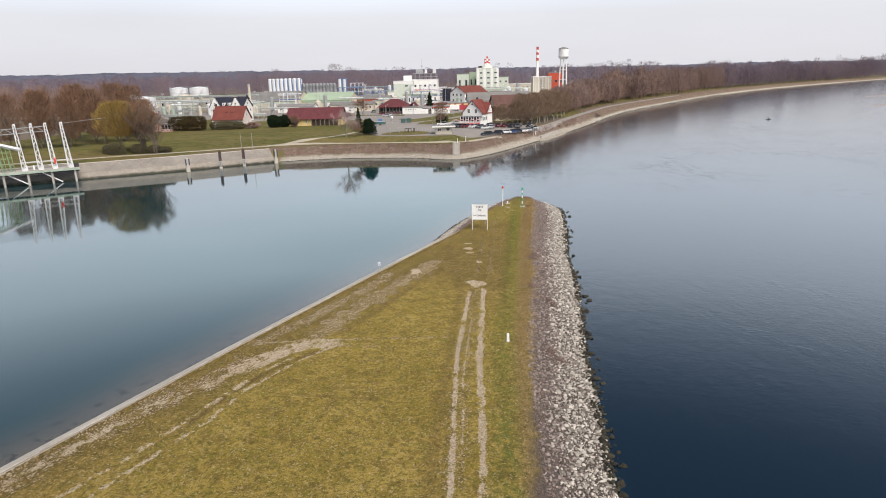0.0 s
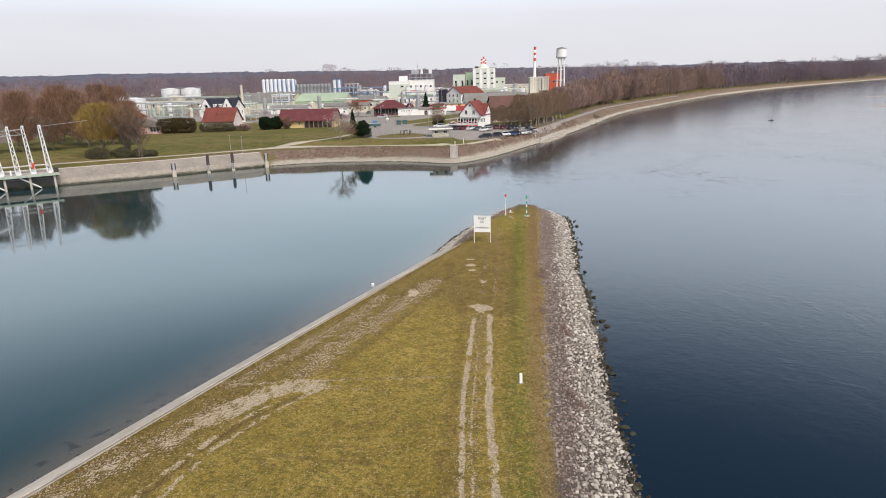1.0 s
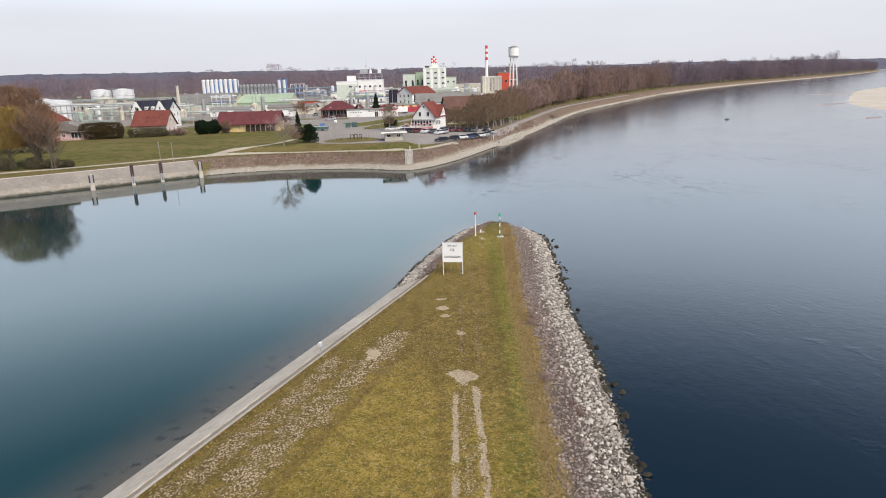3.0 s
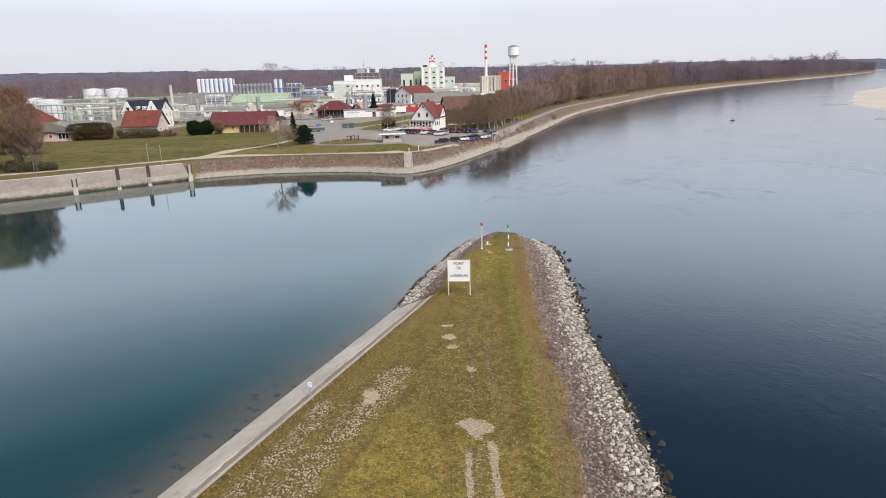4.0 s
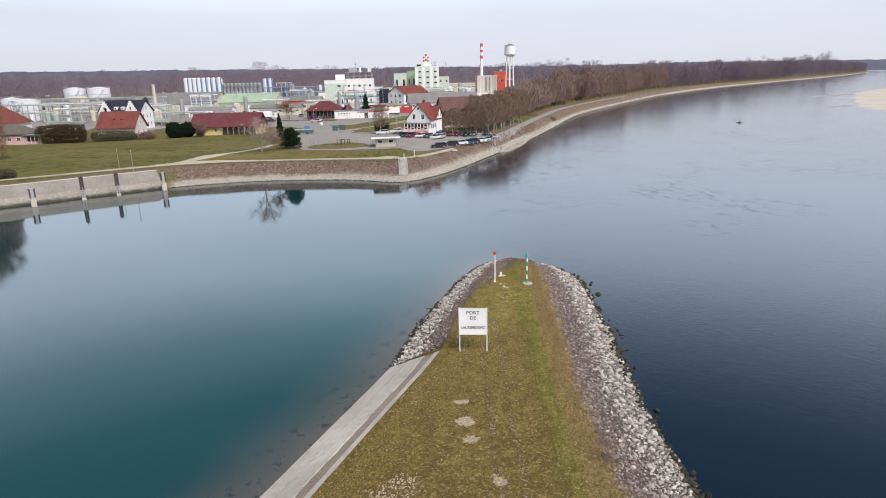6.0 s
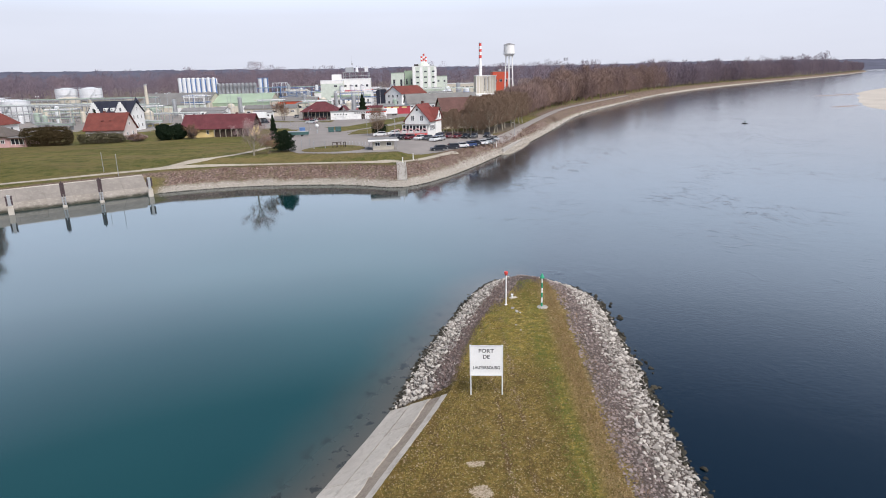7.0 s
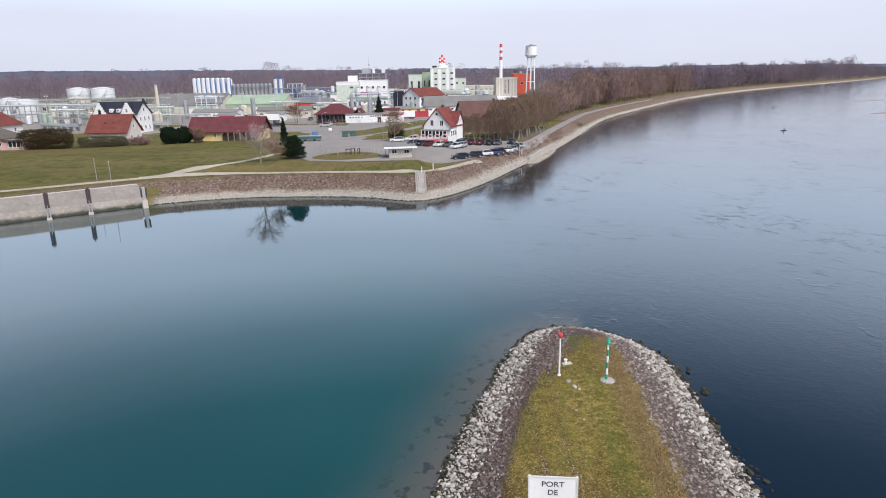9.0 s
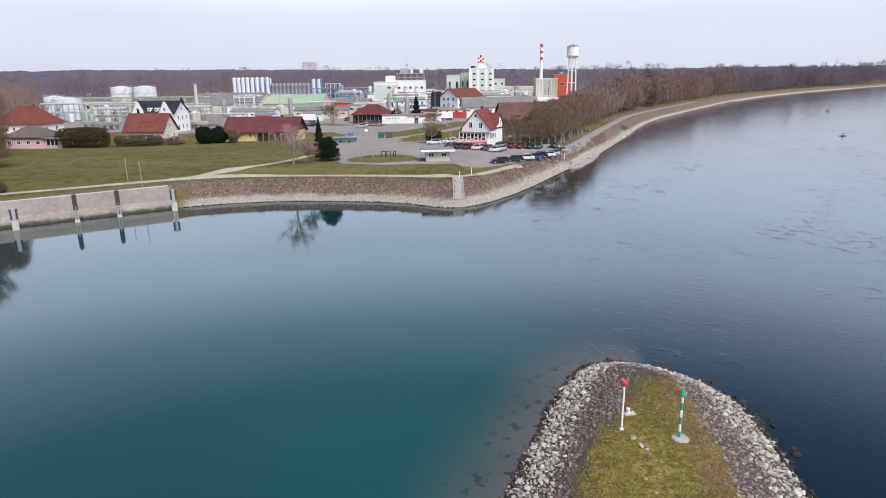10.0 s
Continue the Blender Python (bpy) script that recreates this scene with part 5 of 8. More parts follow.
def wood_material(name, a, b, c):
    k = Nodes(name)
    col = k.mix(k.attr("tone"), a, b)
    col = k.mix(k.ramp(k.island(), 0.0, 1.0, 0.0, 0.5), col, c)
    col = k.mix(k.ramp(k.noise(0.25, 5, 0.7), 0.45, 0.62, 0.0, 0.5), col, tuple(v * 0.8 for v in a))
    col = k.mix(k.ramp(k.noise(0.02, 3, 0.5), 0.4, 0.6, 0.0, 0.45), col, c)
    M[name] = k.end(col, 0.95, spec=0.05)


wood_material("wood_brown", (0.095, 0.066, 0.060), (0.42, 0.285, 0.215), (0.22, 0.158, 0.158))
# Mauve-blue haze of distance is mixed into the far woods' own colours.
wood_material("wood_far_hazed", (0.095, 0.074, 0.090), (0.32, 0.235, 0.240), (0.20, 0.170, 0.215))

r_ = np.random.default_rng(5)
# the strip of wood along the river
wd = np.array([p for p in MAIN if p[1] > 225 and p[0] > 30 and p[0] < 2900])
ln_ = np.concatenate([[0], np.cumsum(np.hypot(*np.diff(wd, axis=0).T))])


def along_river(s, d):
    x, y = np.interp(s, ln_, wd[:, 0]), np.interp(s, ln_, wd[:, 1])
    x2, y2 = np.interp(s + 4, ln_, wd[:, 0]), np.interp(s + 4, ln_, wd[:, 1])
    t = np.hypot(x2 - x, y2 - y) + 1e-9
    return x - (y2 - y) / t * d, y + (x2 - x) / t * d


s = r_.uniform(4, 520, 620)
d = 15 + np.interp(s, [0, 170, 260, 520], [12, 22, 50, 75]) * r_.random(620) ** 1.2
x, y = along_river(s, d)
grow = np.interp(s, [0, 60, 250, 500], [12, 15, 20, 24])
woods("river_wood", x, y, np.full(len(x), LAND - 0.3), grow * (0.46 + 0.92 * fractal(x * 0.05, y * 0.05, 81)) * r_.uniform(0.60, 1.14, len(x)), r_.uniform(5, 12.5, len(x)), "wood_brown", "bare brown winter wood along the river bank", 7, 620, 1.0, thin=0.06)
s = np.concatenate([r_.uniform(500, 1300, 800), r_.uniform(1300, 3600, 600)])
d = 15 + 136 * r_.random(len(s)) ** 1.5
x, y = along_river(s, d)
woods("river_wood_beyond", x, y, np.full(len(x), LAND), np.interp(s, [500, 1000, 1350, 1500, 1650, 1800, 2000, 3600], [25, 29, 32, 46, 48, 40, 34, 30]) * (0.54 + 0.80 * fractal(x * 0.03, y * 0.03, 82)) * r_.uniform(0.72, 1.14, len(s)), r_.uniform(9, 17, len(s)), "wood_far_hazed", "distant bare winter wood along the river bend", 8, 290, 1.9, thin=0.06)

# woods behind the works, out to the hills
n = 1400
y = r_.uniform(620, 1500, n)
x = r_.uniform(-1.15, 0.28, n) * (y + 60)
woods("woods_behind_works", x, y, np.full(n, LAND), r_.uniform(21, 29, n) * (0.58 + 0.80 * fractal(x * 0.022, y * 0.022, 83)) * np.interp(y, [620, 1500], [1.0, 1.5]), r_.uniform(10, 20, n), "wood_far_hazed", "broad band of bare winter woodland behind the works", 9, 290, 1.6, thin=0.06)
n = 420
y = r_.uniform(240, 620, n)
x = -(y + 60) * r_.uniform(0.64, 1.1, n)
woods("woods_by_tanks", x, y, np.full(n, LAND), r_.uniform(12, 21, n), r_.uniform(5, 10, n), "wood_brown", "bare brown trees beyond the storage tanks", 10, 300, 1.1)
tall_x, tall_y = np.array([-210, -222, -200, -232, -216, -150, -158, -142, -134, -120, -108, -98, -230, -88.0]), np.array([590, 600, 585, 610, 595, 585, 592, 600, 590, 596, 588, 590, 604, 600.0])
woods("tall_trees", tall_x, tall_y, np.full(14, LAND), np.array([30, 33, 28, 27, 31, 36, 37, 33, 29, 27, 29, 26, 26, 27.0]), np.full(14, 13.0), "wood_far_hazed", "tall bare trees standing above the woods", 12, 1500, 1.2, thin=0.03)

# wooded hills at the edge of the valley
hx, hy = np.linspace(-5500, 2900, 640), np.linspace(3000, 4850, 30)
X, Y = np.meshgrid(hx, hy)
rise = np.interp(Y, [3000, 3500, 4850], [0, 1, 1.5])
Z = LAND - 1 + rise * (np.interp(X, [-5500, -2500, -500, 800, 2900], [82, 75, 61, 55, 48]) * (0.75 + 0.4 * fractal(X * 0.0016 + 3, Y * 0.0016, 33)) + 9 * (fractal(X * 0.02, Y * 0.01, 34) - 0.5) + 11 * (fractal(X * 0.06, Y * 0.05, 35, 2) - 0.5))
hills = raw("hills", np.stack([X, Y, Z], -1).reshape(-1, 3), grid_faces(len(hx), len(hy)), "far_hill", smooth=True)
tagged(hills, "low wooded hills on the horizon, tinted haze blue", "hills", kind="structure")

# ---- the far shore: quay, bank, paths ----
def concrete_slab(a, b, c, d, thick=0.2, gap=0.03):
    """A sloping slab between four corners, pulled in a little for the joint."""
    pts = [Vector(p) for p in (a, b, c, d)]
    mid = sum(pts, Vector()) / 4
    n = (pts[1] - pts[0]).cross(pts[3] - pts[0]).normalized()
    if n.z < 0:
        n = -n
    bm = bmesh.new()
    top = [bm.verts.new(p + (mid - p).normalized() * gap) for p in pts]
    low = [bm.verts.new(p + (mid - p).normalized() * gap - n * thick) for p in pts]
    bm.faces.new(top)
    bm.faces.new(low[::-1])
    for i in range(4):
        bm.faces.new((top[i], low[i], low[(i + 1) % 4], top[(i + 1) % 4]))
    bmesh.ops.recalc_face_normals(bm, faces=bm.faces[:])
    return bm


# quay wall: two courses of sloping slabs from the wharf to the stone bank
quay = thing("quay_wall", label="sloping weathered concrete quay wall, pale at the water", category="quay wall", kind="structure")
q0, q1 = Vector((-116, 57.0, 0)), Vector((-60.0, 96.6, 0))
knee = Vector((-83, 79.2, 0))


def quay_point(t):
    p = q0.lerp(knee, t / 0.62) if t < 0.62 else knee.lerp(q1, (t - 0.62) / 0.38)
    return p


inland = Vector((-0.575, 0.818, 0))
n = 16
for i in range(n):
    p, q = quay_point(i / n), quay_point((i + 1) / n)
    for j, (d0, d1, mt) in enumerate(((-0.9, 2.3, "quay_slab"), (2.3, 5.6, "slab"))):
        z = lambda d: 0.06 + d * 3.42 / 5.5
        a, b = p + inland * d0, q + inland * d0
        c, e = q + inland * d1, p + inland * d1
        part("slab", concrete_slab((a.x, a.y, z(d0)), (b.x, b.y, z(d0)), (c.x, c.y, z(d1)), (e.x, e.y, z(d1)), 0.25, 0.012), mt, quay)
    a, b = p + inland * 5.6, q + inland * 5.6
    c, e = q + inland * 6.15, p + inland * 6.15
    part("coping", concrete_slab((a.x, a.y, 3.62), (b.x, b.y, 3.62), (c.x, c.y, 3.64), (e.x, e.y, 3.64), 0.3, 0.02), "pale_slab", quay)


def ribbon(name, line, width, material, lift, label, category, height=None, step=2.0):
    """A path that follows a line over the ground."""
    pts = np.asarray(line, dtype=float)
    for _ in range(3):
        pts = np.concatenate([pts[:1], np.stack([pts[:-1] * 0.75 + pts[1:] * 0.25, pts[:-1] * 0.25 + pts[1:] * 0.75], 1).reshape(-1, 2), pts[-1:]])
    ln = np.concatenate([[0], np.cumsum(np.hypot(*np.diff(pts, axis=0).T))])
    s = np.arange(0, ln[-1], step)
    x, y = np.interp(s, ln, pts[:, 0]), np.interp(s, ln, pts[:, 1])
    tx, ty = np.gradient(x), np.gradient(y)
    t = np.hypot(tx, ty)
    o = np.linspace(-0.5, 0.5, 5) * width
    wob = 1 + 0.18 * (fractal(s * 0.2, s * 0 + 3, 77) - 0.5)
    RX, RY = x[:, None] - (ty / t)[:, None] * o * wob[:, None], y[:, None] + (tx / t)[:, None] * o * wob[:, None]
    if height is None:
        RZ = main_height(RX, RY, shore_distance(RX, RY, MAIN)) + np.where((shore_distance(RX, RY, MAIN) > 12) & (RX <= -40), 0.25 * (fractal(RX * 0.06, RY * 0.06, 41) - 0.5), 0)
    else:
        RZ = np.full(RX.shape, height)
    edge = np.where(np.abs(o) > 0.49 * width, -0.06, 0.0)
    ob = raw(name, np.stack([RX, RY, RZ + lift + edge], -1).reshape(-1, 3), grid_faces(5, len(s)), material, smooth=True)
    return tagged(ob, label, category, kind="structure")


bank_top = [(-150, 47), (-122, 70), (-100, 85), (-89.5, 91.3), (-74, 102.5), (-62, 109.8), (-52, 112.6), (-42, 113.4), (-30, 113.0), (-20, 112.2), (-12, 110.2), (-6.5, 110.4), (-1.2, 115.2), (3.4, 122.0), (7.5, 128.5)]
ribbon("bank_path", bank_top, 1.9, "gravel_path", 0.12, "pale gravel path along the top of the bank", "path")
ribbon("lawn_path", [(-66, 108.0), (-58, 113.2), (-51.5, 118.5), (-47, 126), (-44, 140)], 2.2, "gravel_path", 0.13, "pale gravel path climbing to the road", "path")
ribbon("river_road", [(16, 150), (22.4, 161), (28.2, 176), (40.6, 214), (59.6, 268), (77, 316), (119, 397), (170, 487)], 3.4, "asphalt", 0.07, "narrow grey lane along the river bank", "road")
ribbon("leaf_litter", [(2, 171), (16, 172), (24, 184), (36, 216)], 11, "wood_floor", 0.03, "brown leaf litter under the plane trees", "leaf litter")
ribbon("access_road", [(-30, 152), (-34, 176), (-40, 200), (-56, 230), (-84, 262)], 15, "asphalt", 0.035, "wide grey access road towards the works", "road", LAND)
ribbon("cross_road", [(-38, 171), (-20, 196), (-8, 226), (2, 262)], 5, "asphalt", 0.045, "asphalt road behind the restaurant", "road", LAND)

lot = [(-4.0, 120.2), (2.0, 124.4), (9.2, 134.6), (19.2, 152.6), (24, 163), (20, 172), (6, 162), (-6, 156), (-12, 172), (-20, 180), (-36, 182), (-46, 176), (-38.5, 142), (-38.0, 130), (-33, 121.6), (-24, 119.0), (-12, 119.5)]
px_, py_ = np.arange(-48, 28, 0.5), np.arange(117, 184, 0.5)
X, Y = np.meshgrid(px_, py_)
inside = (shore_distance(X, Y, lot) > -0.15).ravel()
faces = grid_faces(len(px_), len(py_))
faces = faces[inside[faces].all(axis=1)]
used, faces = np.unique(faces, return_inverse=True)
top = np.stack([X, Y, main_height(X, Y, shore_distance(X, Y, MAIN)) + 0.05], -1).reshape(-1, 3)[used]
parking = raw("parking_lot", top, faces.reshape(-1, 4), "asphalt", smooth=True)
tagged(parking, "worn grey asphalt car park on the bank", "car park", kind="structure")
island = rounded([(-34.2, 127), (-31, 135.5), (-24.5, 139.6), (-18, 135), (-16.3, 127), (-22, 122.8), (-29, 122.8)], 2)
tagged(part("grass_island", poly_prism([tuple(p) for p in island], LAND - 0.2, LAND + 0.12), "meadow"), "oval grass island with bare ground beside it", "grass", kind="structure")
tagged(part("grass_verge", poly_prism([(-26, 172), (-13, 176), (-9, 196), (-14, 206), (-24, 190)], LAND - 0.2, LAND + 0.1), "meadow"), "green verge beside the cross road", "grass", kind="structure")
forecourt = part("works_yard", poly_prism([(-160, 210), (-30, 210), (-10, 262), (40, 262), (60, 420), (-60, 560), (-300, 560), (-300, 300)], LAND - 0.4, LAND + 0.02), "asphalt")
tagged(forecourt, "grey paved yard of the chemical works", "yard", kind="structure")

tagged(part("dry_field", poly_prism([(-150, 566), (60, 572), (120, 610), (-190, 612)], LAND - 0.3, LAND + 0.06), "dry_field"), "pale dry field before the far woods", "field", kind="structure")

# loose stone of the mainland bank
x, y = jitter_points(-62, 60, 90, 235, 0.46, 21)
d = shore_distance(x, y, MAIN) + 0.8 * (fractal(x * 0.4, y * 0.4, 95) - 0.5)
keep = (d > -0.2) & (d < np.where(x > -3, 4.6, 7.6)) & (x > -59.5)
x, y, d = x[keep], y[keep], d[keep]
pale = d < np.where(x > -3, 1.8, 2.2)
h = main_height(x, y, shore_distance(x, y, MAIN))
bank_stones = thing("bank_stones", label="loose stone facing of the mainland bank, pale at the water", category="riprap", kind="stuff")
scatter_stones("pale_stones", x[pale], y[pale], h[pale] + 0.03, 0.08 + 0.16 * rng.random(pale.sum()) ** 1.5, "bank_rock", bank_stones, 22)
dk = ~pale & (rng.random(len(x)) < np.where(x > -12, 0.8, 0.55))
scatter_stones("weathered_stones", x[dk], y[dk], h[dk] - 0.02, 0.09 + 0.24 * rng.random(dk.sum()) ** 1.6, "bank_dark_rock", bank_stones, 23)
x, y = along_river(*(lambda q: (rng.uniform(0, 420, q), rng.uniform(-0.2, 1.5, q)))(2600))
scatter_stones("far_pale_stones", x, y, np.full(len(x), 0.35), rng.uniform(0.3, 0.6, len(x)), "bank_rock", bank_stones, 24)
x, y = jitter_points(-62, 60, 90, 235, 0.34, 27)
d = shore_distance(x, y, MAIN) + 0.4 * (fractal(x * 0.5, y * 0.5, 96) - 0.5)
keep = (d > -0.35) & (d < 0.25) & (x > -59.5)
x, y = x[keep], y[keep]
scatter_stones("wet_stones", x, y, np.full(len(x), 0.02), rng.uniform(0.10, 0.24, len(x)), "wet_rock", bank_stones, 28)

# dry weeds on the bank
x, y = rng.uniform(-60, 45, 110000), rng.uniform(95, 215, 110000)
d = shore_distance(x, y, MAIN)
keep = (d > 2.4) & (d < np.where(x > -3, 5.4, 8.2)) & (x > -58.5) & (fractal(x * 0.3, y * 0.3, 99) > 0.42)
x, y = x[keep], y[keep]
blades("bank_weeds", x, y, main_height(x, y, shore_distance(x, y, MAIN)) - 0.02, rng.uniform(0.3, 0.85, len(x)), rng.uniform(0.03, 0.08, len(x)), "bank_brush", "dry reddish weeds among the bank stones", "weeds", 26, 0.8)

# landing ledge with a gravel apron on the river side
ledge = thing("landing_ledge", label="low concrete landing ledge on the river bank", category="ledge", kind="structure")
for i in range(9):
    a, b = Vector((22.4, 151.1, 0)).lerp(Vector((33.9, 181.9, 0)), i / 9), Vector((22.4, 151.1, 0)).lerp(Vector((33.9, 181.9, 0)), (i + 1) / 9)
    part("ledge_block", cube(((a.x + b.x) / 2, (a.y + b.y) / 2, 0.75), (0.7, 3.62, 1.5), -20.5, 0.03), "concrete", ledge)
apron_line = rounded([(20.6, 146.5), (24.0, 147.8), (26.4, 153.5), (30.8, 164.5), (36.0, 180.5), (33.6, 182.5), (22.4, 151.5)], 2)
part("gravel_apron", poly_prism([tuple(p) for p in apron_line], -0.8, 0.32), "gravel_path", ledge)
x, y = jitter_points(19, 38, 145, 184, 0.36, 29)
keep = shore_distance(x, y, apron_line) > -0.35
x, y = x[keep], y[keep]
scatter_stones("apron_stones", x, y, np.interp(shore_distance(x, y, apron_line), [-0.35, 0.3, 2], [0.02, 0.32, 0.38]), 0.07 + 0.16 * rng.random(len(x)) ** 1.6, "bank_rock", bank_stones, 30)

# steps down the bank
stairs = thing("bank_stairs", label="narrow concrete stairs down the stone bank", category="stairs")
for i in range(21):
    x_, y_ = -7.0 + 0.02 * i, 108.2 - i * 0.45
    z_ = max(0.15, ground_z(x_, y_)) + 0.16
    part("step", cube((x_, y_, z_ - 0.1), (1.5, 0.50, 0.42), 4, 0.01), "concrete", stairs)
    for s_ in (-0.95, 0.95):
        part("cheek", cube((x_ + s_, y_, z_ + 0.05), (0.24, 0.50, 0.50), 4), "concrete", stairs)


# mooring piles
def tall_pile(x, y, top):
    ob = thing("mooring_pile", pose(x, y, -1.0, 0, 0, 33), "tall dark steel mooring pile with a pale weathered foot", "mooring pile", "piles along the quay")
    bm = bmesh.new()
    for s_ in (-0.22, 0.22):
        box(bm, (s_, 0, (1.0 + 2.6 + top) / 2), (0.30, 0.5, top - 2.6 + 1.0 - 1.0), 0, 0.03)
    box(bm, (0, 0.02, (3.6 + top + 1) / 2 - 0.1), (0.2, 0.34, top - 2.8))
    part("upper_shaft", bm, "rust_steel", ob)
    bm = bmesh.new()
    for s_ in (-0.2, 0.2):
        box(bm, (s_, 0, 1.8), (0.24, 0.42, 3.6), 0, 0.03)
    part("foot", bm, "grey_metal", ob, "pale weathered steel foot")
    bm = cube((0, 0, 1.15), (0.8, 0.75, 0.5), 0, 0.05)
    part("collar", bm, "pale_slab", ob)
    for i in range(7):
        part("rung", rod(bmesh.new(), (-0.18, -0.32, 1.6 + i * 0.55), (0.18, -0.32, 1.6 + i * 0.55), 0.025, n=6), "dark_steel", ob)
    return ob


def short_pile(x, y, top):
    ob = thing("mooring_dolphin", pose(x, y, -1.0, 0, 0, 33), "short mooring dolphin with rusty bollard horns on a pale foot", "mooring dolphin", "piles along the quay")
    part("foot", cube((0, 0, 1.3), (0.95, 0.85, 2.6), 0, 0.06), "pale_slab", ob)
    part("shaft", cube((0, 0, (top + 3.6) / 2 - 0.2), (0.55, 0.5, top - 1.2), 0, 0.04), "grey_metal", ob)
    for s_ in (-1, 1):
        bm = rod(bmesh.new(), (s_ * 0.3, 0, top - 0.2), (s_ * 0.42, 0, top + 0.75), 0.11, n=8)
        rod(bm, (s_ * 0.36, 0, top + 0.72), (s_ * 0.62, 0, top + 0.78), 0.11, n=8)
        part("horn", bm, "rust_steel", ob)
        part("fender", cube((s_ * 0.42, -0.1, top - 0.1), (0.26, 0.5, 1.5), 0, 0.04), "rust_steel", ob)
    return ob


tall_pile(-71.9, 85.1, 5.25)
tall_pile(-66.8, 89.3, 5.2)
short_pile(-59.2, 94.5, 4.0)
short_pile(-78.6, 79.3, 3.6)
for x_, y_ in ((-73.5, 105.6), (-68.2, 100.9)):
    z_ = 3.6
    ob = thing("marker_pole", pose(x_, y_, z_), "thin pale marker pole in the grass", "pole", "poles on the lawn")
    part("shaft", rod(bmesh.new(), (0, 0, -0.3), (0, 0, 4.6), 0.07, 0.05, 8), "grey_metal", ob)
    part("cap", cube((0, 0, 4.62), (0.12, 0.12, 0.1)), "white_paint", ob)

# ---- houses by the harbour ----
def house(name, m, w, d, eave, ridge, wall, roof, label, over=0.5, kind="gable", windows=(), chimney=None, category="house"):
    ob = thing(name, m, label, category)
    if kind == "gable":
        part("wall", gable_wall(w, d, eave, ridge), wall, ob)
        part("roof", gable_roof(w, d, eave, ridge, over), roof, ob)
    elif kind == "hip":
        part("wall", cube((0, 0, eave / 2), (w, d, eave)), wall, ob)
        part("roof", hip_roof(w, d, eave + 0.01, ridge, over), roof, ob)
    else:
        part("wall", cube((0, 0, eave / 2), (w, d, eave)), wall, ob)
        part("roof", cube((0, 0, eave + 0.18), (w + over * 2, d + over * 2, 0.34), 0, 0.04), roof, ob)
    for x, y, z, ww, hh, face in windows:
        window(ob, x, y, z, ww, hh, face)
    if chimney:
        bm = cube((chimney[0], chimney[1], chimney[2]), (0.6, 0.6, 1.8), 0, 0.02)
        box(bm, (chimney[0], chimney[1], chimney[2] + 0.95), (0.75, 0.75, 0.14))
        part("chimney", bm, roof, ob)
    return ob


def row(n, x0, x1, y, z, w, h, face):
    return [(x0 + (x1 - x0) * (i / (n - 1) if n > 1 else 0.5), y, z, w, h, face) for i in range(n)]


def door(parent, x, y, w, h, facing, mat="dark_wood"):
    ob = part("door", cube((0, 0, h / 2), (w, 0.1, h), 0, 0.01), mat, parent)
    ob.matrix_basis = pose(x, y, 0, 0, 0, facing)
    part("handle", cube((w * 0.38, -0.09, h * 0.48), (0.05, 0.08, 0.14)), "grey_metal", ob)
    return ob


L = LAND
# barn-like boathouse with yellow walls
barn = house("long_barn", pose(-69.3, 182.0, L, 0, 0, -3), 22.5, 9.5, 3.3, 7.0, "yellow_wall", "maroon_tiles", "long low yellow building under a dull red tiled roof", 0.9,
             windows=row(2, -8.6, -3.2, -4.79, 1.7, 0.8, 1.4, 0), chimney=(5, 2.0, 6.6))
# Dark sheet on the wall stands in for the shaded inside of the open porch.
part("porch_back", cube((4.8, -4.80, 1.55), (11.5, 0.12, 3.0)), "dark_wood", barn)
for i in range(7):
    part("porch_post", cube((-0.8 + i * 1.9, -5.45, 1.4), (0.22, 0.22, 2.8)), "pale_trunk", barn)
for i in range(6):
    bm = rod(bmesh.new(), (-0.8 + i * 1.9, -5.45, 2.1), (0.0 + i * 1.9, -5.45, 2.75), 0.08, n=5)
    part("brace", bm, "pale_trunk", barn)
part("gable_boards", poly_prism([(-4.6, 0), (4.6, 0), (0, 3.55)], 0, 0.12), "dark_wood", barn).matrix_basis = pose(11.4, 0, 3.35) @ Matrix(((0, 0, 1, 0), (1, 0, 0, 0), (0, 1, 0, 0), (0, 0, 0, 1)))
door(barn, 6, -4.92, 1.2, 2.2, 0)

gabled = house("red_roof_house", pose(-106.0, 181.5, L, 0, 0, -2), 12.5, 9.5, 3.6, 8.4, "rose_wall", "orange_tiles", "pale pinkish house with a steep weathered red tiled roof", 0.6,
               windows=row(4, -4.6, 4.6, -4.79, 1.8, 1.1, 1.3, 0) + [(6.29, -2, 1.8, 1.0, 1.3, 90), (6.29, 2, 1.8, 1.0, 1.3, 90), (6.29, 0, 5.0, 1.0, 1.2, 90)], chimney=(-2, 1.2, 8.2))
for x_ in (-1.2, 1.4):
    part("skylight", cube((x_, -2.3, 6.18), (0.7, 1.0, 0.12)), "glass", gabled).matrix_basis = Matrix.Identity(4)
part("brick_wall", cube((6.0, -9.0, 0.9), (3.0, 0.4, 1.8), 0, 0.02), "brown_tiles", gabled)

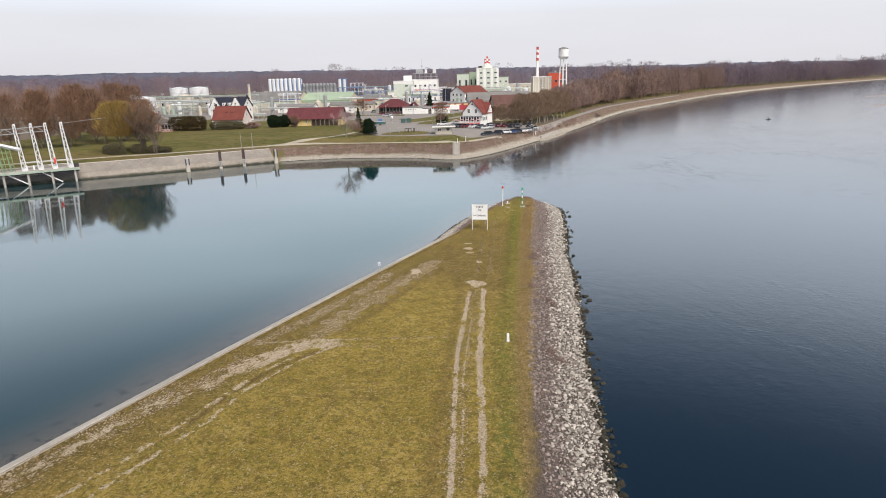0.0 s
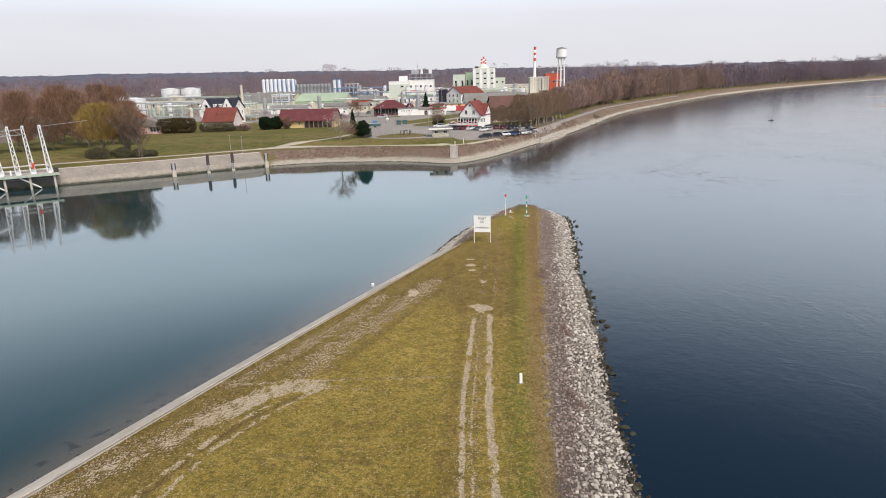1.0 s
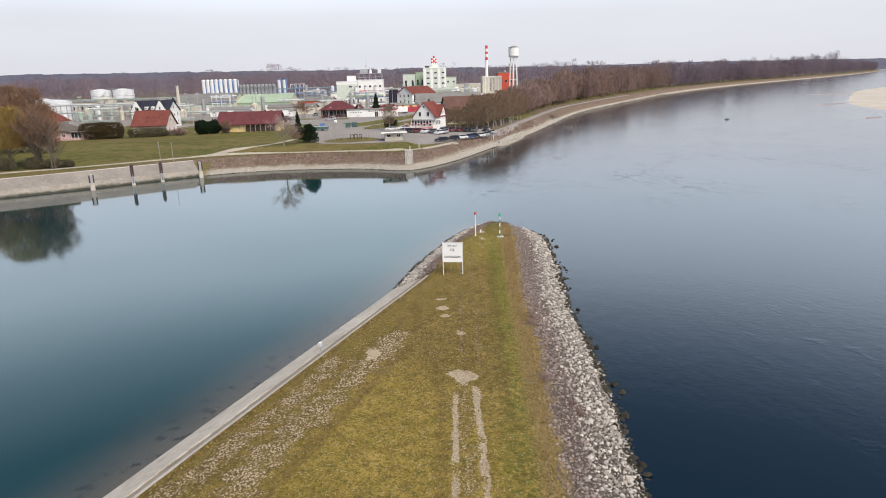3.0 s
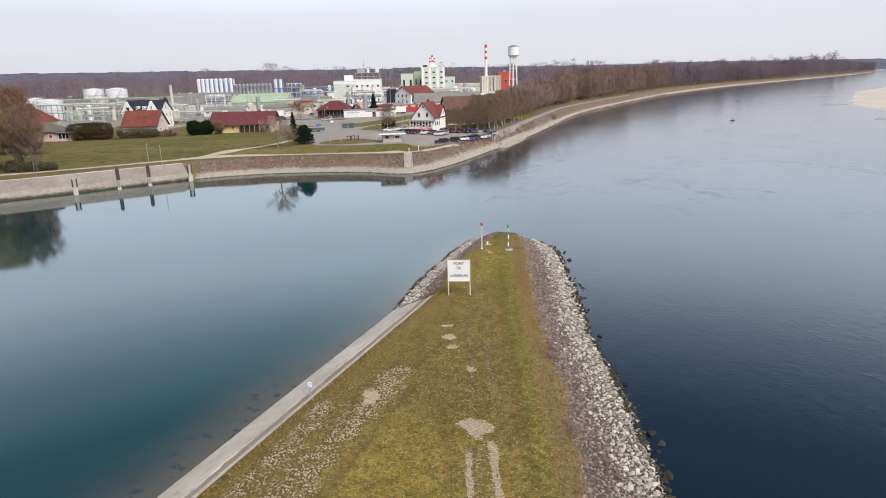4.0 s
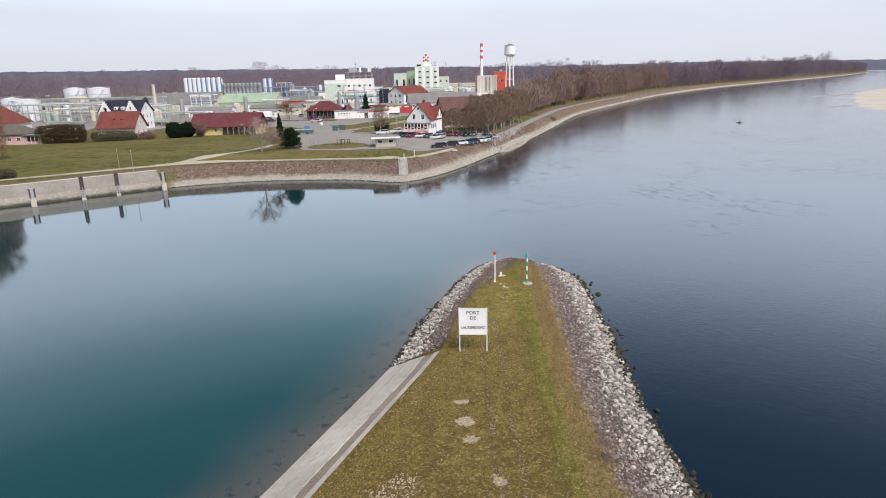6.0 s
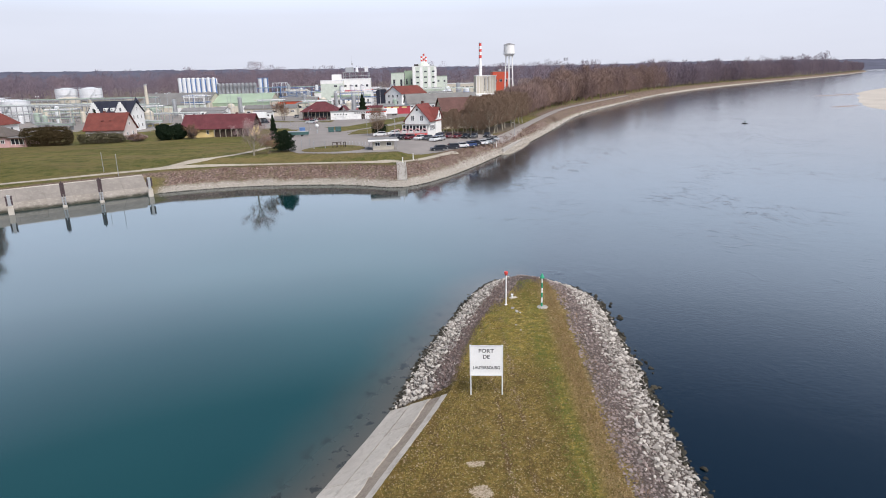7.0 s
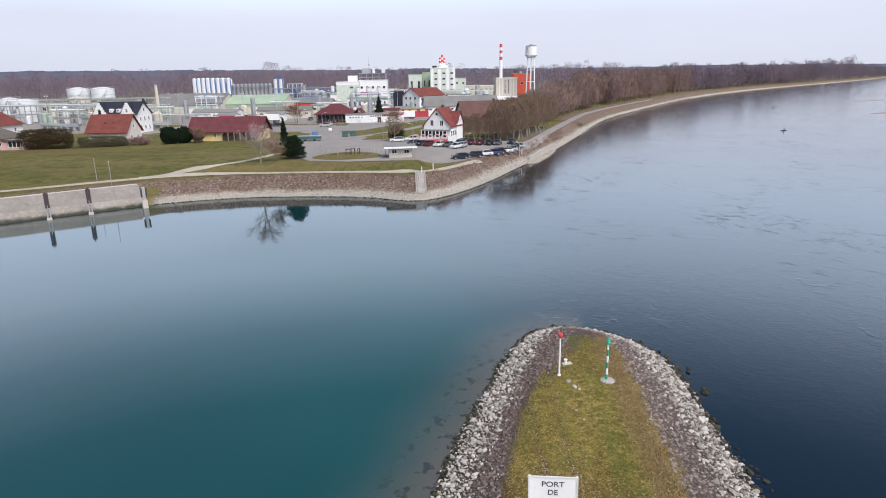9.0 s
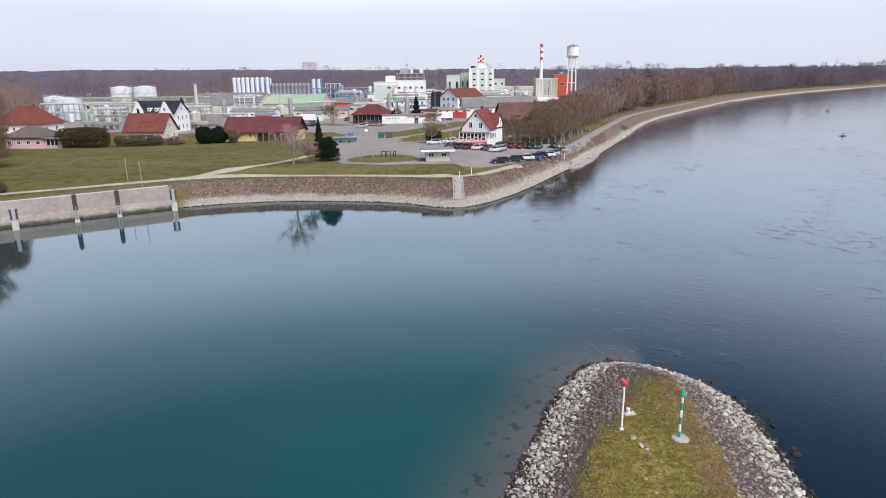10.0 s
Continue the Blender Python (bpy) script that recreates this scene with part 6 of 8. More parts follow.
pink = house("pink_bungalow", pose(-133.0, 165.0, L, 0, 0, -4), 12.0, 9.0, 3.1, 6.3, "pink_wall", "grey_tiles", "pink bungalow with a low grey-brown hipped roof", 0.6, "hip",
             windows=row(4, -4.6, 4.4, -4.54, 1.7, 1.3, 1.2, 0))
part("annex", cube((8.6, -1.0, 1.4), (5.2, 6.5, 2.8)), "pink_wall", pink)
part("annex_roof", cube((8.6, -1.2, 2.95), (6.0, 7.6, 0.22), 0, 0.03), "grey_roof", pink)
part("terrace_glazing", cube((8.8, -4.29, 1.7), (4.2, 0.1, 1.5)), "glass", pink)
for i in range(4):
    part("glazing_bar", cube((6.9 + i * 1.25, -4.38, 1.55), (0.12, 0.1, 1.9)), "white_paint", pink)

hipred = house("big_red_roof_house", pose(-172.0, 219.0, L, 0, 0, -6), 19.0, 12.0, 3.6, 10.2, "white_wall", "orange_tiles", "white house under a broad orange-red hipped roof", 0.8, "hip",
               windows=row(6, -8, 8, -6.04, 1.9, 1.2, 1.4, 0) + [(9.54, -3, 1.9, 1.1, 1.4, 90), (9.54, 2, 1.9, 1.1, 1.4, 90)], chimney=(2, 1, 9.6))


# white villa with stepped gables
villa = house("stepped_gable_villa", pose(-122.0, 222.0, L, 0, 0, -4), 16.5, 11.0, 7.0, 11.2, "white_wall", "slate", "white villa with stepped gables and a dark blue slate roof", 0.5, "gable",
              windows=row(5, -6.6, 6.6, -5.54, 2.0, 1.1, 1.7, 0) + row(5, -6.6, 6.6, -5.54, 5.2, 1.1, 1.7, 0) + [(8.29, y_, z_, 1.0, 1.6, 90) for y_ in (-3, 0, 3) for z_ in (2.0, 5.2)] + [(8.29, 0, 8.4, 1.0, 1.4, 90)], category="villa")
for x_ in (-5.6, 5.0):
    bm = bmesh.new()
    for i in range(6):
        w_ = 5.4 - i * 0.9
        box(bm, (x_, -5.75, 6.6 + i * 0.82), (w_, 0.5, 0.9 if i else 1.2))
    part("stepped_gable", bm, "white_wall", villa)
    part("cross_roof", gable_roof(5.0, 4.2, 7.0, 10.6, 0.0), "slate", villa).matrix_basis = pose(x_, -3.0, 0, 0, 0, 90)
    window(villa, x_, -6.04, 8.3, 0.9, 1.5, 0)
for x_ in (-1.6, 1.2):
    ob_ = part("dormer", cube((x_, -4.1, 8.3), (1.3, 2.0, 1.3), 0, 0.05), "white_wall", villa)
    window(villa, x_, -5.14, 8.35, 0.8, 0.8, 0)
part("turret_roof", ring(bmesh.new(), 1.6, 0.1, 10.2, 12.6, 4), "slate", villa).matrix_basis = pose(7.0, 3.2, 0)

# riverside restaurant
rest = thing("restaurant", pose(-1.2, 162.8, L, 0, 0, 66), "white gabled restaurant with a red tiled roof and glazed ground floor", "restaurant")
W_, D_, E_, R_ = 8.6, 8.2, 4.9, 9.5
part("wall", gable_wall(W_, D_, E_, R_), "white_wall", rest)
part("roof", gable_roof(W_, D_, E_, R_, 0.45), "red_tiles", rest)
for y_ in (-1.5, 1.5):
    window(rest, -W_ / 2 - 0.04, y_, 5.6, 1.1, 1.7, -90)
part("vent", ring(bmesh.new(), 0.34, 0.34, -0.05, 0.05, 14), "dark_steel", rest).matrix_basis = pose(-W_ / 2 - 0.03, 0, 8.1, 0, 90, 0)
part("veranda_floor", cube((-W_ / 2 - 1.2, 0, 0.9), (2.4, D_ + 0.6, 1.8)), "white_wall", rest)
part("veranda_roof", cube((-W_ / 2 - 1.1, 0, 3.72), (2.6, D_ + 0.5, 0.18), 0, 0.03), "grey_roof", rest)
for i in range(8):
    y_ = -D_ / 2 + 0.2 + i * (D_ - 0.4) / 7
    part("veranda_post", cube((-W_ / 2 - 2.3, y_, 2.7), (0.2, 0.2, 1.85)), "white_paint", rest)
for i in range(7):
    y_ = -D_ / 2 + 0.2 + (i + 0.5) * (D_ - 0.4) / 7
    part("veranda_pane", cube((-W_ / 2 - 2.27, y_, 2.7), (0.06, (D_ - 0.4) / 7 - 0.26, 1.6)), "glass", rest)
for i in range(3):
    x_ = -W_ / 2 + 0.8 + i * 1.6
    window(rest, x_, -D_ / 2 - 0.05, 2.7, 1.25, 1.6, 0)
part("side_gable", gable_wall(3.0, 4.6, 5.6, 8.4), "white_wall", rest).matrix_basis = pose(2.3, -D_ / 2 + 1.2, 0, 0, 0, 90)
part("side_gable_roof", gable_roof(3.2, 4.6, 5.6, 8.4, 0.4), "red_tiles", rest).matrix_basis = pose(2.3, -D_ / 2 + 1.3, 0, 0, 0, 90)
for x_ in (1.5, 3.1):
    window(rest, x_, -D_ / 2 - 0.34, 6.0, 0.8, 1.5, 0)
part("chimney", cube((2.5, 1.0, 9.7), (0.7, 0.7, 1.5), 0, 0.03), "brown_tiles", rest)
door(rest, 3.4, -D_ / 2 - 0.06, 1.2, 2.3, 0)
# red and white arches of its terrace
for i in range(5):
    bm = bmesh.new()
    for j in range(9):
        a0, a1 = math.pi * j / 9, math.pi * (j + 1) / 9
        rod(bm, (-1.0 * math.cos(a0), 0, 1.2 + 1.0 * math.sin(a0)), (-1.0 * math.cos(a1), 0, 1.2 + 1.0 * math.sin(a1)), 0.13, n=6)
    rod(bm, (-1.0, 0, 0), (-1.0, 0, 1.2), 0.13, n=6)
    rod(bm, (1.0, 0, 0), (1.0, 0, 1.2), 0.13, n=6)
    ob = thing("terrace_arch", pose(-9.0 + i * 2.0, 155.4 - i * 0.2, L - 0.05, 0, 0, -4) @ Matrix.Diagonal((1, 1, 1.25, 1)), "round pinkish-white arch of the terrace screen", "arch", "arches before the restaurant")
    part("arch", bm, "pink_wall", ob)
    part("screen", cube((0, 0.1, 0.55), (1.8, 0.08, 1.1), 0, 0.01), "red_paint", ob)

longhouse = house("long_brown_roof_house", pose(13.0, 193, L, 0, 0, 14), 16.5, 11, 5.6, 10.2, "cream_wall", "brown_tiles", "long cream house under a brown tiled roof behind plane trees", 0.6,
                  windows=row(6, -7, 7, -5.54, 1.9, 1.1, 1.6, 0) + row(6, -7, 7, -5.54, 4.2, 1.1, 1.4, 0), chimney=(4, 1.0, 10.0))

kiosk = thing("kiosk", pose(-12.0, 126.6, L + 0.05, 0, 0, 6), "small cream kiosk under a flat overhanging grey roof", "kiosk")
part("wall", cube((0, 0, 1.15), (5.4, 4.2, 2.3), 0, 0.02), "cream_wall", kiosk)
part("roof", cube((0.0, 0.2, 2.5), (7.6, 7.0, 0.36), 0, 0.05), "grey_roof", kiosk)
part("fascia", cube((0.0, -3.34, 2.48), (7.7, 0.08, 0.42)), "white_wall", kiosk)
for x_ in (-1.5, 1.4):
    window(kiosk, x_, -2.14, 1.45, 1.3, 1.0, 0)
for x_, y_ in ((-3.4, 3.3), (3.4, 3.3), (3.4, -2.9)):
    part("post", rod(bmesh.new(), (x_, y_, 0), (x_, y_, 2.35), 0.06, n=8), "grey_metal", kiosk)

# pavilion and white sheds behind the road
pav = house("timber_pavilion", pose(-47.0, 262.5, L, 0, 0, -4), 15.5, 11, 3.5, 7.8, "dark_wood", "maroon_tiles", "dark timber pavilion with a dark red hipped roof", 1.0, "hip", category="pavilion")
for i in range(9):
    part("timber_post", cube((-7.2 + i * 1.8, -5.62, 1.75), (0.16, 0.16, 3.4)), "pale_trunk", pav)
# Dark glass panels stand in for the unlit openings between the posts.
for i in range(8):
    part("glazing", cube((-6.3 + i * 1.8, -5.54, 2.1), (1.5, 0.06, 1.3)), "glass", pav)
part("porch_roof", gable_roof(7.0, 5.0, 3.2, 5.6, 0.4), "maroon_tiles", pav).matrix_basis = pose(10.5, -1.0, 0, 0, 0, 90)
shed = house("white_shop", pose(-29.5, 258.0, L, 0, 0, 3), 25, 11, 3.4, 3.4, "white_wall", "grey_roof", "long low white shop with a flat grey roof", 0.3, "flat", windows=row(5, -10.5, -5.5, -5.54, 2.3, 0.8, 0.7, 0), category="shop")
bm = bmesh.new()
for i in range(11):
    box(bm, (-1.5 + i * 1.0, -5.56, 2.75), (0.7, 0.08, 0.42))
part("lettering_bars", bm, "black_letters", shed, "dark bars of lettering")
part("red_fascia", cube((7.8, -5.58, 3.1), (9.0, 0.1, 0.4)), "red_paint", shed)
door(shed, 2.0, -5.56, 1.6, 2.3, 0)
redshed = house("red_hall", pose(-13.0, 292, L, 0, 0, 3), 13, 10, 3.7, 3.7, "crimson_paint", "grey_roof", "low crimson flat-roofed hall", 0.2, "flat", category="hall")
bm = bmesh.new()
for x_, w_ in ((-4.2, 2.2), (-0.6, 3.0), (3.6, 2.4)):
    box(bm, (x_, -5.05, 3.2), (w_, 0.08, 0.7))
part("sign_bars", bm, "yellow_wall", redshed, "yellow bars of a sign")
greyhall = house("grey_roof_hall", pose(9.5, 298, L, 0, 0, 8), 36, 15, 5.0, 9.2, "white_wall", "fibre_roof", "long hall with a pale grey fibre cement roof", 0.6, windows=row(10, -16, 16, -7.54, 3.4, 1.6, 1.0, 0), category="hall")
orangeroof = house("white_orange_roof_house", pose(-9.5, 366, L, 0, 0, 52), 24, 13, 8.2, 12.4, "white_wall", "orange_tiles", "large white house with an orange tiled roof", 0.7, windows=[(-12.04, y_, z_, 1.4, 1.8, -90) for y_ in (-3.2, 0.4, 3.6) for z_ in (3.0, 6.8)] + row(7, -10, 10, -6.54, 6.4, 1.3, 1.6, 0))

# planting by the harbour
clump("clipped_conifer_hedge", pose(-116.5, 162.0, L, 0, 0, 6), "tall dark clipped conifer hedge on the meadow", "hedge", 22000, 7.9, 2.6, 3.1, 0.16, "hedge_leaves", 3, "box")
clump("low_hedge", pose(-103.2, 165.6, L, 0, 0, 12), "lower dark green hedge beside the house", "hedge", 8000, 6.2, 1.6, 1.7, 0.18, "bush_leaves", 4, "box")
clump("low_hedge", pose(-98.0, 167.5, L, 0, 0, 12), "lower dark green hedge beside the house", "hedge", 2600, 2.6, 1.5, 1.5, 0.2, "bush_leaves", 14)
clump("evergreen_bush", pose(-84.6, 171.0, L, 0, 0, 0), "dense dark evergreen bush on the meadow", "bush", 11000, 3.0, 2.4, 2.8, 0.2, "needles", 5)
clump("evergreen_bush", pose(-80.6, 172.5, L, 0, 0, 0), "dense dark evergreen bush on the meadow", "bush", 8000, 2.4, 2.2, 2.7, 0.2, "needles", 15)
clump("columnar_thuja", pose(-47.6, 162.0, L, 0, 0, 0), "slim dark columnar thuja", "tree", 5500, 1.8, 1.8, 3.8, 0.2, "needles", 6, "cone")
clump("columnar_thuja", pose(-28.0, 262.0, L, 0, 0, 0), "tall dark thuja beside the shop", "tree", 3500, 3.2, 3.2, 5.4, 0.3, "needles", 16, "cone")
clump("columnar_thuja", pose(-125.0, 211.0, L, 0, 0, 0), "tall dark thuja before the villa", "tree", 3000, 2.2, 2.2, 4.4, 0.25, "needles", 17, "cone")

clump("low_bush", pose(-93.6, 170.5, L, 0, 0, 8), "low pinkish-brown leafless bush beside a brick wall", "bush", 3200, 3.6, 1.5, 1.2, 0.16, "twigs_pink", 18)
clump("low_bush", pose(-77.2, 174.5, L, 0, 0, 8), "grey-brown leafless bush at the corner of the barn", "bush", 2600, 2.0, 1.6, 2.0, 0.16, "twigs_mauve", 19)

# pine by the path: a trunk with drooping tiers
pine = thing("pine", pose(-37.4, 127.5, L) @ Matrix.Diagonal((1.15, 1.15, 0.78, 1)), "dark bushy pine beside the path", "tree")
part("trunk", rod(bmesh.new(), (0, 0, -0.2), (0.15, 0, 6.6), 0.22, 0.04, 8), "trunk", pine)
pv, pf, cnt = [], [], 0
rp = np.random.default_rng(31)
for i in range(46):
    h_ = 0.9 + 5.9 * (i / 46) ** 0.95
    reach = np.interp(h_, [0.9, 2.2, 4.5, 6.9], [2.5, 3.1, 2.7, 1.0]) * rp.uniform(0.65, 1.12)
    a_ = i * 2.4 + rp.uniform(-0.4, 0.4)
    v, f = leaf_cloud(100 + i, 330, reach * 0.55, reach * 0.42, 0.42, 0.16)
    ca, sa = math.cos(a_), math.sin(a_)
    x_, y_ = v[:, 0] + reach * 0.5, v[:, 1]
    v = np.stack([x_ * ca - y_ * sa, x_ * sa + y_ * ca, v[:, 2] + h_ - 0.10 * x_], -1)
    pv.append(v)
    pf.append(f + cnt)
    cnt += len(v)
raw("foliage", np.concatenate(pv), np.concatenate(pf), "needles", pine)

birch = tree_meshes(bare_tree(41, 8.8, 8.5, 0.16, 11, 5, 44, 0.028, 0.9, 1, 0.35), "pale_trunk", "twigs_pink")
plant_tree("birch", pose(-43.6, 120.4, 4.85), birch, "", "", "pale bare pinkish birch on the bank")
small = tree_meshes(bare_tree(43, 4.6, 4.0, 0.12, 8, 4, 16, 0.05, 0.9, 2), "trunk", "twigs_brown")
plant_tree("small_tree", pose(-40.4, 123.5, 4.95), small, "", "", "small bare brown tree beside the pine")
plant_tree("small_tree", pose(-75.0, 171.0, L), small, "", "", "small bare grey-brown tree before the barn")
plant_tree("small_tree", pose(-92.0, 169.5, L - 0.5) @ Matrix.Diagonal((1.3, 1.3, 0.6, 1)), small, "", "", "low bare bush beside the red roof house")
plant_tree("small_tree", pose(-63.5, 258.0, L) @ Matrix.Diagonal((1.8, 1.8, 1.7, 1)), small, "", "", "bare brown tree beside the timber pavilion")

plane_kinds = [tree_meshes((bare_tree(60 + q, 10.5, 6.5, 0.3, 9, 4, 1, 0.05, 1.4)[0], upright_crown(60 + q, 2.8, 11.3, 6.8, 4600, 0.8, 0.034)), "pale_trunk", "twigs_plane") for q in range(4)]
rp = random.Random(9)
for i in range(34):
    rowi, j = i % 2, i // 2
    if j < 6:
        x_, y_, sc = 5.5 + 2.6 * j + 1.2 * rowi, 167.5 + 0.5 * j + 6.5 * rowi, 0.62
    else:
        t_ = (j - 6) / 10
        x_, y_, sc = 21.0 + 17.5 * t_ - 5.6 * rowi, 170.5 + 47 * t_ + 3.2 * rowi, 1.0
    sc *= rp.uniform(0.88, 1.12)
    plant_tree("plane_tree", pose(x_ + rp.uniform(-0.8, 0.8), y_ + rp.uniform(-0.8, 0.8), ground_z(x_, y_), 0, 0, rp.uniform(0, 360)) @ Matrix.Diagonal((sc, sc, sc, 1)), plane_kinds[i % 4], "", "", "bare ochre-brown plane tree with a pale trunk", "plane trees beside the car park")
plant_tree("plane_tree", pose(-15.5, 165, L) @ Matrix.Diagonal((0.75, 0.75, 0.75, 1)), plane_kinds[0], "", "", "bare tree beside the restaurant")
clump("evergreen_bush", pose(-15.0, 167, L, 0, 0, 0), "dark round bush beside the restaurant", "bush", 2600, 2.2, 1.8, 2.2, 0.2, "needles", 25)

# trees on the meadow by the wharf
willow = tree_meshes((bare_tree(71, 13.0, 8.5, 0.25, 12, 5, 1, 0.045, 0.9, 2, 0.2)[0], upright_crown(71, 4.4, 13.4, 10.5, 11000, 1.0, 0.035)), "trunk", "twigs_willow")
plant_tree("willow", pose(-102.6, 89.5, 4.3) @ Matrix.Diagonal((1.15, 1.15, 1.05, 1)), willow, "", "", "willow with yellow hanging twigs on the meadow")
group_kinds = [tree_meshes(bare_tree(80 + q, 17.5, 8.5, 0.18, 10, 5, 20, 0.03, 1.2, 3), "trunk", "twigs_brown") for q in range(3)]
dense_kinds = [tree_meshes((bare_tree(84 + q, 16.0, 8.0, 0.2, 9, 4, 1, 0.03, 1.2, 2)[0], upright_crown(84 + q, 3.5, 17.5, 9.5, 6500, 1.3, 0.04)), "trunk", "twigs_brown") for q in range(2)]
for i, (x_, y_, sc) in enumerate(((-96.4, 91.5, 1.0), (-92.6, 90.0, 0.85), (-98.6, 94.0, 0.95), (-122, 112, 0.85), (-127, 104, 0.9), (-134, 101, 1.0), (-128, 118, 1.0), (-141, 96, 0.95), (-118, 120, 0.95), (-110, 118, 0.8), (-146, 118, 1.0), (-138, 124, 1.0), (-124, 136, 1.05), (-134, 142, 1.1), (-146, 138, 1.1))):
    plant_tree("meadow_tree", pose(x_, y_, 4.2, 0, 0, i * 77) @ Matrix.Diagonal((sc, sc, sc, 1)), (group_kinds[i % 3] if i < 3 else dense_kinds[i % 2]), "", "", "bare many-stemmed brown tree on the meadow", "trees on the meadow")
for i, (x_, y_, s_) in enumerate(((-103.5, 88.0, 1.5), (-98, 90.5, 1.2), (-93.5, 91, 1.0), (-106, 90, 1.2), (-90.8, 92.5, 0.8))):
    v, f = leaf_cloud(200 + i, 4200, s_ * 2.2, s_ * 1.5, s_ * 1.3, 0.15, s_ * 0.8)
    v[:, 2] = np.maximum(v[:, 2], -0.1)
    ob = raw("scrub", v, f, "bush_leaves")
    ob.matrix_basis = pose(x_, y_, 4.15)
    tagged(ob, "dense brown scrub round the foot of the trees", "scrub", "scrub on the meadow")

# ---- the chemical works ----
def tank(x, y, r, h, label, mat="white_steel", rail=True, z=0.0):
    ob = thing("storage_tank", pose(x, y, L + z), label, "tank", "storage tanks")
    part("shell", ring(bmesh.new(), r, r, 0, h, 28), mat, ob, smooth=False)
    part("roof", ring(bmesh.new(), r + 0.05, r * 0.15, h, h + r * 0.16, 28), mat, ob)
    for i in range(3):
        part("hoop", ring(bmesh.new(), r + 0.07, r + 0.07, h * (0.25 + 0.25 * i), h * (0.25 + 0.25 * i) + 0.18, 28), "grey_metal", ob)
    if rail:
        bm = bmesh.new()
        n = 18
        for i in range(n):
            a, b = 2 * math.pi * i / n, 2 * math.pi * (i + 1) / n
            p, q = (r * math.cos(a), r * math.sin(a)), (r * math.cos(b), r * math.sin(b))
            rod(bm, (*p, h), (*p, h + 1.1), 0.05, n=4)
            rod(bm, (*p, h + 1.1), (*q, h + 1.1), 0.05, n=4)
        part("railing", bm, "grey_metal", ob)
    for i in range(int(h / 0.9)):
        a = -2.4 + i * 0.11
        bm = bmesh.new()
        box(bm, ((r + 0.3) * math.cos(a), (r + 0.3) * math.sin(a), 0.5 + i * 0.9), (0.8, 0.8, 0.1), math.degrees(a))
        part("stair_step", bm, "grey_metal", ob)
    return ob


tank(-231.2, 395, 6.6, 15.2, "large white storage tank with a railed roof")
tank(-215.6, 395, 6.9, 15.2, "large white storage tank with a railed roof")
tank(-210.6, 305, 6.6, 10.4, "broad white storage tank beside pipe racks")
tank(-226.0, 318, 5.2, 11.2, "broad white storage tank beside pipe racks")
tank(-196.0, 330, 5.5, 10.8, "cream storage tank behind the pipe racks", "cream_wall")
tank(-184.5, 336, 4.6, 9.6, "cream storage tank behind the pipe racks", "cream_wall")


def rack(x, y, rz, length, height, depth, mat, label, pipes=6, levels=2):
    ob = thing("pipe_rack", pose(x, y, L, 0, 0, rz), label, "pipe rack", "pipe racks of the works")
    n = max(2, int(length / 6))
    for i in range(n + 1):
        u = -length / 2 + length * i / n
        for s in (-depth / 2, depth / 2):
            part("column", cube((u, s, height / 2), (0.3, 0.3, height)), mat, ob)
        for l_ in range(levels):
            part("beam", cube((u, 0, height * (l_ + 1) / levels - 0.15), (0.25, depth, 0.3)), mat, ob)
    for l_ in range(levels):
        for s in (-depth / 2, depth / 2):
            part("girder", cube((0, s, height * (l_ + 1) / levels - 0.2), (length, 0.2, 0.35)), mat, ob)
        for j in range(pipes):
            r = 0.08 + 0.06 * ((j * 7 + l_) % 3)
            part("pipe", rod(bmesh.new(), (-length / 2, -depth / 2 + depth * (j + 0.5) / pipes, height * (l_ + 1) / levels + r), (length / 2, -depth / 2 + depth * (j + 0.5) / pipes, height * (l_ + 1) / levels + r), r, n=6),
                 ("grey_metal", "white_steel", "green_paint")[(j + l_) % 3], ob)
    return ob


rack(-184, 292, -4, 66, 8.5, 4, "grey_metal", "pale green pipe rack carrying many pipes", 5, 2)
rack(-178, 316, -4, 74, 10.5, 5, "grey_metal", "tall steel pipe rack carrying many pipes", 6, 3)
rack(-128, 268, -3, 46, 4.0, 3, "grey_metal", "low steel pipe rack beside the yard", 4, 1)
rack(-104, 498, 0, 56, 12, 6, "blue_steel", "blue steel pipe rack carrying many pipes", 6, 3)
rack(28, 452, 2, 58, 9, 6, "pale_green", "pale green pipe rack among the plants", 6, 2)
rack(-140, 405, 2, 80, 8, 5, "grey_metal", "steel pipe rack behind the warehouse", 6, 2)


def block(name, x, y, rz, w, d, h, wall, roof, label, windows=(), bands=(), category="building", parapet=0.5):
    ob = thing(name, pose(x, y, L, 0, 0, rz), label, category)
    part("wall", cube((0, 0, h / 2), (w, d, h)), wall, ob)
    part("roof", cube((0, 0, h + parapet / 2), (w + 0.4, d + 0.4, parapet), 0, 0.05), roof, ob)
    for z0, z1, mt in bands:
        part("band", cube((0, -d / 2 - 0.02, (z0 + z1) / 2), (w + 0.05, 0.12, z1 - z0)), mt, ob)
    for x_, y_, z_, ww, hh, face in windows:
        window(ob, x_, y_, z_, ww, hh, face, "grey_metal")
    return ob


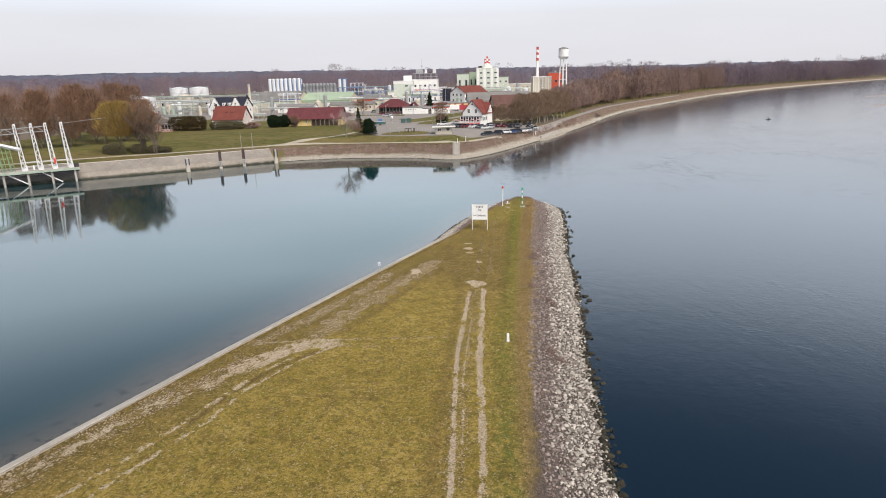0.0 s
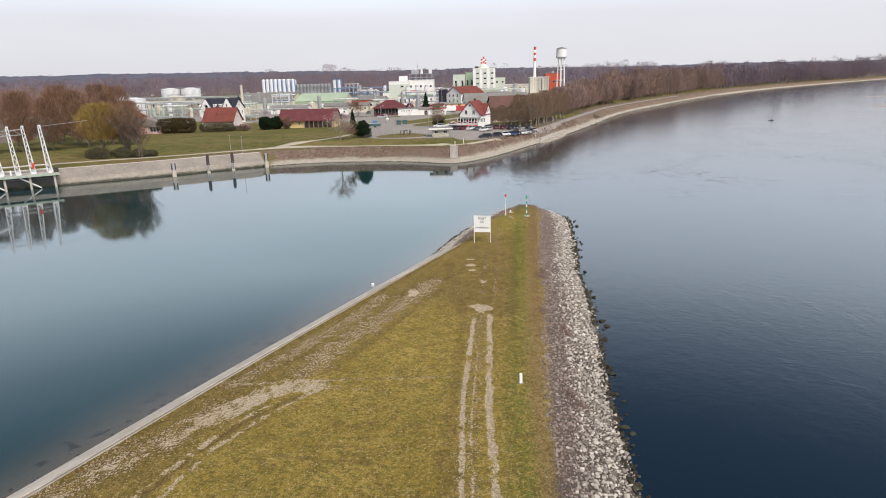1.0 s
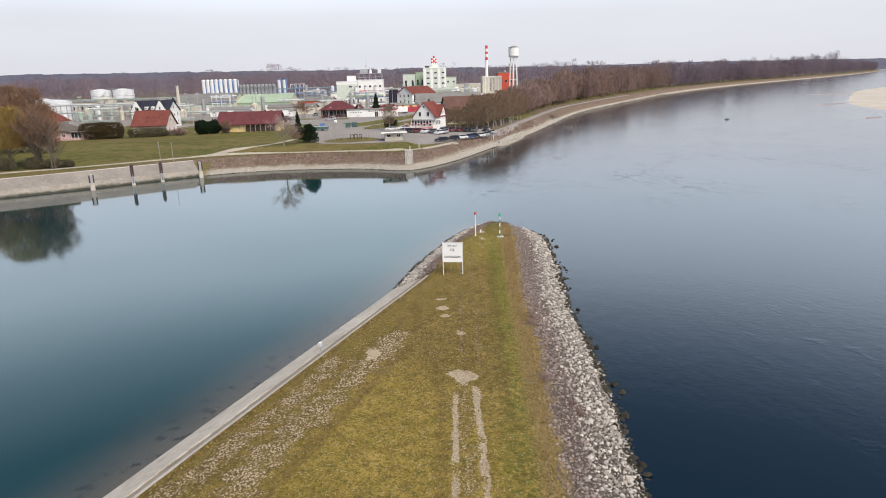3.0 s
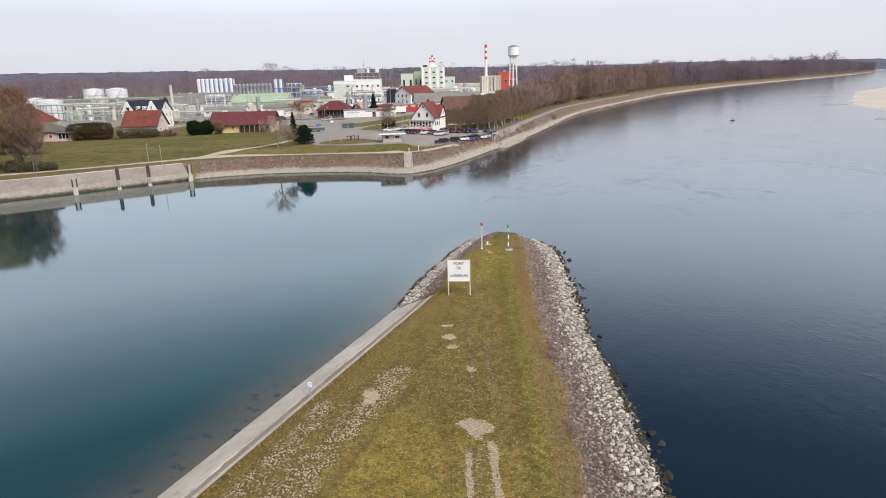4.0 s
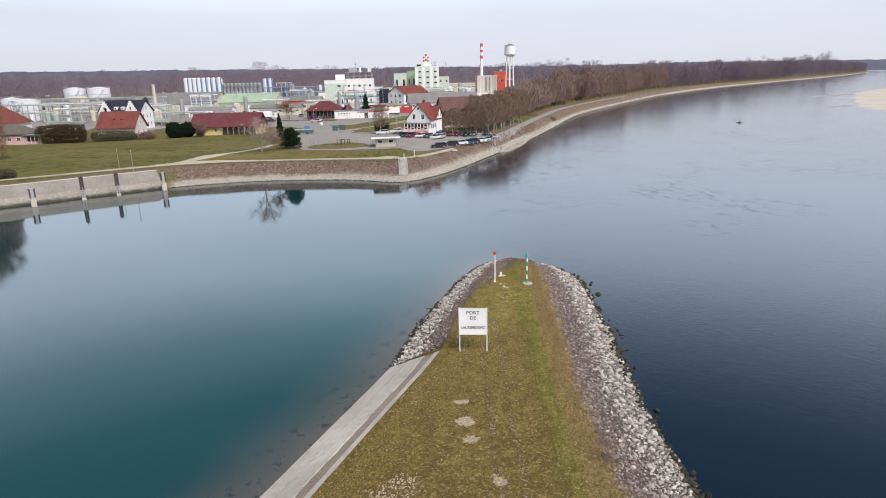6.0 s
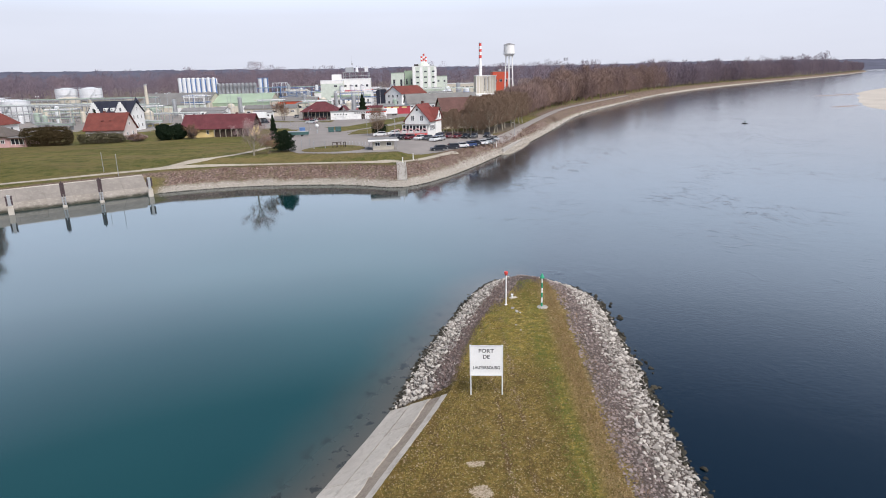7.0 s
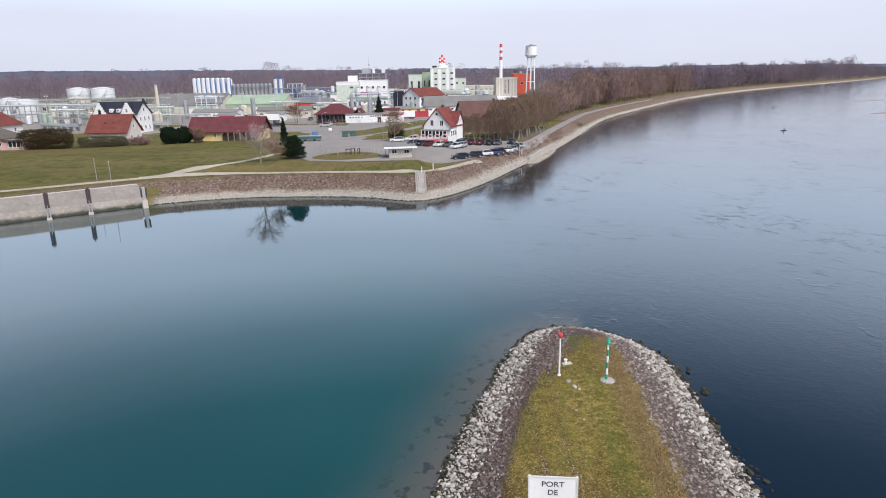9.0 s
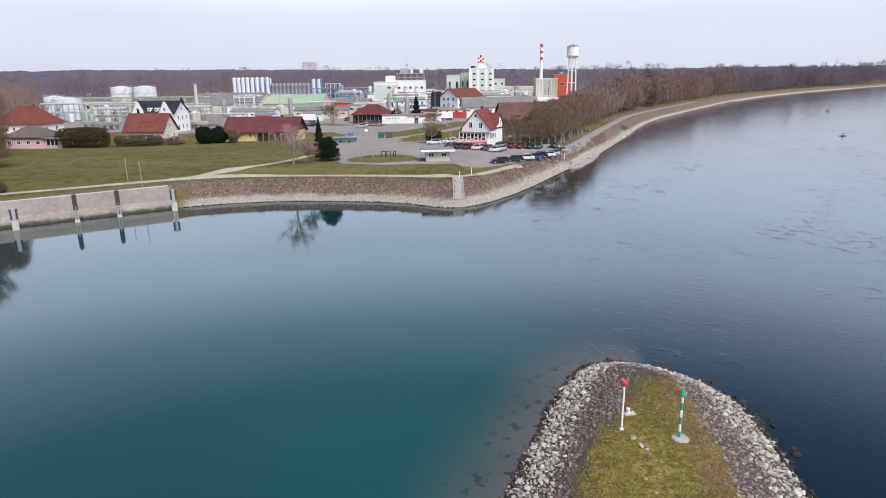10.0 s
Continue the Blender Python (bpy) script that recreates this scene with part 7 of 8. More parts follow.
def warehouse(name, x, y, rz, w, d, eave, ridge, wall, roof, label, doors, edge_mat):
    ob = house(name, pose(x, y, L, 0, 0, rz), w, d, eave, ridge, wall, roof, label, 0.4, category="warehouse")
    part("eave_band", cube((0, -d / 2 - 0.08, eave - 0.9), (w + 0.1, 0.14, 1.5)), edge_mat, ob)
    for i in range(doors):
        u = -w / 2 + w * (i + 0.5) / doors
        part("bay_door", cube((u, -d / 2 - 0.05, 1.9), (w / doors * 0.62, 0.12, 3.8), 0, 0.02), ("cream_wall", "white_wall")[i % 2], ob)
        part("pilaster", cube((u + w / doors * 0.5, -d / 2 - 0.1, (eave - 1.7) / 2), (0.4, 0.2, eave - 1.7)), edge_mat, ob)
    for i in range(5):
        part("roof_vent", cube((-w * 0.4 + i * w * 0.2, 0.3, ridge + 0.5), (1.2, 1.2, 0.7), 0, 0.05), "grey_metal", ob)
    return ob


warehouse("grey_warehouse", -141.5, 352, -2, 39, 34, 5.6, 11.6, "cream_wall", "fibre_roof", "long warehouse with a grey weathered sheet roof", 6, "pale_green")
warehouse("green_warehouse", -106.5, 358, -2, 36, 28, 5.6, 10.2, "cream_wall", "mint_roof", "long warehouse with a pale green metal roof", 6, "mint_roof")
house("loading_shed", pose(-78, 300, L, 0, 0, 4), 26, 12, 4.0, 5.4, "cream_wall", "fibre_roof", "low grey shed beside the yard", 0.4, category="shed", windows=row(6, -11, 11, -6.04, 2.4, 1.8, 1.0, 0))
house("brick_shed", pose(-80, 372, L, 0, 0, 2), 30, 14, 5.0, 7.0, "orange_wall", "fibre_roof", "low reddish shed with a grey roof", 0.4, category="shed", windows=row(6, -12, 12, -7.04, 2.6, 2.0, 1.2, 0))
house("white_roof_shed", pose(-112, 300, L, 0, 0, -2), 22, 10, 3.6, 4.8, "white_wall", "grey_roof", "low white shed behind the barn", 0.3, category="shed", windows=row(5, -9, 9, -5.04, 2.2, 1.4, 1.0, 0))
stack_ = thing("brick_chimney", pose(-141.3, 300, L), "slender ochre brick chimney", "chimney")
part("shaft", ring(bmesh.new(), 1.0, 0.7, 0, 16.8, 14), "cream_wall", stack_)
part("rim", ring(bmesh.new(), 0.85, 0.85, 16.8, 17.3, 14), "grey_metal", stack_)

# silos
for i in range(8):
    ob = thing("striped_silo", pose(-199.6 + i * 3.95, 514 - 2.5 * math.sin(math.pi * i / 7), L), "tall white silo with a blue service strip", "silo", "row of white and blue silos")
    part("shell", ring(bmesh.new(), 1.75, 1.75, 0, 20.6, 20), "white_steel", ob)
    part("cap", ring(bmesh.new(), 1.8, 0.5, 20.6, 21.4, 20), "white_steel", ob)
    part("strip", cube((1.95, -0.9, 10.3), (0.9, 0.5, 20.4), 0, 0.05), "blue_steel", ob, "blue service strip")
for i in range(8):
    ob = thing("striped_silo", pose(-199.6 + i * 3.95, 518.5, L), "tall white silo with a blue service strip", "silo", "row of white and blue silos")
    part("shell", ring(bmesh.new(), 1.75, 1.75, 0, 20.0, 16), "white_steel", ob)
    part("cap", ring(bmesh.new(), 1.8, 0.5, 20.0, 20.8, 16), "white_steel", ob)
for i in range(10):
    ob = thing("grey_silo", pose(-168.5 + i * 3.3, 516, L), "grey steel silo in a long row", "silo", "row of grey silos")
    part("shell", ring(bmesh.new(), 1.5, 1.5, 0, 15.6, 16), "grey_metal", ob)
    part("cap", ring(bmesh.new(), 1.55, 0.3, 15.6, 16.5, 16), "grey_metal", ob)
walk_ = thing("silo_walkway", pose(-153.5, 513.6, L), "steel walkway along the grey silos", "walkway")
part("deck", cube((0, 0, 14.2), (33, 1.2, 0.25)), "grey_metal", walk_)
for i in range(12):
    part("support", cube((-16 + i * 2.9, 0, 7.05), (0.2, 0.2, 14.1)), "grey_metal", walk_)
for i in range(2):
    ob = thing("blue_silo", pose(-129.7 + i * 4.2, 500, L), "pair of white and blue steel towers", "silo", "pair of tower silos")
    part("shell", ring(bmesh.new(), 1.9, 1.9, 0, 19.4, 18), "white_steel", ob)
    part("strip", cube((1.6, -1.3, 9.7), (1.0, 0.5, 19.4)), "blue_steel", ob)
    part("top", cube((0, 0, 19.7), (4.0, 3.6, 0.5), 0, 0.05), "blue_steel", ob)
frame_ = thing("open_steel_structure", pose(-114.4, 500, L), "open white steel structure with blue floors", "steel structure")
for x_ in (-5.5, -1.8, 1.8, 5.5):
    for y_ in (-3, 3):
        part("column", cube((x_, y_, 7.8), (0.4, 0.4, 15.6)), "white_steel", frame_)
for z_ in (4.5, 8.5, 12.5, 15.6):
    part("floor", cube((0, 0, z_), (11.6, 6.6, 0.4)), "blue_steel" if z_ < 13 else "white_steel", frame_)
for x_, z_ in ((-3.5, 4.7), (0, 8.7), (3.5, 4.7), (3.4, 8.7)):
    part("vessel", ring(bmesh.new(), 1.2, 1.2, z_, z_ + 3.4, 14), "grey_metal", frame_)
for i, (x_, y_, r_v, h_v) in enumerate(((-99, 476, 1.6, 9), (-94, 480, 1.4, 11), (-88, 474, 2.0, 8), (-82, 482, 1.2, 13), (-76, 476, 1.6, 9), (-71, 482, 1.8, 10), (-104, 482, 1.1, 14), (22, 470, 2.2, 9), (30, 474, 1.6, 12), (-30, 470, 2.0, 9), (-22, 476, 1.5, 12), (36, 466, 2.4, 8), (44, 472, 1.7, 10), (18, 440, 2.1, 7), (28, 436, 1.8, 8))):
    ob = thing("process_column", pose(x_, y_, L), "steel process column with pipes and a ladder", "process column", "columns of the works")
    part("shell", ring(ring(bmesh.new(), r_v, r_v, 0, h_v, 16), r_v, r_v * 0.3, h_v, h_v + r_v * 0.5, 16), ("grey_metal", "white_steel")[i % 2], ob)
    part("pipe", rod(bmesh.new(), (r_v + 0.3, 0, 0), (r_v + 0.3, 0, h_v + 1.5), 0.15, n=6), "grey_metal", ob)
    part("platform", ring(bmesh.new(), r_v + 0.9, r_v + 0.9, h_v * 0.7, h_v * 0.7 + 0.2, 14), ("green_steel", "blue_steel")[i % 2], ob)

# the tall processing plant with its mast
plant = block("processing_plant", -60.4, 415, 1, 15, 16, 16.4, "pale_green", "white_steel", "pale green and white processing plant with roof plant", [(x_, -8.04, z_, 2.2, 1.2, 0) for x_ in (2.5,) for z_ in (5, 9, 13)], ((14.6, 16.3, "white_wall"),), "plant")
part("penthouse", cube((3, -1, 18.6), (6, 8, 4), 0, 0.05), "white_wall", plant)
plant2 = block("processing_tower", -44.5, 424, 1, 19, 18, 17.2, "white_wall", "white_steel", "white processing tower with a steel frame on its roof", row(5, -7.5, 7.5, -9.04, 12.8, 1.6, 1.6, 0) + row(5, -7.5, 7.5, -9.04, 8.4, 1.6, 1.6, 0), (), "plant")
for x_ in (-8.5, -4.2, 0, 4.2, 8.5):
    for y_ in (-7, 7):
        part("frame_post", cube((x_, y_, 19.6), (0.35, 0.35, 4.6)), "grey_metal", plant2)
part("frame_floor", cube((0, 0, 19.4), (18, 15, 0.35)), "grey_metal", plant2)
part("frame_roof", cube((-1, 0, 22.0), (17, 15, 0.35)), "grey_metal", plant2)
part("roof_cabin", cube((-4.5, -2, 23.6), (5.5, 6, 3.2), 0, 0.05), "grey_metal", plant2)
part("roof_cabin", cube((7.2, -3, 23.8), (2.4, 4, 3.4), 0, 0.05), "white_steel", plant2)
part("hood", ring(bmesh.new(), 1.2, 0.7, 22.1, 25.2, 14), "white_steel", plant2).matrix_basis = pose(0.6, -5, 0)
part("mast", rod(bmesh.new(), (-2.8, 0, 24), (-2.8, 0, 32.5), 0.18, 0.06, 6), "grey_metal", plant2)
part("mast_top", cube((-2.8, 0, 27.5), (1.2, 0.3, 0.8)), "grey_metal", plant2)
for i in range(7):
    ob = thing("plant_silo", pose(-57 + i * 3.5, 405, L), "white steel silo before the processing tower", "silo", "silos before the plant")
    part("shell", ring(bmesh.new(), 1.5, 1.5, 0, 9.5 + 3.2 * (i % 2), 16), "white_steel", ob)
    part("cap", ring(bmesh.new(), 1.55, 0.3, 9.5 + 3.2 * (i % 2), 10.3 + 3.2 * (i % 2), 16), "grey_metal", ob)
annex = block("plant_annex", -45.0, 384, 2, 25, 12, 7.0, "white_wall", "mint_roof", "white annex with a green roof edge and tall doors", row(8, -10.8, 10.8, -6.04, 3.4, 1.0, 3.2, 0), ((6.2, 7.0, "mint_roof"),), "annex")
block("red_roof_annex", -41, 396, 2, 18, 8, 9.6, "white_wall", "red_paint", "white annex with a red roof edge", (), (), "annex", 0.7)
block("dark_tower", -25.6, 384, 2, 6.5, 8, 10.5, "slate", "grey_roof", "dark blue-grey clad tower", (), (), "tower")

# green and white tower block with its little stacks
tower = block("green_white_tower", 3.9, 506, 1, 19.2, 16, 25.6, "pale_green", "white_wall", "tall pale green and white tower block with rows of windows", [(x_, -8.06, z_, 2.3, 1.3, 0) for x_ in (-5.4, 1.0, 7.4) for z_ in (8.6, 13.0, 17.4, 21.8)], (), "tower block")
for x_ in (-8.2, -2.2, 4.2, 9.2):
    part("white_strip", cube((x_ - 0.1, -8.01, 12.8), (2.2, 0.06, 25.4)), "white_wall", tower)
part("dome", ring(ring(bmesh.new(), 5.6, 4.4, 26.0, 27.6, 20), 4.4, 1.0, 27.6, 29.4, 20), "pale_green", tower)
for i, (x_, h_) in enumerate(((-1.6, 34.0), (0.2, 36.0), (1.9, 33.6))):
    for j in range(4):
        z0 = 28.6 + (h_ - 28.6) * j / 4
        part("stack_band", ring(bmesh.new(), 0.75, 0.75, z0, 28.6 + (h_ - 28.6) * (j + 1) / 4, 12), ("white_paint", "red_paint")[j % 2], tower).matrix_basis = pose(x_, 0, 0)
part("roof_cabin", cube((-6.2, -4, 26.9), (3.4, 3.4, 1.7)), "dark_steel", tower)
part("roof_cabin", cube((6.8, -4, 26.6), (3.6, 3.0, 1.2)), "grey_metal", tower)
g1 = block("green_hall", -18.5, 524, 1, 11, 12, 21.0, "pale_green", "mint_roof", "pale green process hall beside the tower", row(2, -3, 3, -6.04, 13, 1.8, 6, 0), (), "hall")
g2 = block("green_hall", -8.8, 526, 1, 7.5, 12, 22.5, "mint_roof", "mint_roof", "green process hall beside the tower", row(2, -2, 2, -6.04, 14, 1.4, 5, 0), (), "hall")
block("green_hall", 18.2, 508, 1, 9.5, 12, 17.6, "pale_green", "mint_roof", "low pale green hall beside the tower", row(2, -2.5, 2.5, -6.04, 14, 1.6, 1.6, 0), (), "hall")
block("long_works_hall", 36, 540, 1, 34, 12, 11, "cream_wall", "white_steel", "long low pale hall of the works", row(8, -14, 14, -6.04, 8, 2.4, 1.2, 0), (), "hall")
for i, (x_, y_, w_, h_, mt) in enumerate(((-6, 430, 20, 6, "grey_roof"), (14, 418, 16, 7, "white_wall"), (30, 410, 12, 5.5, "pale_green"), (-14, 446, 14, 8, "white_wall"), (8, 460, 18, 9, "pale_green"), (-70, 448, 16, 8, "white_wall"), (-88, 440, 14, 6, "cream_wall"), (-64, 340, 16, 4.5, "cream_wall"), (-120, 440, 24, 6.5, "white_wall"), (-160, 440, 26, 7.5, "grey_roof"))):
    block("works_building", x_, y_, 2, w_, 12, h_, mt, ("white_steel", "grey_roof", "mint_roof")[i % 3], "low works building with a flat roof", row(4, -w_ * 0.36, w_ * 0.36, -6.04, h_ * 0.6, 1.6, 1.3, 0))

# boiler house, chimney, orange hall, water tower
boiler = block("boiler_house", 43.8, 402, 1, 13.6, 13, 17.2, "cream_wall", "white_wall", "cream boiler house with dark vertical louvres", (), (), "boiler house")
for x_ in (-0.9, 1.1):
    part("louvre", cube((x_, -6.55, 12.0), (0.8, 0.14, 9.0)), "dark_steel", boiler)
for i in range(8):
    part("rib", cube((-6.4 + i * 1.83, -6.56, 8.6), (0.25, 0.16, 17.0)), "white_wall", boiler)
part("low_wing", cube((-3, -9.5, 3.0), (20, 6, 6), 0, 0.05), "white_wall", boiler)
part("gate", cube((3.5, -12.56, 2.4), (4.2, 0.12, 4.4)), "dark_steel", boiler)
chim = thing("striped_chimney", pose(40.7, 401.5, L), "tall slender chimney with red and white bands", "chimney")
zs = [0, 22.2, 25.8, 28.8, 30.8, 32.9, 34.6, 36.6, 38.4]
for i in range(8):
    part("band", ring(bmesh.new(), 1.2 - 0.008 * zs[i], 1.2 - 0.008 * zs[i + 1], zs[i], zs[i + 1], 14), "red_paint" if i in (3, 5, 7) else "white_paint", chim)
part("rim", ring(bmesh.new(), 1.0, 1.0, 38.4, 38.7, 14), "grey_metal", chim)
orange = block("orange_hall", 55.0, 412, 1, 11, 12, 19.8, "orange_wall", "grey_roof", "orange-red clad hall beside the boiler house", row(3, -3.5, 3.5, -6.04, 14, 1.8, 1.8, 0), (), "hall")
part("roof_fan", ring(bmesh.new(), 0.9, 0.9, 20.2, 21.6, 12), "grey_metal", orange)
wt = thing("water_tower", pose(57.6, 384, L), "white round water tower on slender concrete legs", "water tower")
bm = ring(bmesh.new(), 2.6, 3.55, 29.2, 30.6, 24)
ring(bm, 3.55, 3.45, 30.6, 36.2, 24)
part("tank", bm, "white_wall", wt)
part("roof", ring(bmesh.new(), 3.7, 0.4, 36.2, 37.3, 24), "grey_roof", wt)
part("rim", ring(bmesh.new(), 3.75, 3.75, 30.4, 30.75, 24), "grey_metal", wt)
for i in range(6):
    a = 2 * math.pi * i / 6 + 0.3
    part("leg", rod(bmesh.new(), (3.3 * math.cos(a), 3.3 * math.sin(a), 0), (2.3 * math.cos(a), 2.3 * math.sin(a), 29.3), 0.34, 0.28, 8), "white_wall", wt)
for z_ in (7.5, 15, 22):
    bm = bmesh.new()
    for i in range(6):
        a, b = 2 * math.pi * i / 6 + 0.3, 2 * math.pi * (i + 1) / 6 + 0.3
        r_w = 3.3 - z_ / 29.3
        rod(bm, (r_w * math.cos(a), r_w * math.sin(a), z_), (r_w * math.cos(b), r_w * math.sin(b), z_), 0.2, n=6)
    part("tie_ring", bm, "white_wall", wt)
part("riser", rod(bmesh.new(), (0, 0, 0), (0, 0, 29.3), 0.5, n=10), "white_steel", wt)

house("beige_tank_house", pose(-206, 352, L, 0, 0, -3), 44, 14, 8.6, 9.6, "cream_wall", "fibre_roof", "long beige hall before the white tanks", 0.3, category="hall", windows=row(8, -19, 19, -7.04, 5.0, 2.0, 2.4, 0))
house("beige_tank_house", pose(-172, 330, L, 0, 0, -3), 18, 12, 9.6, 10.2, "cream_wall", "grey_roof", "tall beige hall among the pipe racks", 0.3, category="hall", windows=row(4, -7, 7, -6.04, 6.0, 1.8, 2.0, 0))
for i in range(9):
    ob = thing("process_vessel", pose(-196 + i * 6.2, 283 - 0.4 * i, L), "small steel vessel among the pipe racks", "vessel", "vessels by the racks")
    h_v = 3.5 + 1.4 * ((i * 5) % 4)
    part("shell", ring(ring(bmesh.new(), 1.1, 1.1, 0.3, h_v, 14), 1.1, 0.4, h_v, h_v + 0.5, 14), ("white_steel", "grey_metal", "cream_wall")[i % 3], ob)
    part("skirt", ring(bmesh.new(), 0.9, 0.9, 0, 0.3, 12), "grey_metal", ob)
for i in range(7):
    ob = thing("floodlight_mast", pose((-196, -160, -128, -92, -60, -24, 16)[i], (300, 286, 292, 276, 330, 340, 380)[i], L), "slim steel floodlight mast of the works", "mast", "floodlight masts")
    part("pole", rod(bmesh.new(), (0, 0, 0), (0, 0, 13), 0.14, 0.08, 8), "grey_metal", ob)
    part("crossbar", cube((0, 0, 12.8), (1.8, 0.15, 0.15)), "grey_metal", ob)
    for x_ in (-0.7, 0.7):
        part("lamp", cube((x_, -0.15, 12.6), (0.5, 0.3, 0.35), 0, 0.03), "white_steel", ob)

# ---- cars and street furniture ----
def car_kind(paint, estate):
    """A parked car: the body from a side profile, glasshouse, four wheels, lamps."""
    ob = thing("car", pose(0, 0, -50))
    hw = 0.86
    lower = [(-2.1, 0.32), (-2.12, 0.72), (-1.95, 0.93), (-0.9, 0.98), (1.5, 0.98), (2.05, 0.90), (2.12, 0.6), (2.1, 0.32)]
    bm = bmesh.new()
    sec = []
    for y, k in ((-hw, 0.94), (-hw + 0.06, 1.0), (hw - 0.06, 1.0), (hw, 0.94)):
        sec.append([bm.verts.new((x * (0.99 if k < 1 else 1), y, 0.32 + (z - 0.32) * k)) for x, z in lower])
    for a, b in zip(sec[:-1], sec[1:]):
        for i in range(len(lower)):
            j = (i + 1) % len(lower)
            bm.faces.new((a[i], a[j], b[j], b[i]))
    bm.faces.new(sec[0])
    bm.faces.new(sec[-1][::-1])
    bmesh.ops.recalc_face_normals(bm, faces=bm.faces[:])
    part("body", bm, paint, ob)
    back = 1.95 if estate else 1.55
    cab = [(-1.05, 0.97), (-0.35, 1.42), (1.1 if not estate else 1.55, 1.44), (back, 0.98)]
    bm = bmesh.new()
    a = [bm.verts.new((x, -0.80 + (0.14 if z > 1.2 else 0), z)) for x, z in cab]
    b = [bm.verts.new((x, 0.80 - (0.14 if z > 1.2 else 0), z)) for x, z in cab]
    for i in range(3):
        bm.faces.new((a[i], a[i + 1], b[i + 1], b[i]))
    bm.faces.new(a[::-1])
    bm.faces.new(b)
    bm.faces.new((a[0], b[0], b[3], a[3]))
    bmesh.ops.recalc_face_normals(bm, faces=bm.faces[:])
    part("glazing", bm, "glass", ob)
    rx0, rx1 = -0.42, (1.15 if not estate else 1.6)
    part("roof", cube(((rx0 + rx1) / 2, 0, 1.455), (rx1 - rx0, 1.34, 0.05), 0, 0.02), paint, ob)
    for s in (-0.74, 0.74):
        bm = rod(bmesh.new(), (-1.05, s * 1.06, 0.98), (-0.38, s * 0.92, 1.45), 0.035, n=5)
        rod(bm, (back, s * 1.06, 0.99), (rx1, s * 0.92, 1.45), 0.045, n=5)
        part("pillar", bm, paint, ob)
    for x in (-1.32, 1.28):
        for s in (-0.8, 0.8):
            w = part("wheel", rod(bmesh.new(), (x, s - 0.1, 0.31), (x, s + 0.1, 0.31), 0.31, n=14), "rubber", ob)
            part("rim", rod(bmesh.new(), (x, s - 0.115, 0.31), (x, s + 0.115, 0.31), 0.19, n=10), "grey_metal", w)
    for s in (-0.6, 0.6):
        part("headlight", cube((-2.08, s, 0.70), (0.1, 0.34, 0.14), 0, 0.02), "white_steel", ob)
        part("tail_light", cube((2.08, s * 1.12, 0.74), (0.1, 0.24, 0.2), 0, 0.02), "red_paint", ob)
    return ob


CARS = {}


def park(x, y, rz, paint, colour, estate=False):
    key = (paint, estate)
    m = pose(x, y, ground_z(x, y) + 0.055, 0, 0, rz)
    if key not in CARS:
        ob = CARS[key] = car_kind(paint, estate)
        ob.matrix_basis = m
    else:
        ob = copy_thing(CARS[key], m)
    tagged(ob, colour + (" estate car" if estate else " car") + " parked on the asphalt", "car", "parked cars")


rc = random.Random(4)
for i, (x_, y_, p_, c_, e_) in enumerate(((3.0, 128.0, "car_dark", "dark blue-black", True), (6.6, 131.4, "car_dark", "dark blue-black", True), (9.4, 134.4, "car_white", "white", False), (11.8, 137.4, "car_blue", "dark blue", True), (13.4, 140.6, "car_dark", "black", False),
                                          (15.6, 143.8, "car_white", "white", True), (17.3, 147.4, "car_silver", "silver", True), (18.9, 150.8, "car_grey", "dark grey", False), (20.4, 154.4, "car_silver", "silver", False))):
    park(x_ - 0.6, y_ + 0.9, 14 + rc.uniform(-4, 4), p_, c_, e_)
for i, (x_, y_, p_, c_) in enumerate(((-9.8, 153.0, "car_dark", "black"), (-7.6, 151.6, "car_dark", "dark blue-black"), (-5.2, 150.2, "car_red", "dark red"), (-2.4, 148.6, "car_white", "white"), (-0.0, 149.0, "car_grey", "dark grey"), (2.1, 147.3, "car_white", "white"), (3.8, 150.2, "car_silver", "silver"), (3.4, 155.6, "car_blue", "dark blue"))):
    park(x_, y_, 62 + rc.uniform(-6, 6), p_, c_, i % 3 == 0)
for i, (x_, y_, p_, c_) in enumerate(((4.2, 158.2, "car_grey", "dark grey"), (6.6, 157.2, "car_red", "dark red"), (9.2, 157.8, "car_red", "dark red"), (12.0, 158.6, "car_dark", "black"), (14.6, 159.8, "car_grey", "grey"), (19.0, 163.0, "car_dark", "black"))):
    park(x_, y_, 70 + rc.uniform(-6, 6), p_, c_, i % 2 == 0)
park(-14.8, 163.2, 5, "car_white", "white", True)
park(-10.6, 166.0, 15, "car_white", "white", False)
park(-47.5, 232, 4, "car_silver", "silver", True)
park(-68.0, 238, 4, "car_dark", "black", False)
park(-92.0, 232, 4, "car_dark", "black", True)
park(-96.5, 246, 4, "car_white", "white", False)
park(-80.0, 236, 94, "car_grey", "dark grey", True)


def lamp_post(x, y, h, rz=0, z=L):
    ob = thing("street_lamp", pose(x, y, z, 0, 0, rz), "slim grey street lamp with a short arm", "street lamp", "street lamps")
    part("pole", rod(bmesh.new(), (0, 0, -0.2), (0, 0, h), 0.08, 0.05, 8), "grey_metal", ob)
    part("arm", rod(bmesh.new(), (0, 0, h), (0.9, 0, h + 0.25), 0.04, 0.04, 6), "grey_metal", ob)
    part("head", cube((1.1, 0, h + 0.27), (0.6, 0.24, 0.12), 0, 0.03), "white_steel", ob)
    part("foot", ring(bmesh.new(), 0.16, 0.13, 0, 0.5, 8), "grey_metal", ob)


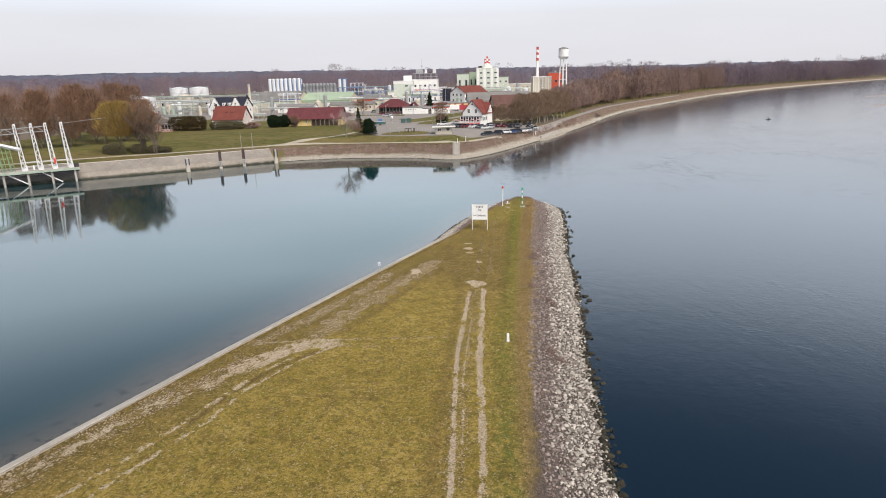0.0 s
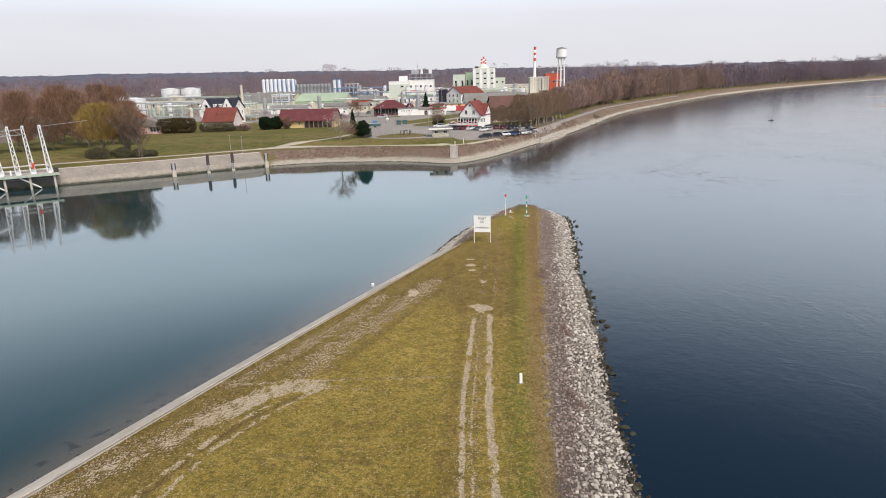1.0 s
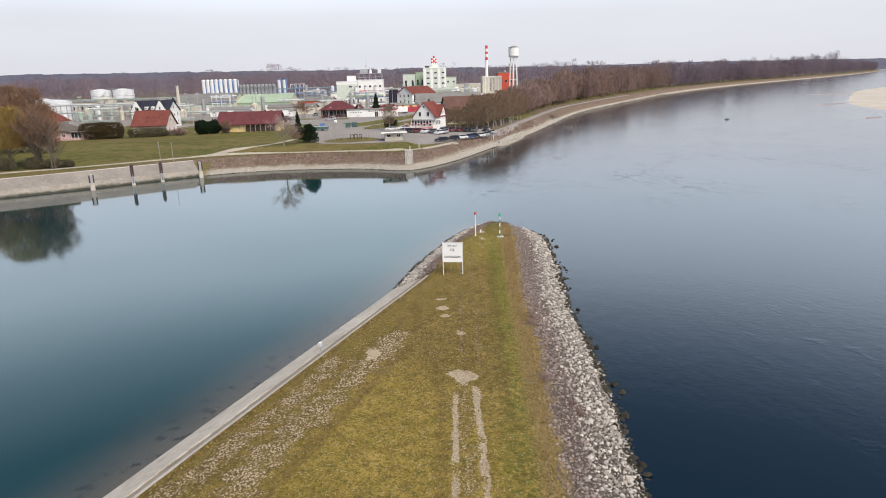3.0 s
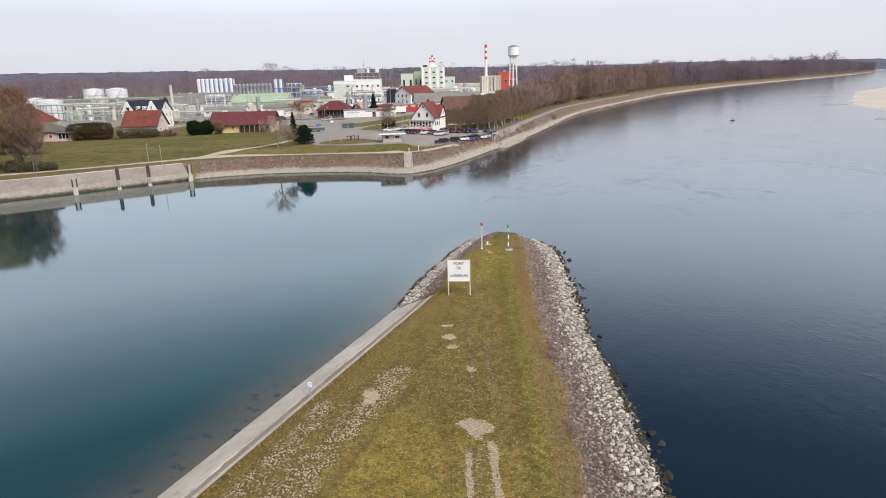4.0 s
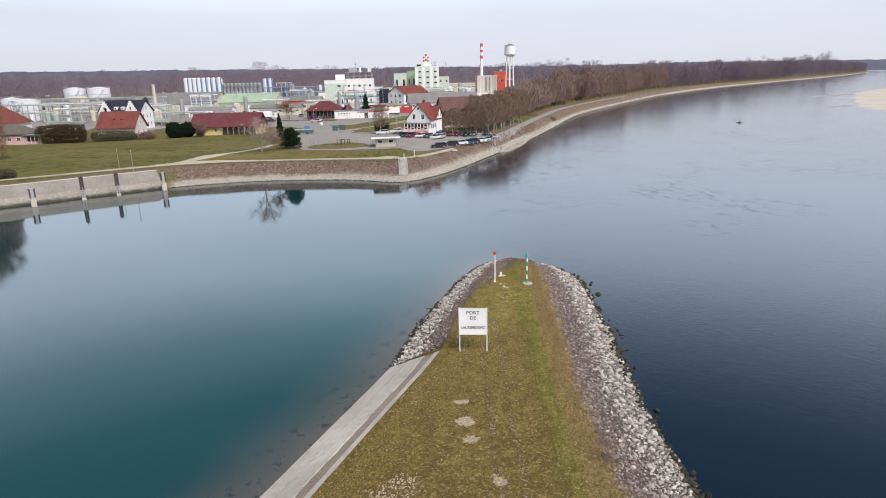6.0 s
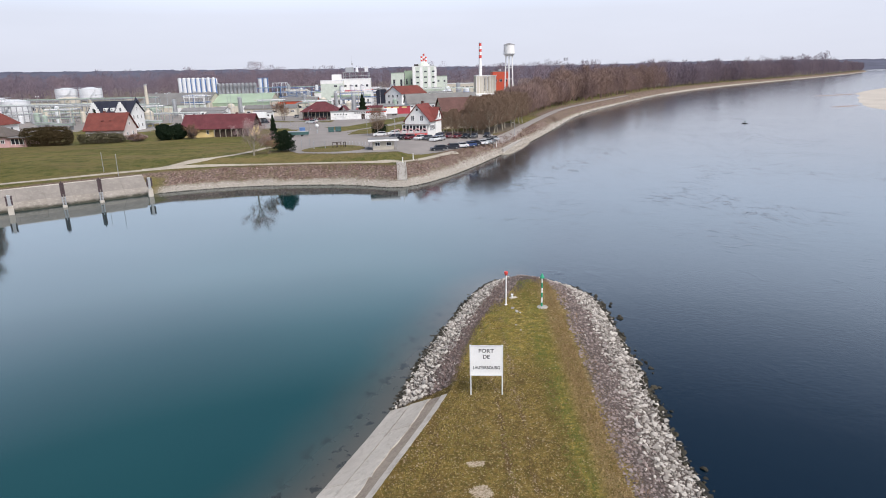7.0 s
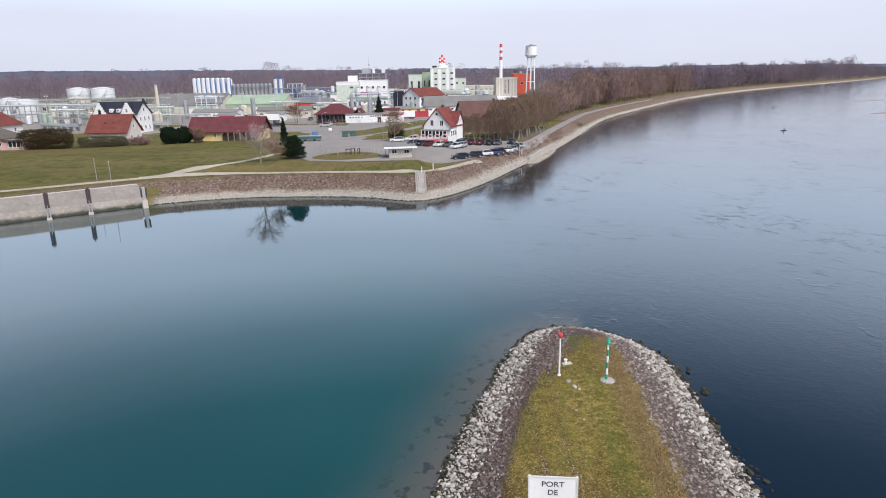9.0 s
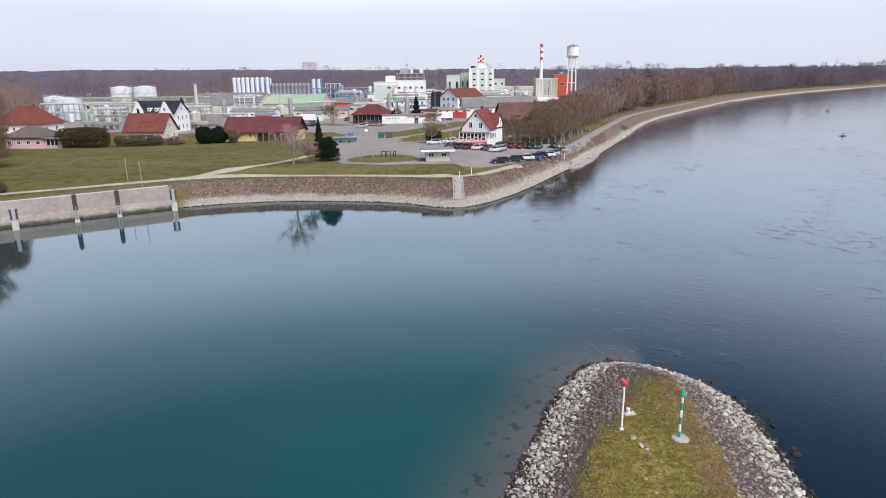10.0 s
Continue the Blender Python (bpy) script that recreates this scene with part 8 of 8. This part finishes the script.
for x_, y_, h_, r__ in ((-9.6, 150.6, 6.0, 200), (-19.2, 168.5, 6.0, 20), (19.6, 149.8, 3.5, 120), (30.0, 177.5, 4.0, 120), (-42.0, 196.0, 7.0, 0), (-54.0, 222.0, 7.0, 0), (-21.5, 226.0, 6.0, 180)):
    lamp_post(x_, y_, h_, r__, ground_z(x_, y_))


def small_post(x, y, z, h, mat, label, name="bollard_post"):
    ob = thing(name, pose(x, y, z), label, "post", "posts by the path")
    part("shaft", ring(bmesh.new(), 0.09, 0.08, -0.1, h, 8), mat, ob)
    part("cap", ring(bmesh.new(), 0.10, 0.05, h, h + 0.1, 8), mat, ob)


for x_, y_ in ((-4.2, 112.9), (-6.6, 107.6), (20.6, 152.0)):
    small_post(x_, y_, ground_z(x_, y_), 1.5, "white_paint", "pale post beside the bank path")
for x_, y_ in ((-30.5, 131.0), (-27.6, 131.4), (-34.6, 136.0), (-33.0, 139.5)):
    small_post(x_, y_, L, 1.9, "grey_metal", "thin grey post on the grass island")
for i in range(14):
    small_post(-24.0 + i * 0.95, 141.6 - i * 0.6, L + 0.05, 0.75, "grey_metal", "short grey post of the car park fence")
for i, (x_, y_) in enumerate(((-25.2, 132.6), (-24.1, 133.4), (-22.6, 133.0))):
    ob = thing("play_frame", pose(x_, y_, L, 0, 0, i * 35), "small dark timber frame on the grass island", "frame", "frames on the grass island")
    part("upright", cube((-0.5, 0, 0.7), (0.14, 0.14, 1.4)), "dark_wood", ob)
    part("upright", cube((0.5, 0, 0.7), (0.14, 0.14, 1.4)), "dark_wood", ob)
    part("top", cube((0, 0, 1.42), (1.3, 0.18, 0.16), 0, 0.02), "dark_wood", ob)
globe = thing("white_float", pose(-37.2, 181.5, L + 0.04), "round white float on a short stand beside the road", "float")
bm = bmesh.new()
bmesh.ops.create_uvsphere(bm, u_segments=16, v_segments=10, radius=0.62)
bmesh.ops.translate(bm, verts=bm.verts, vec=(0, 0, 2.5))
part("ball", bm, "white_paint", globe, smooth=True)
part("stand", ring(bmesh.new(), 0.2, 0.08, 0, 1.95, 10), "grey_metal", globe)
for x_, y_, c_ in ((-32.8, 184, "dark_teal"), (-30.6, 186, "dark_teal"), (-43.0, 186, "blue_steel")):
    ob = thing("waste_container", pose(x_, y_, L + 0.04, 0, 0, 8), "painted steel waste container beside the road", "container", "containers beside the road")
    part("bin", cube((0, 0, 0.85), (1.9, 1.4, 1.5), 0, 0.06), c_, ob)
    part("lid", cube((0, 0.05, 1.66), (2.0, 1.5, 0.16), 0, 0.05), c_, ob)
    for s_ in (-0.75, 0.75):
        part("leg", cube((s_, 0, 0.07), (0.2, 1.0, 0.14)), "dark_steel", ob)
trailer = thing("green_trailer", pose(-42.0, 171.5, L + 0.05, 0, 0, 4), "low dark green trailer parked beside the road", "trailer")
part("bed", cube((0, 0, 0.95), (7.0, 2.2, 0.9), 0, 0.04), "dark_teal", trailer)
part("cover", cube((0, 0, 1.5), (6.8, 2.1, 0.2), 0, 0.08), "grey_metal", trailer)
for x_ in (-1.4, 1.4):
    for s_ in (-0.95, 0.95):
        part("wheel", rod(bmesh.new(), (x_, s_ - 0.12, 0.4), (x_, s_ + 0.12, 0.4), 0.4, n=12), "rubber", trailer)


def fence(x0, y0, x1, y1, label):
    a, b = Vector((x0, y0, L)), Vector((x1, y1, L))
    ln = (b - a).length
    ob = thing("wire_fence", Matrix.Translation(a) @ Matrix.Rotation(math.atan2(y1 - y0, x1 - x0), 4, "Z"), label, "fence", "fences of the works")
    n = int(ln / 3)
    for i in range(n + 1):
        part("post", cube((ln * i / n, 0, 0.95), (0.08, 0.08, 1.9)), "grey_metal", ob)
    for z_ in (0.15, 0.6, 1.05, 1.5, 1.85):
        part("wire", cube((ln / 2, 0, z_), (ln, 0.03, 0.03)), "grey_metal", ob)


fence(-62, 206, -48, 204, "grey wire fence along the yard")
fence(-48, 245, -8, 243, "grey wire fence before the white shop")
fence(-78, 214, -56, 213, "grey wire fence behind the barn")
fence(-104, 208, -82, 209, "grey wire fence along the yard")

# buoys in the river
for x_, y_ in ((138.8, 233.6), (224.9, 405.6)):
    ob = thing("river_buoy", pose(x_, y_, -0.2), "small dark channel buoy leaning in the current", "buoy", "buoys in the river")
    hull = ring(bmesh.new(), 0.75, 0.9, 0, 0.5, 14)
    bmesh.ops.scale(hull, verts=hull.verts, vec=(1.5, 0.8, 0.8))
    part("float", hull, "dark_steel", ob)
    part("mast", rod(bmesh.new(), (0, 0, 0.3), (0.3, 0, 1.2), 0.10, 0.08, 8), "dark_steel", ob)
    part("topmark", ring(bmesh.new(), 0.26, 0.22, 0.9, 1.4, 10), "green_steel", ob)
for x_, y_, l_, a_ in ((335, 480, 34, 14), (250, 333, 26, 20), (200, 221, 12, 25), (360, 492, 30, 10)):
    bm = bmesh.new()
    bmesh.ops.create_icosphere(bm, subdivisions=2, radius=1.0)
    bmesh.ops.scale(bm, verts=bm.verts, vec=(l_ / 2, 1.6, 0.35))
    ob = part("gravel_bar", bm, "dark_rock")
    ob.matrix_basis = pose(x_, y_, 0, 0, 0, a_)
    tagged(ob, "thin dark gravel bar just above the water", "gravel bar", kind="structure")

# ---- the loading wharf ----
wharf = thing("loading_wharf", pose(-103.2, 66.2, 0, 0, 0, 38), "green and white steel loading wharf over the quay", "wharf")
part("deck", cube((-14, -0.5, 3.3), (32, 5.0, 0.35), 0, 0.03), "concrete", wharf)
part("deck_edge", cube((-14, -3.05, 3.2), (32.2, 0.12, 0.5)), "green_paint", wharf)
part("deck_beam", cube((-14, -2.2, 2.85), (32, 0.4, 0.55)), "dark_steel", wharf)
for i in range(7):
    part("pile", rod(bmesh.new(), (1 - i * 5, -2.4, -1.5), (1 - i * 5, -2.4, 3.1), 0.28, n=10), "concrete", wharf)
for i in range(4):
    part("rake", rod(bmesh.new(), (-2 - i * 7, -2.3, 0.2), (-6 - i * 7, -2.3, 2.9), 0.16, n=8), "white_steel", wharf)
for i, x_ in enumerate((0.4, -3.0, -6.0, -9.4)):
    for y_, top_ in ((-1.9, -0.5), (1.4, 0.4)):
        bm = bmesh.new()
        legs = []
        for o_, q_ in ((-0.5, -0.22), (0.5, 0.22)):
            a_, b_ = Vector((x_ + o_, y_, 3.5)), Vector((x_ - 0.6 + q_, top_, 14.4))
            legs.append((a_, b_))
            rod(bm, a_, b_, 0.10, 0.08, 6)
        for j in range(11):
            p_, q_ = legs[j % 2][0].lerp(legs[j % 2][1], j / 11), legs[1 - j % 2][0].lerp(legs[1 - j % 2][1], (j + 1) / 11)
            rod(bm, p_, q_, 0.055, n=5)
        part("lattice_mast", bm, "white_steel", wharf)
    part("mast_head", cube((x_ - 0.5, -0.1, 14.5), (0.5, 1.0, 0.35)), "white_steel", wharf)
    part("foot_block", cube((x_, -0.3, 3.75), (0.8, 4.2, 0.5), 0, 0.03), "white_steel", wharf)
part("mast_rail", cube((-4.5, -1.9, 5.6), (10.5, 0.12, 0.12)), "white_steel", wharf)
part("mast_rail", cube((-4.5, -1.9, 4.6), (10.5, 0.12, 0.12)), "white_steel", wharf)
part("boom", rod(bmesh.new(), (-9.6, -0.6, 8.6), (-26, -0.6, 14.2), 0.42, n=4), "white_steel", wharf)
for i in range(9):
    part("hopper_bar", rod(bmesh.new(), (-12 - i * 1.6, -1.2, 3.6), (-12.6 - i * 1.7, 1.6, 8.4 + 0.45 * i), 0.1, n=5), "green_steel", wharf)
for y_ in (-0.9, 2.6):
    bm = bmesh.new()
    for i in range(22):
        x_ = -11.4 - i * 0.85
        top_ = 5.4 + 5.2 * math.sin(math.pi * min(1.0, 0.12 + (i + 1) / 26)) ** 0.6
        rod(bm, (x_, y_, 3.5), (x_ - 0.35, y_ + 0.3, top_), 0.085, 0.07, 5)
        if i:
            rod(bm, last_, (x_ - 0.35, y_ + 0.3, top_), 0.10, n=5)
        last_ = (x_ - 0.35, y_ + 0.3, top_)
    for z_ in (5.0, 6.6, 8.0):
        rod(bm, (-11.5, y_ + 0.1, z_), (-29.5, y_ + 0.1, z_), 0.06, n=5)
    part("cage_side", bm, "green_net", wharf, "green barred cage side")
for i in range(6):
    part("cage_hoop", rod(bmesh.new(), (-13.5 - i * 2.7, -0.8, 9.6), (-13.5 - i * 2.7, 2.8, 9.6), 0.09, n=5), "green_net", wharf)
bm = bmesh.new()
for z_ in (12.6, 13.8):
    rod(bm, (-4, 0.6, z_), (-30, 0.6, z_ - 1.0), 0.1, n=5)
for i in range(16):
    rod(bm, (-4 - i * 1.6, 0.6, 12.6 - i * 0.06 + (1.2 if i % 2 else 0)), (-5.6 - i * 1.6, 0.6, 12.6 - i * 0.06 + (0 if i % 2 else 1.2)), 0.07, n=5)
part("conveyor_truss", bm, "grey_metal", wharf)
part("tower_leg", cube((-17.5, -2.2, 5.6), (0.6, 0.6, 4.8)), "white_steel", wharf)
part("life_ring_box", cube((-2.9, -2.3, 5.5), (0.5, 0.3, 1.3), 0, 0.05), "red_paint", wharf, "red life-ring box")
part("winch", cube((1.6, -1.2, 4.0), (1.0, 1.0, 1.1), 0, 0.08), "dark_steel", wharf)
for i in range(2):
    part("floodlight", cube((-7.5 - i * 1.4, -2.2, 4.2), (0.35, 0.35, 1.2), 0, 0.04), "white_steel", wharf)
cable = part("cable", rod(bmesh.new(), (0, 0.2, 14.3), (11, 9, 14.8), 0.05, n=5), "grey_metal", wharf)

# ---- clutter in the works' yard ----
def lorry(body, label):
    ob = thing("lorry", pose(0, 0, -60), label, "lorry", "lorries in the works")
    part("cab", cube((-3.6, 0, 1.75), (1.7, 2.3, 2.4), 0, 0.18), "white_paint", ob)
    part("windscreen", cube((-4.46, 0, 2.25), (0.06, 2.0, 0.85), 0, 0.02), "dark_steel", ob)
    part("load_box", cube((0.6, 0, 2.15), (6.4, 2.4, 2.6), 0, 0.06), body, ob)
    part("chassis", cube((-0.2, 0, 0.72), (8.4, 1.0, 0.3)), "dark_steel", ob)
    for x in (-3.5, 1.6, 2.9):
        for s in (-1.0, 1.0):
            bm = bmesh.new()
            rod(bm, (x, s - 0.16, 0.5), (x, s + 0.16, 0.5), 0.5, n=14)
            part("wheel", bm, "dark_steel", ob)
    return ob


kinds = [(lorry("white_paint", "white box lorry parked in the yard"), "white box lorry parked in the yard"), (lorry("crimson_paint", "lorry with a dark red box parked in the yard"), "lorry with a dark red box parked in the yard")]
for i, (x, y, a) in enumerate(((-84.8, 253.7, 4), (-96.3, 262.5, 8), (-77.7, 267.9, 0), (-30.0, 279.3, 2), (-16.3, 274.2, 6))):
    ob, text = kinds[i % 2]
    m = pose(x, y, L + 0.03, 0, 0, a)
    if i < 2:
        ob.matrix_basis = m
    else:
        tagged(copy_thing(ob, m), text, "lorry", "lorries in the works")


def pipe_tower(w, d, levels, mat, pipe_mats, label, seed):
    """Open steel rack with floors, handrails and pipe runs."""
    r = random.Random(seed)
    ob = thing("pipe_rack_tower", pose(0, 0, -80), label, "pipe rack", "pipe racks in the works")
    h = 3.4 * levels
    for x in (-w / 2, 0, w / 2):
        for y in (-d / 2, d / 2):
            part("post", rod(bmesh.new(), (x, y, 0), (x, y, h + 0.6), 0.16, n=6), mat, ob)
    for k in range(1, levels + 1):
        z = 3.4 * k
        part("platform", cube((0, 0, z - 0.1), (w + 0.4, d + 0.4, 0.16)), "grey_metal", ob)
        for y in (-d / 2 - 0.15, d / 2 + 0.15):
            part("beam", cube((0, y, z - 0.3), (w + 0.4, 0.16, 0.3)), mat, ob)
            part("handrail", rod(bmesh.new(), (-w / 2, y, z + 1.0), (w / 2, y, z + 1.0), 0.05, n=5), mat, ob)
        for j in range(4):
            y = -d / 2 + d * (j + 0.5) / 4
            part("pipe", rod(bmesh.new(), (-w / 2 - r.uniform(0, 2.5), y, z + 0.4), (w / 2 + r.uniform(0, 2.5), y, z + 0.4), r.uniform(0.12, 0.3), n=8), r.choice(pipe_mats), ob)
    for j in range(3):
        x = r.uniform(-w / 2, w / 2)
        part("riser", rod(bmesh.new(), (x, -d / 2 - 0.35, 0.2), (x, -d / 2 - 0.35, h + r.uniform(0.2, 2)), 0.14, n=7), r.choice(pipe_mats), ob)
    return ob


TOWERS = [(pipe_tower(13, 6, 2, "green_paint", ["white_paint", "grey_metal", "cream_wall"], "green steel pipe rack with two floors", 1), "green steel pipe rack with two floors"),
          (pipe_tower(11, 7, 3, "white_paint", ["grey_metal", "blue_paint", "white_paint"], "white steel pipe rack with three floors", 2), "white steel pipe rack with three floors"),
          (pipe_tower(12, 6, 3, "blue_paint", ["white_paint", "grey_metal", "cream_wall"], "blue steel pipe rack with pale pipes", 3), "blue steel pipe rack with pale pipes")]
used_towers = set()
for i, (x, y, k) in enumerate(((-134.4, 252.2, 0), (-34.2, 345.5, 1), (-38.9, 326.1, 2), (-167.7, 267.8, 0), (-123.5, 321.7, 1), (-133.7, 280.4, 0), (-85.4, 330.5, 0), (-83.6, 405.4, 2), (-38.1, 456.7, 1), (-93.0, 456.4, 2), (-20.9, 398.3, 1), (-54.1, 295.8, 0))):
    ob, text = TOWERS[k]
    m = pose(x, y, L, 0, 0, (i * 37) % 9 - 4)
    if k in used_towers:
        tagged(copy_thing(ob, m), text, "pipe rack", "pipe racks in the works")
    else:
        ob.matrix_basis = m
        used_towers.add(k)


def vessel(h, r0, mat, label):
    ob = thing("process_vessel", pose(0, 0, -90), label, "vessel", "vessels in the works")
    bm = ring(bmesh.new(), r0, r0, 1.2, h, 20)
    ring(bm, r0, r0 * 0.35, h, h + r0 * 0.45, 20)
    ring(bm, r0 * 0.4, r0, 1.2 - r0 * 0.4, 1.2, 20)
    part("shell", bm, mat, ob)
    for a in range(4):
        c, s = math.cos(a * 1.571 + 0.6) * r0 * 0.85, math.sin(a * 1.571 + 0.6) * r0 * 0.85
        part("leg", rod(bmesh.new(), (c, s, -0.1), (c, s, 1.6), 0.12, n=6), "grey_metal", ob)
    for z in (h * 0.4, h * 0.75):
        part("hoop", ring(bmesh.new(), r0 + 0.05, r0 + 0.05, z, z + 0.14, 20), "grey_metal", ob)
    part("ladder", cube((0, -r0 - 0.18, h / 2 + 0.6), (0.45, 0.08, h)), "grey_metal", ob)
    return ob


VESSELS = [(vessel(5.0, 1.3, "green_paint", "upright pale green process vessel"), "upright pale green process vessel"), (vessel(5.5, 1.9, "cream_wall", "squat cream process vessel"), "squat cream process vessel"), (vessel(9.0, 1.1, "grey_metal", "slim grey process vessel"), "slim grey process vessel")]
for i, (x, y) in enumerate(((-164.8, 247.5), (-121.0, 250.3), (-129.7, 305.3), (-183.6, 274.9), (-167.4, 301.7), (-152.0, 299.7), (-140.6, 304.3), (-103.2, 314.6), (-100.4, 323.0), (-49.4, 310.1), (-38.6, 303.3), (-35.1, 294.1), (-16.0, 348.8),
                            (-63.4, 383.9), (-70.1, 353.1), (-66.7, 400.9), (-59.7, 314.5), (-53.8, 373.1), (-83.2, 429.9), (-69.8, 435.9))):
    ob, text = VESSELS[i % 3]
    m = pose(x, y, L, 0, 0, i * 40)
    if i < 3:
        ob.matrix_basis = m
    else:
        tagged(copy_thing(ob, m), text, "vessel", "vessels in the works")

# bundles of pipe on stands
for i, (x, y) in enumerate(((-148.0, 231.6), (-131.6, 238.7), (-159.9, 238.9), (-121.1, 239.4), (-113.1, 233.8))):
    ob = thing("pipe_stack", pose(x, y, L + 0.03, 0, 0, 3 * i), "pale steel pipes stacked on stands behind the hedge", "pipe stack", "pipe stacks in the yard")
    for k in range(3):
        part("stand", cube((-2.6 + 2.6 * k, 0, 0.9), (0.16, 3.0, 1.8)), "grey_metal", ob)
        for j in range(4):
            part("pipe", rod(bmesh.new(), (-3.8, -1.1 + 0.7 * j, 1.9 + 0.42 * k), (3.8, -1.1 + 0.7 * j, 1.9 + 0.42 * k), 0.2, n=8), ("grey_metal", "green_paint", "grey_metal")[(j + k) % 3], ob)

rv = random.Random(8)
for x, y in ((-76.6, 229.9), (-83.6, 227.6), (-51.7, 250.5), (-76.4, 243.1), (-70.0, 244.6), (-45.3, 274.6), (-86.8, 265.2), (-46.3, 236.9), (-94.0, 262.9), (-45.7, 249.6), (-53.8, 273.9), (-86.3, 237.8), (-61.2, 275.0)):
    p_, c_ = rv.choice((("car_white", "white"), ("car_dark", "black"), ("car_silver", "silver"), ("car_grey", "dark grey"), ("car_red", "dark red")))
    park(x, y, rv.uniform(-10, 10) + rv.choice((0, 90)), p_, c_, rv.random() < 0.5)
for x, y in ((-117.5, 288.7), (-102.3, 417.2), (-80.2, 290.6), (-45.4, 360.5), (-93.2, 274.4), (-61.6, 250.9), (-35.6, 249.8), (-39.2, 296.8), (-145.0, 411.0)):
    lamp_post(x, y, 11.0, rv.uniform(0, 360))
for i, (x, y) in enumerate(((-100.5, 279.4), (-25.3, 301.4), (-77.8, 279.2), (-20.1, 322.8), (-55.5, 323.3))):
    house("yard_shed", pose(x, y, L, 0, 0, 4 * i - 8), 8.5, 5.5, 2.8, 3.6, ("white_wall", "cream_wall")[i % 2], ("grey_roof", "maroon_tiles")[i % 3 == 1], "small plain shed in the works yard", 0.3,
          windows=row(3, -2.8, 2.8, -2.79, 1.5, 1.1, 1.0, 0), category="shed")

# ---- pieces of the pier, last ----
for i, (a, b) in enumerate(PIER_SLABS):
    part("slab", slab_mesh(sloped(a, b, -0.5, 1.5, -0.03), 0.2, 0.03, i, 0.03), "pale_slab", revetment)
    part("slab", slab_mesh(sloped(a, b, 1.58, 3.1, 0.02), 0.22, 0.03, i + 50, 0.10), "pale_slab", revetment)
    part("worn_strip", slab_mesh(sloped(a, b, 3.0, 4.0, -0.05), 0.15, 0.0, i + 90), "dark_strip", revetment)
    part("kerb", slab_mesh(sloped(a, b, 3.9, 4.4, 0.0), 0.2, 0.015, i + 130, 0.05), "pale_slab", revetment)

# the boulders nearest the water, one by one
STONE_MESHES = []
for v in SHAPES:
    me = bpy.data.meshes.new("boulder")
    me.from_pydata([tuple(p) for p in v], [], [tuple(int(q) for q in f) for f in STONE_FACES])
    me.materials.append(M["pale_rock_piece"])
    STONE_MESHES.append(me)
r = random.Random(77)
x, y, d = pier_stones(0.8, 81, 0.1, 2.8)
order = np.argsort(np.abs(y - 8) + 0.001 * x)[:290]
for q in order:
    z = float(pier_height(shore_distance(np.array([x[q]]), np.array([y[q]]), PIER))[0])
    ob = share("boulder", r.choice(STONE_MESHES), riprap)
    sc = r.uniform(0.14, 0.28)
    ob.matrix_basis = pose(float(x[q]), float(y[q]), z + 0.10, r.uniform(-25, 25), r.uniform(-25, 25), r.uniform(0, 360)) @ Matrix.Diagonal((sc, sc, sc, 1))
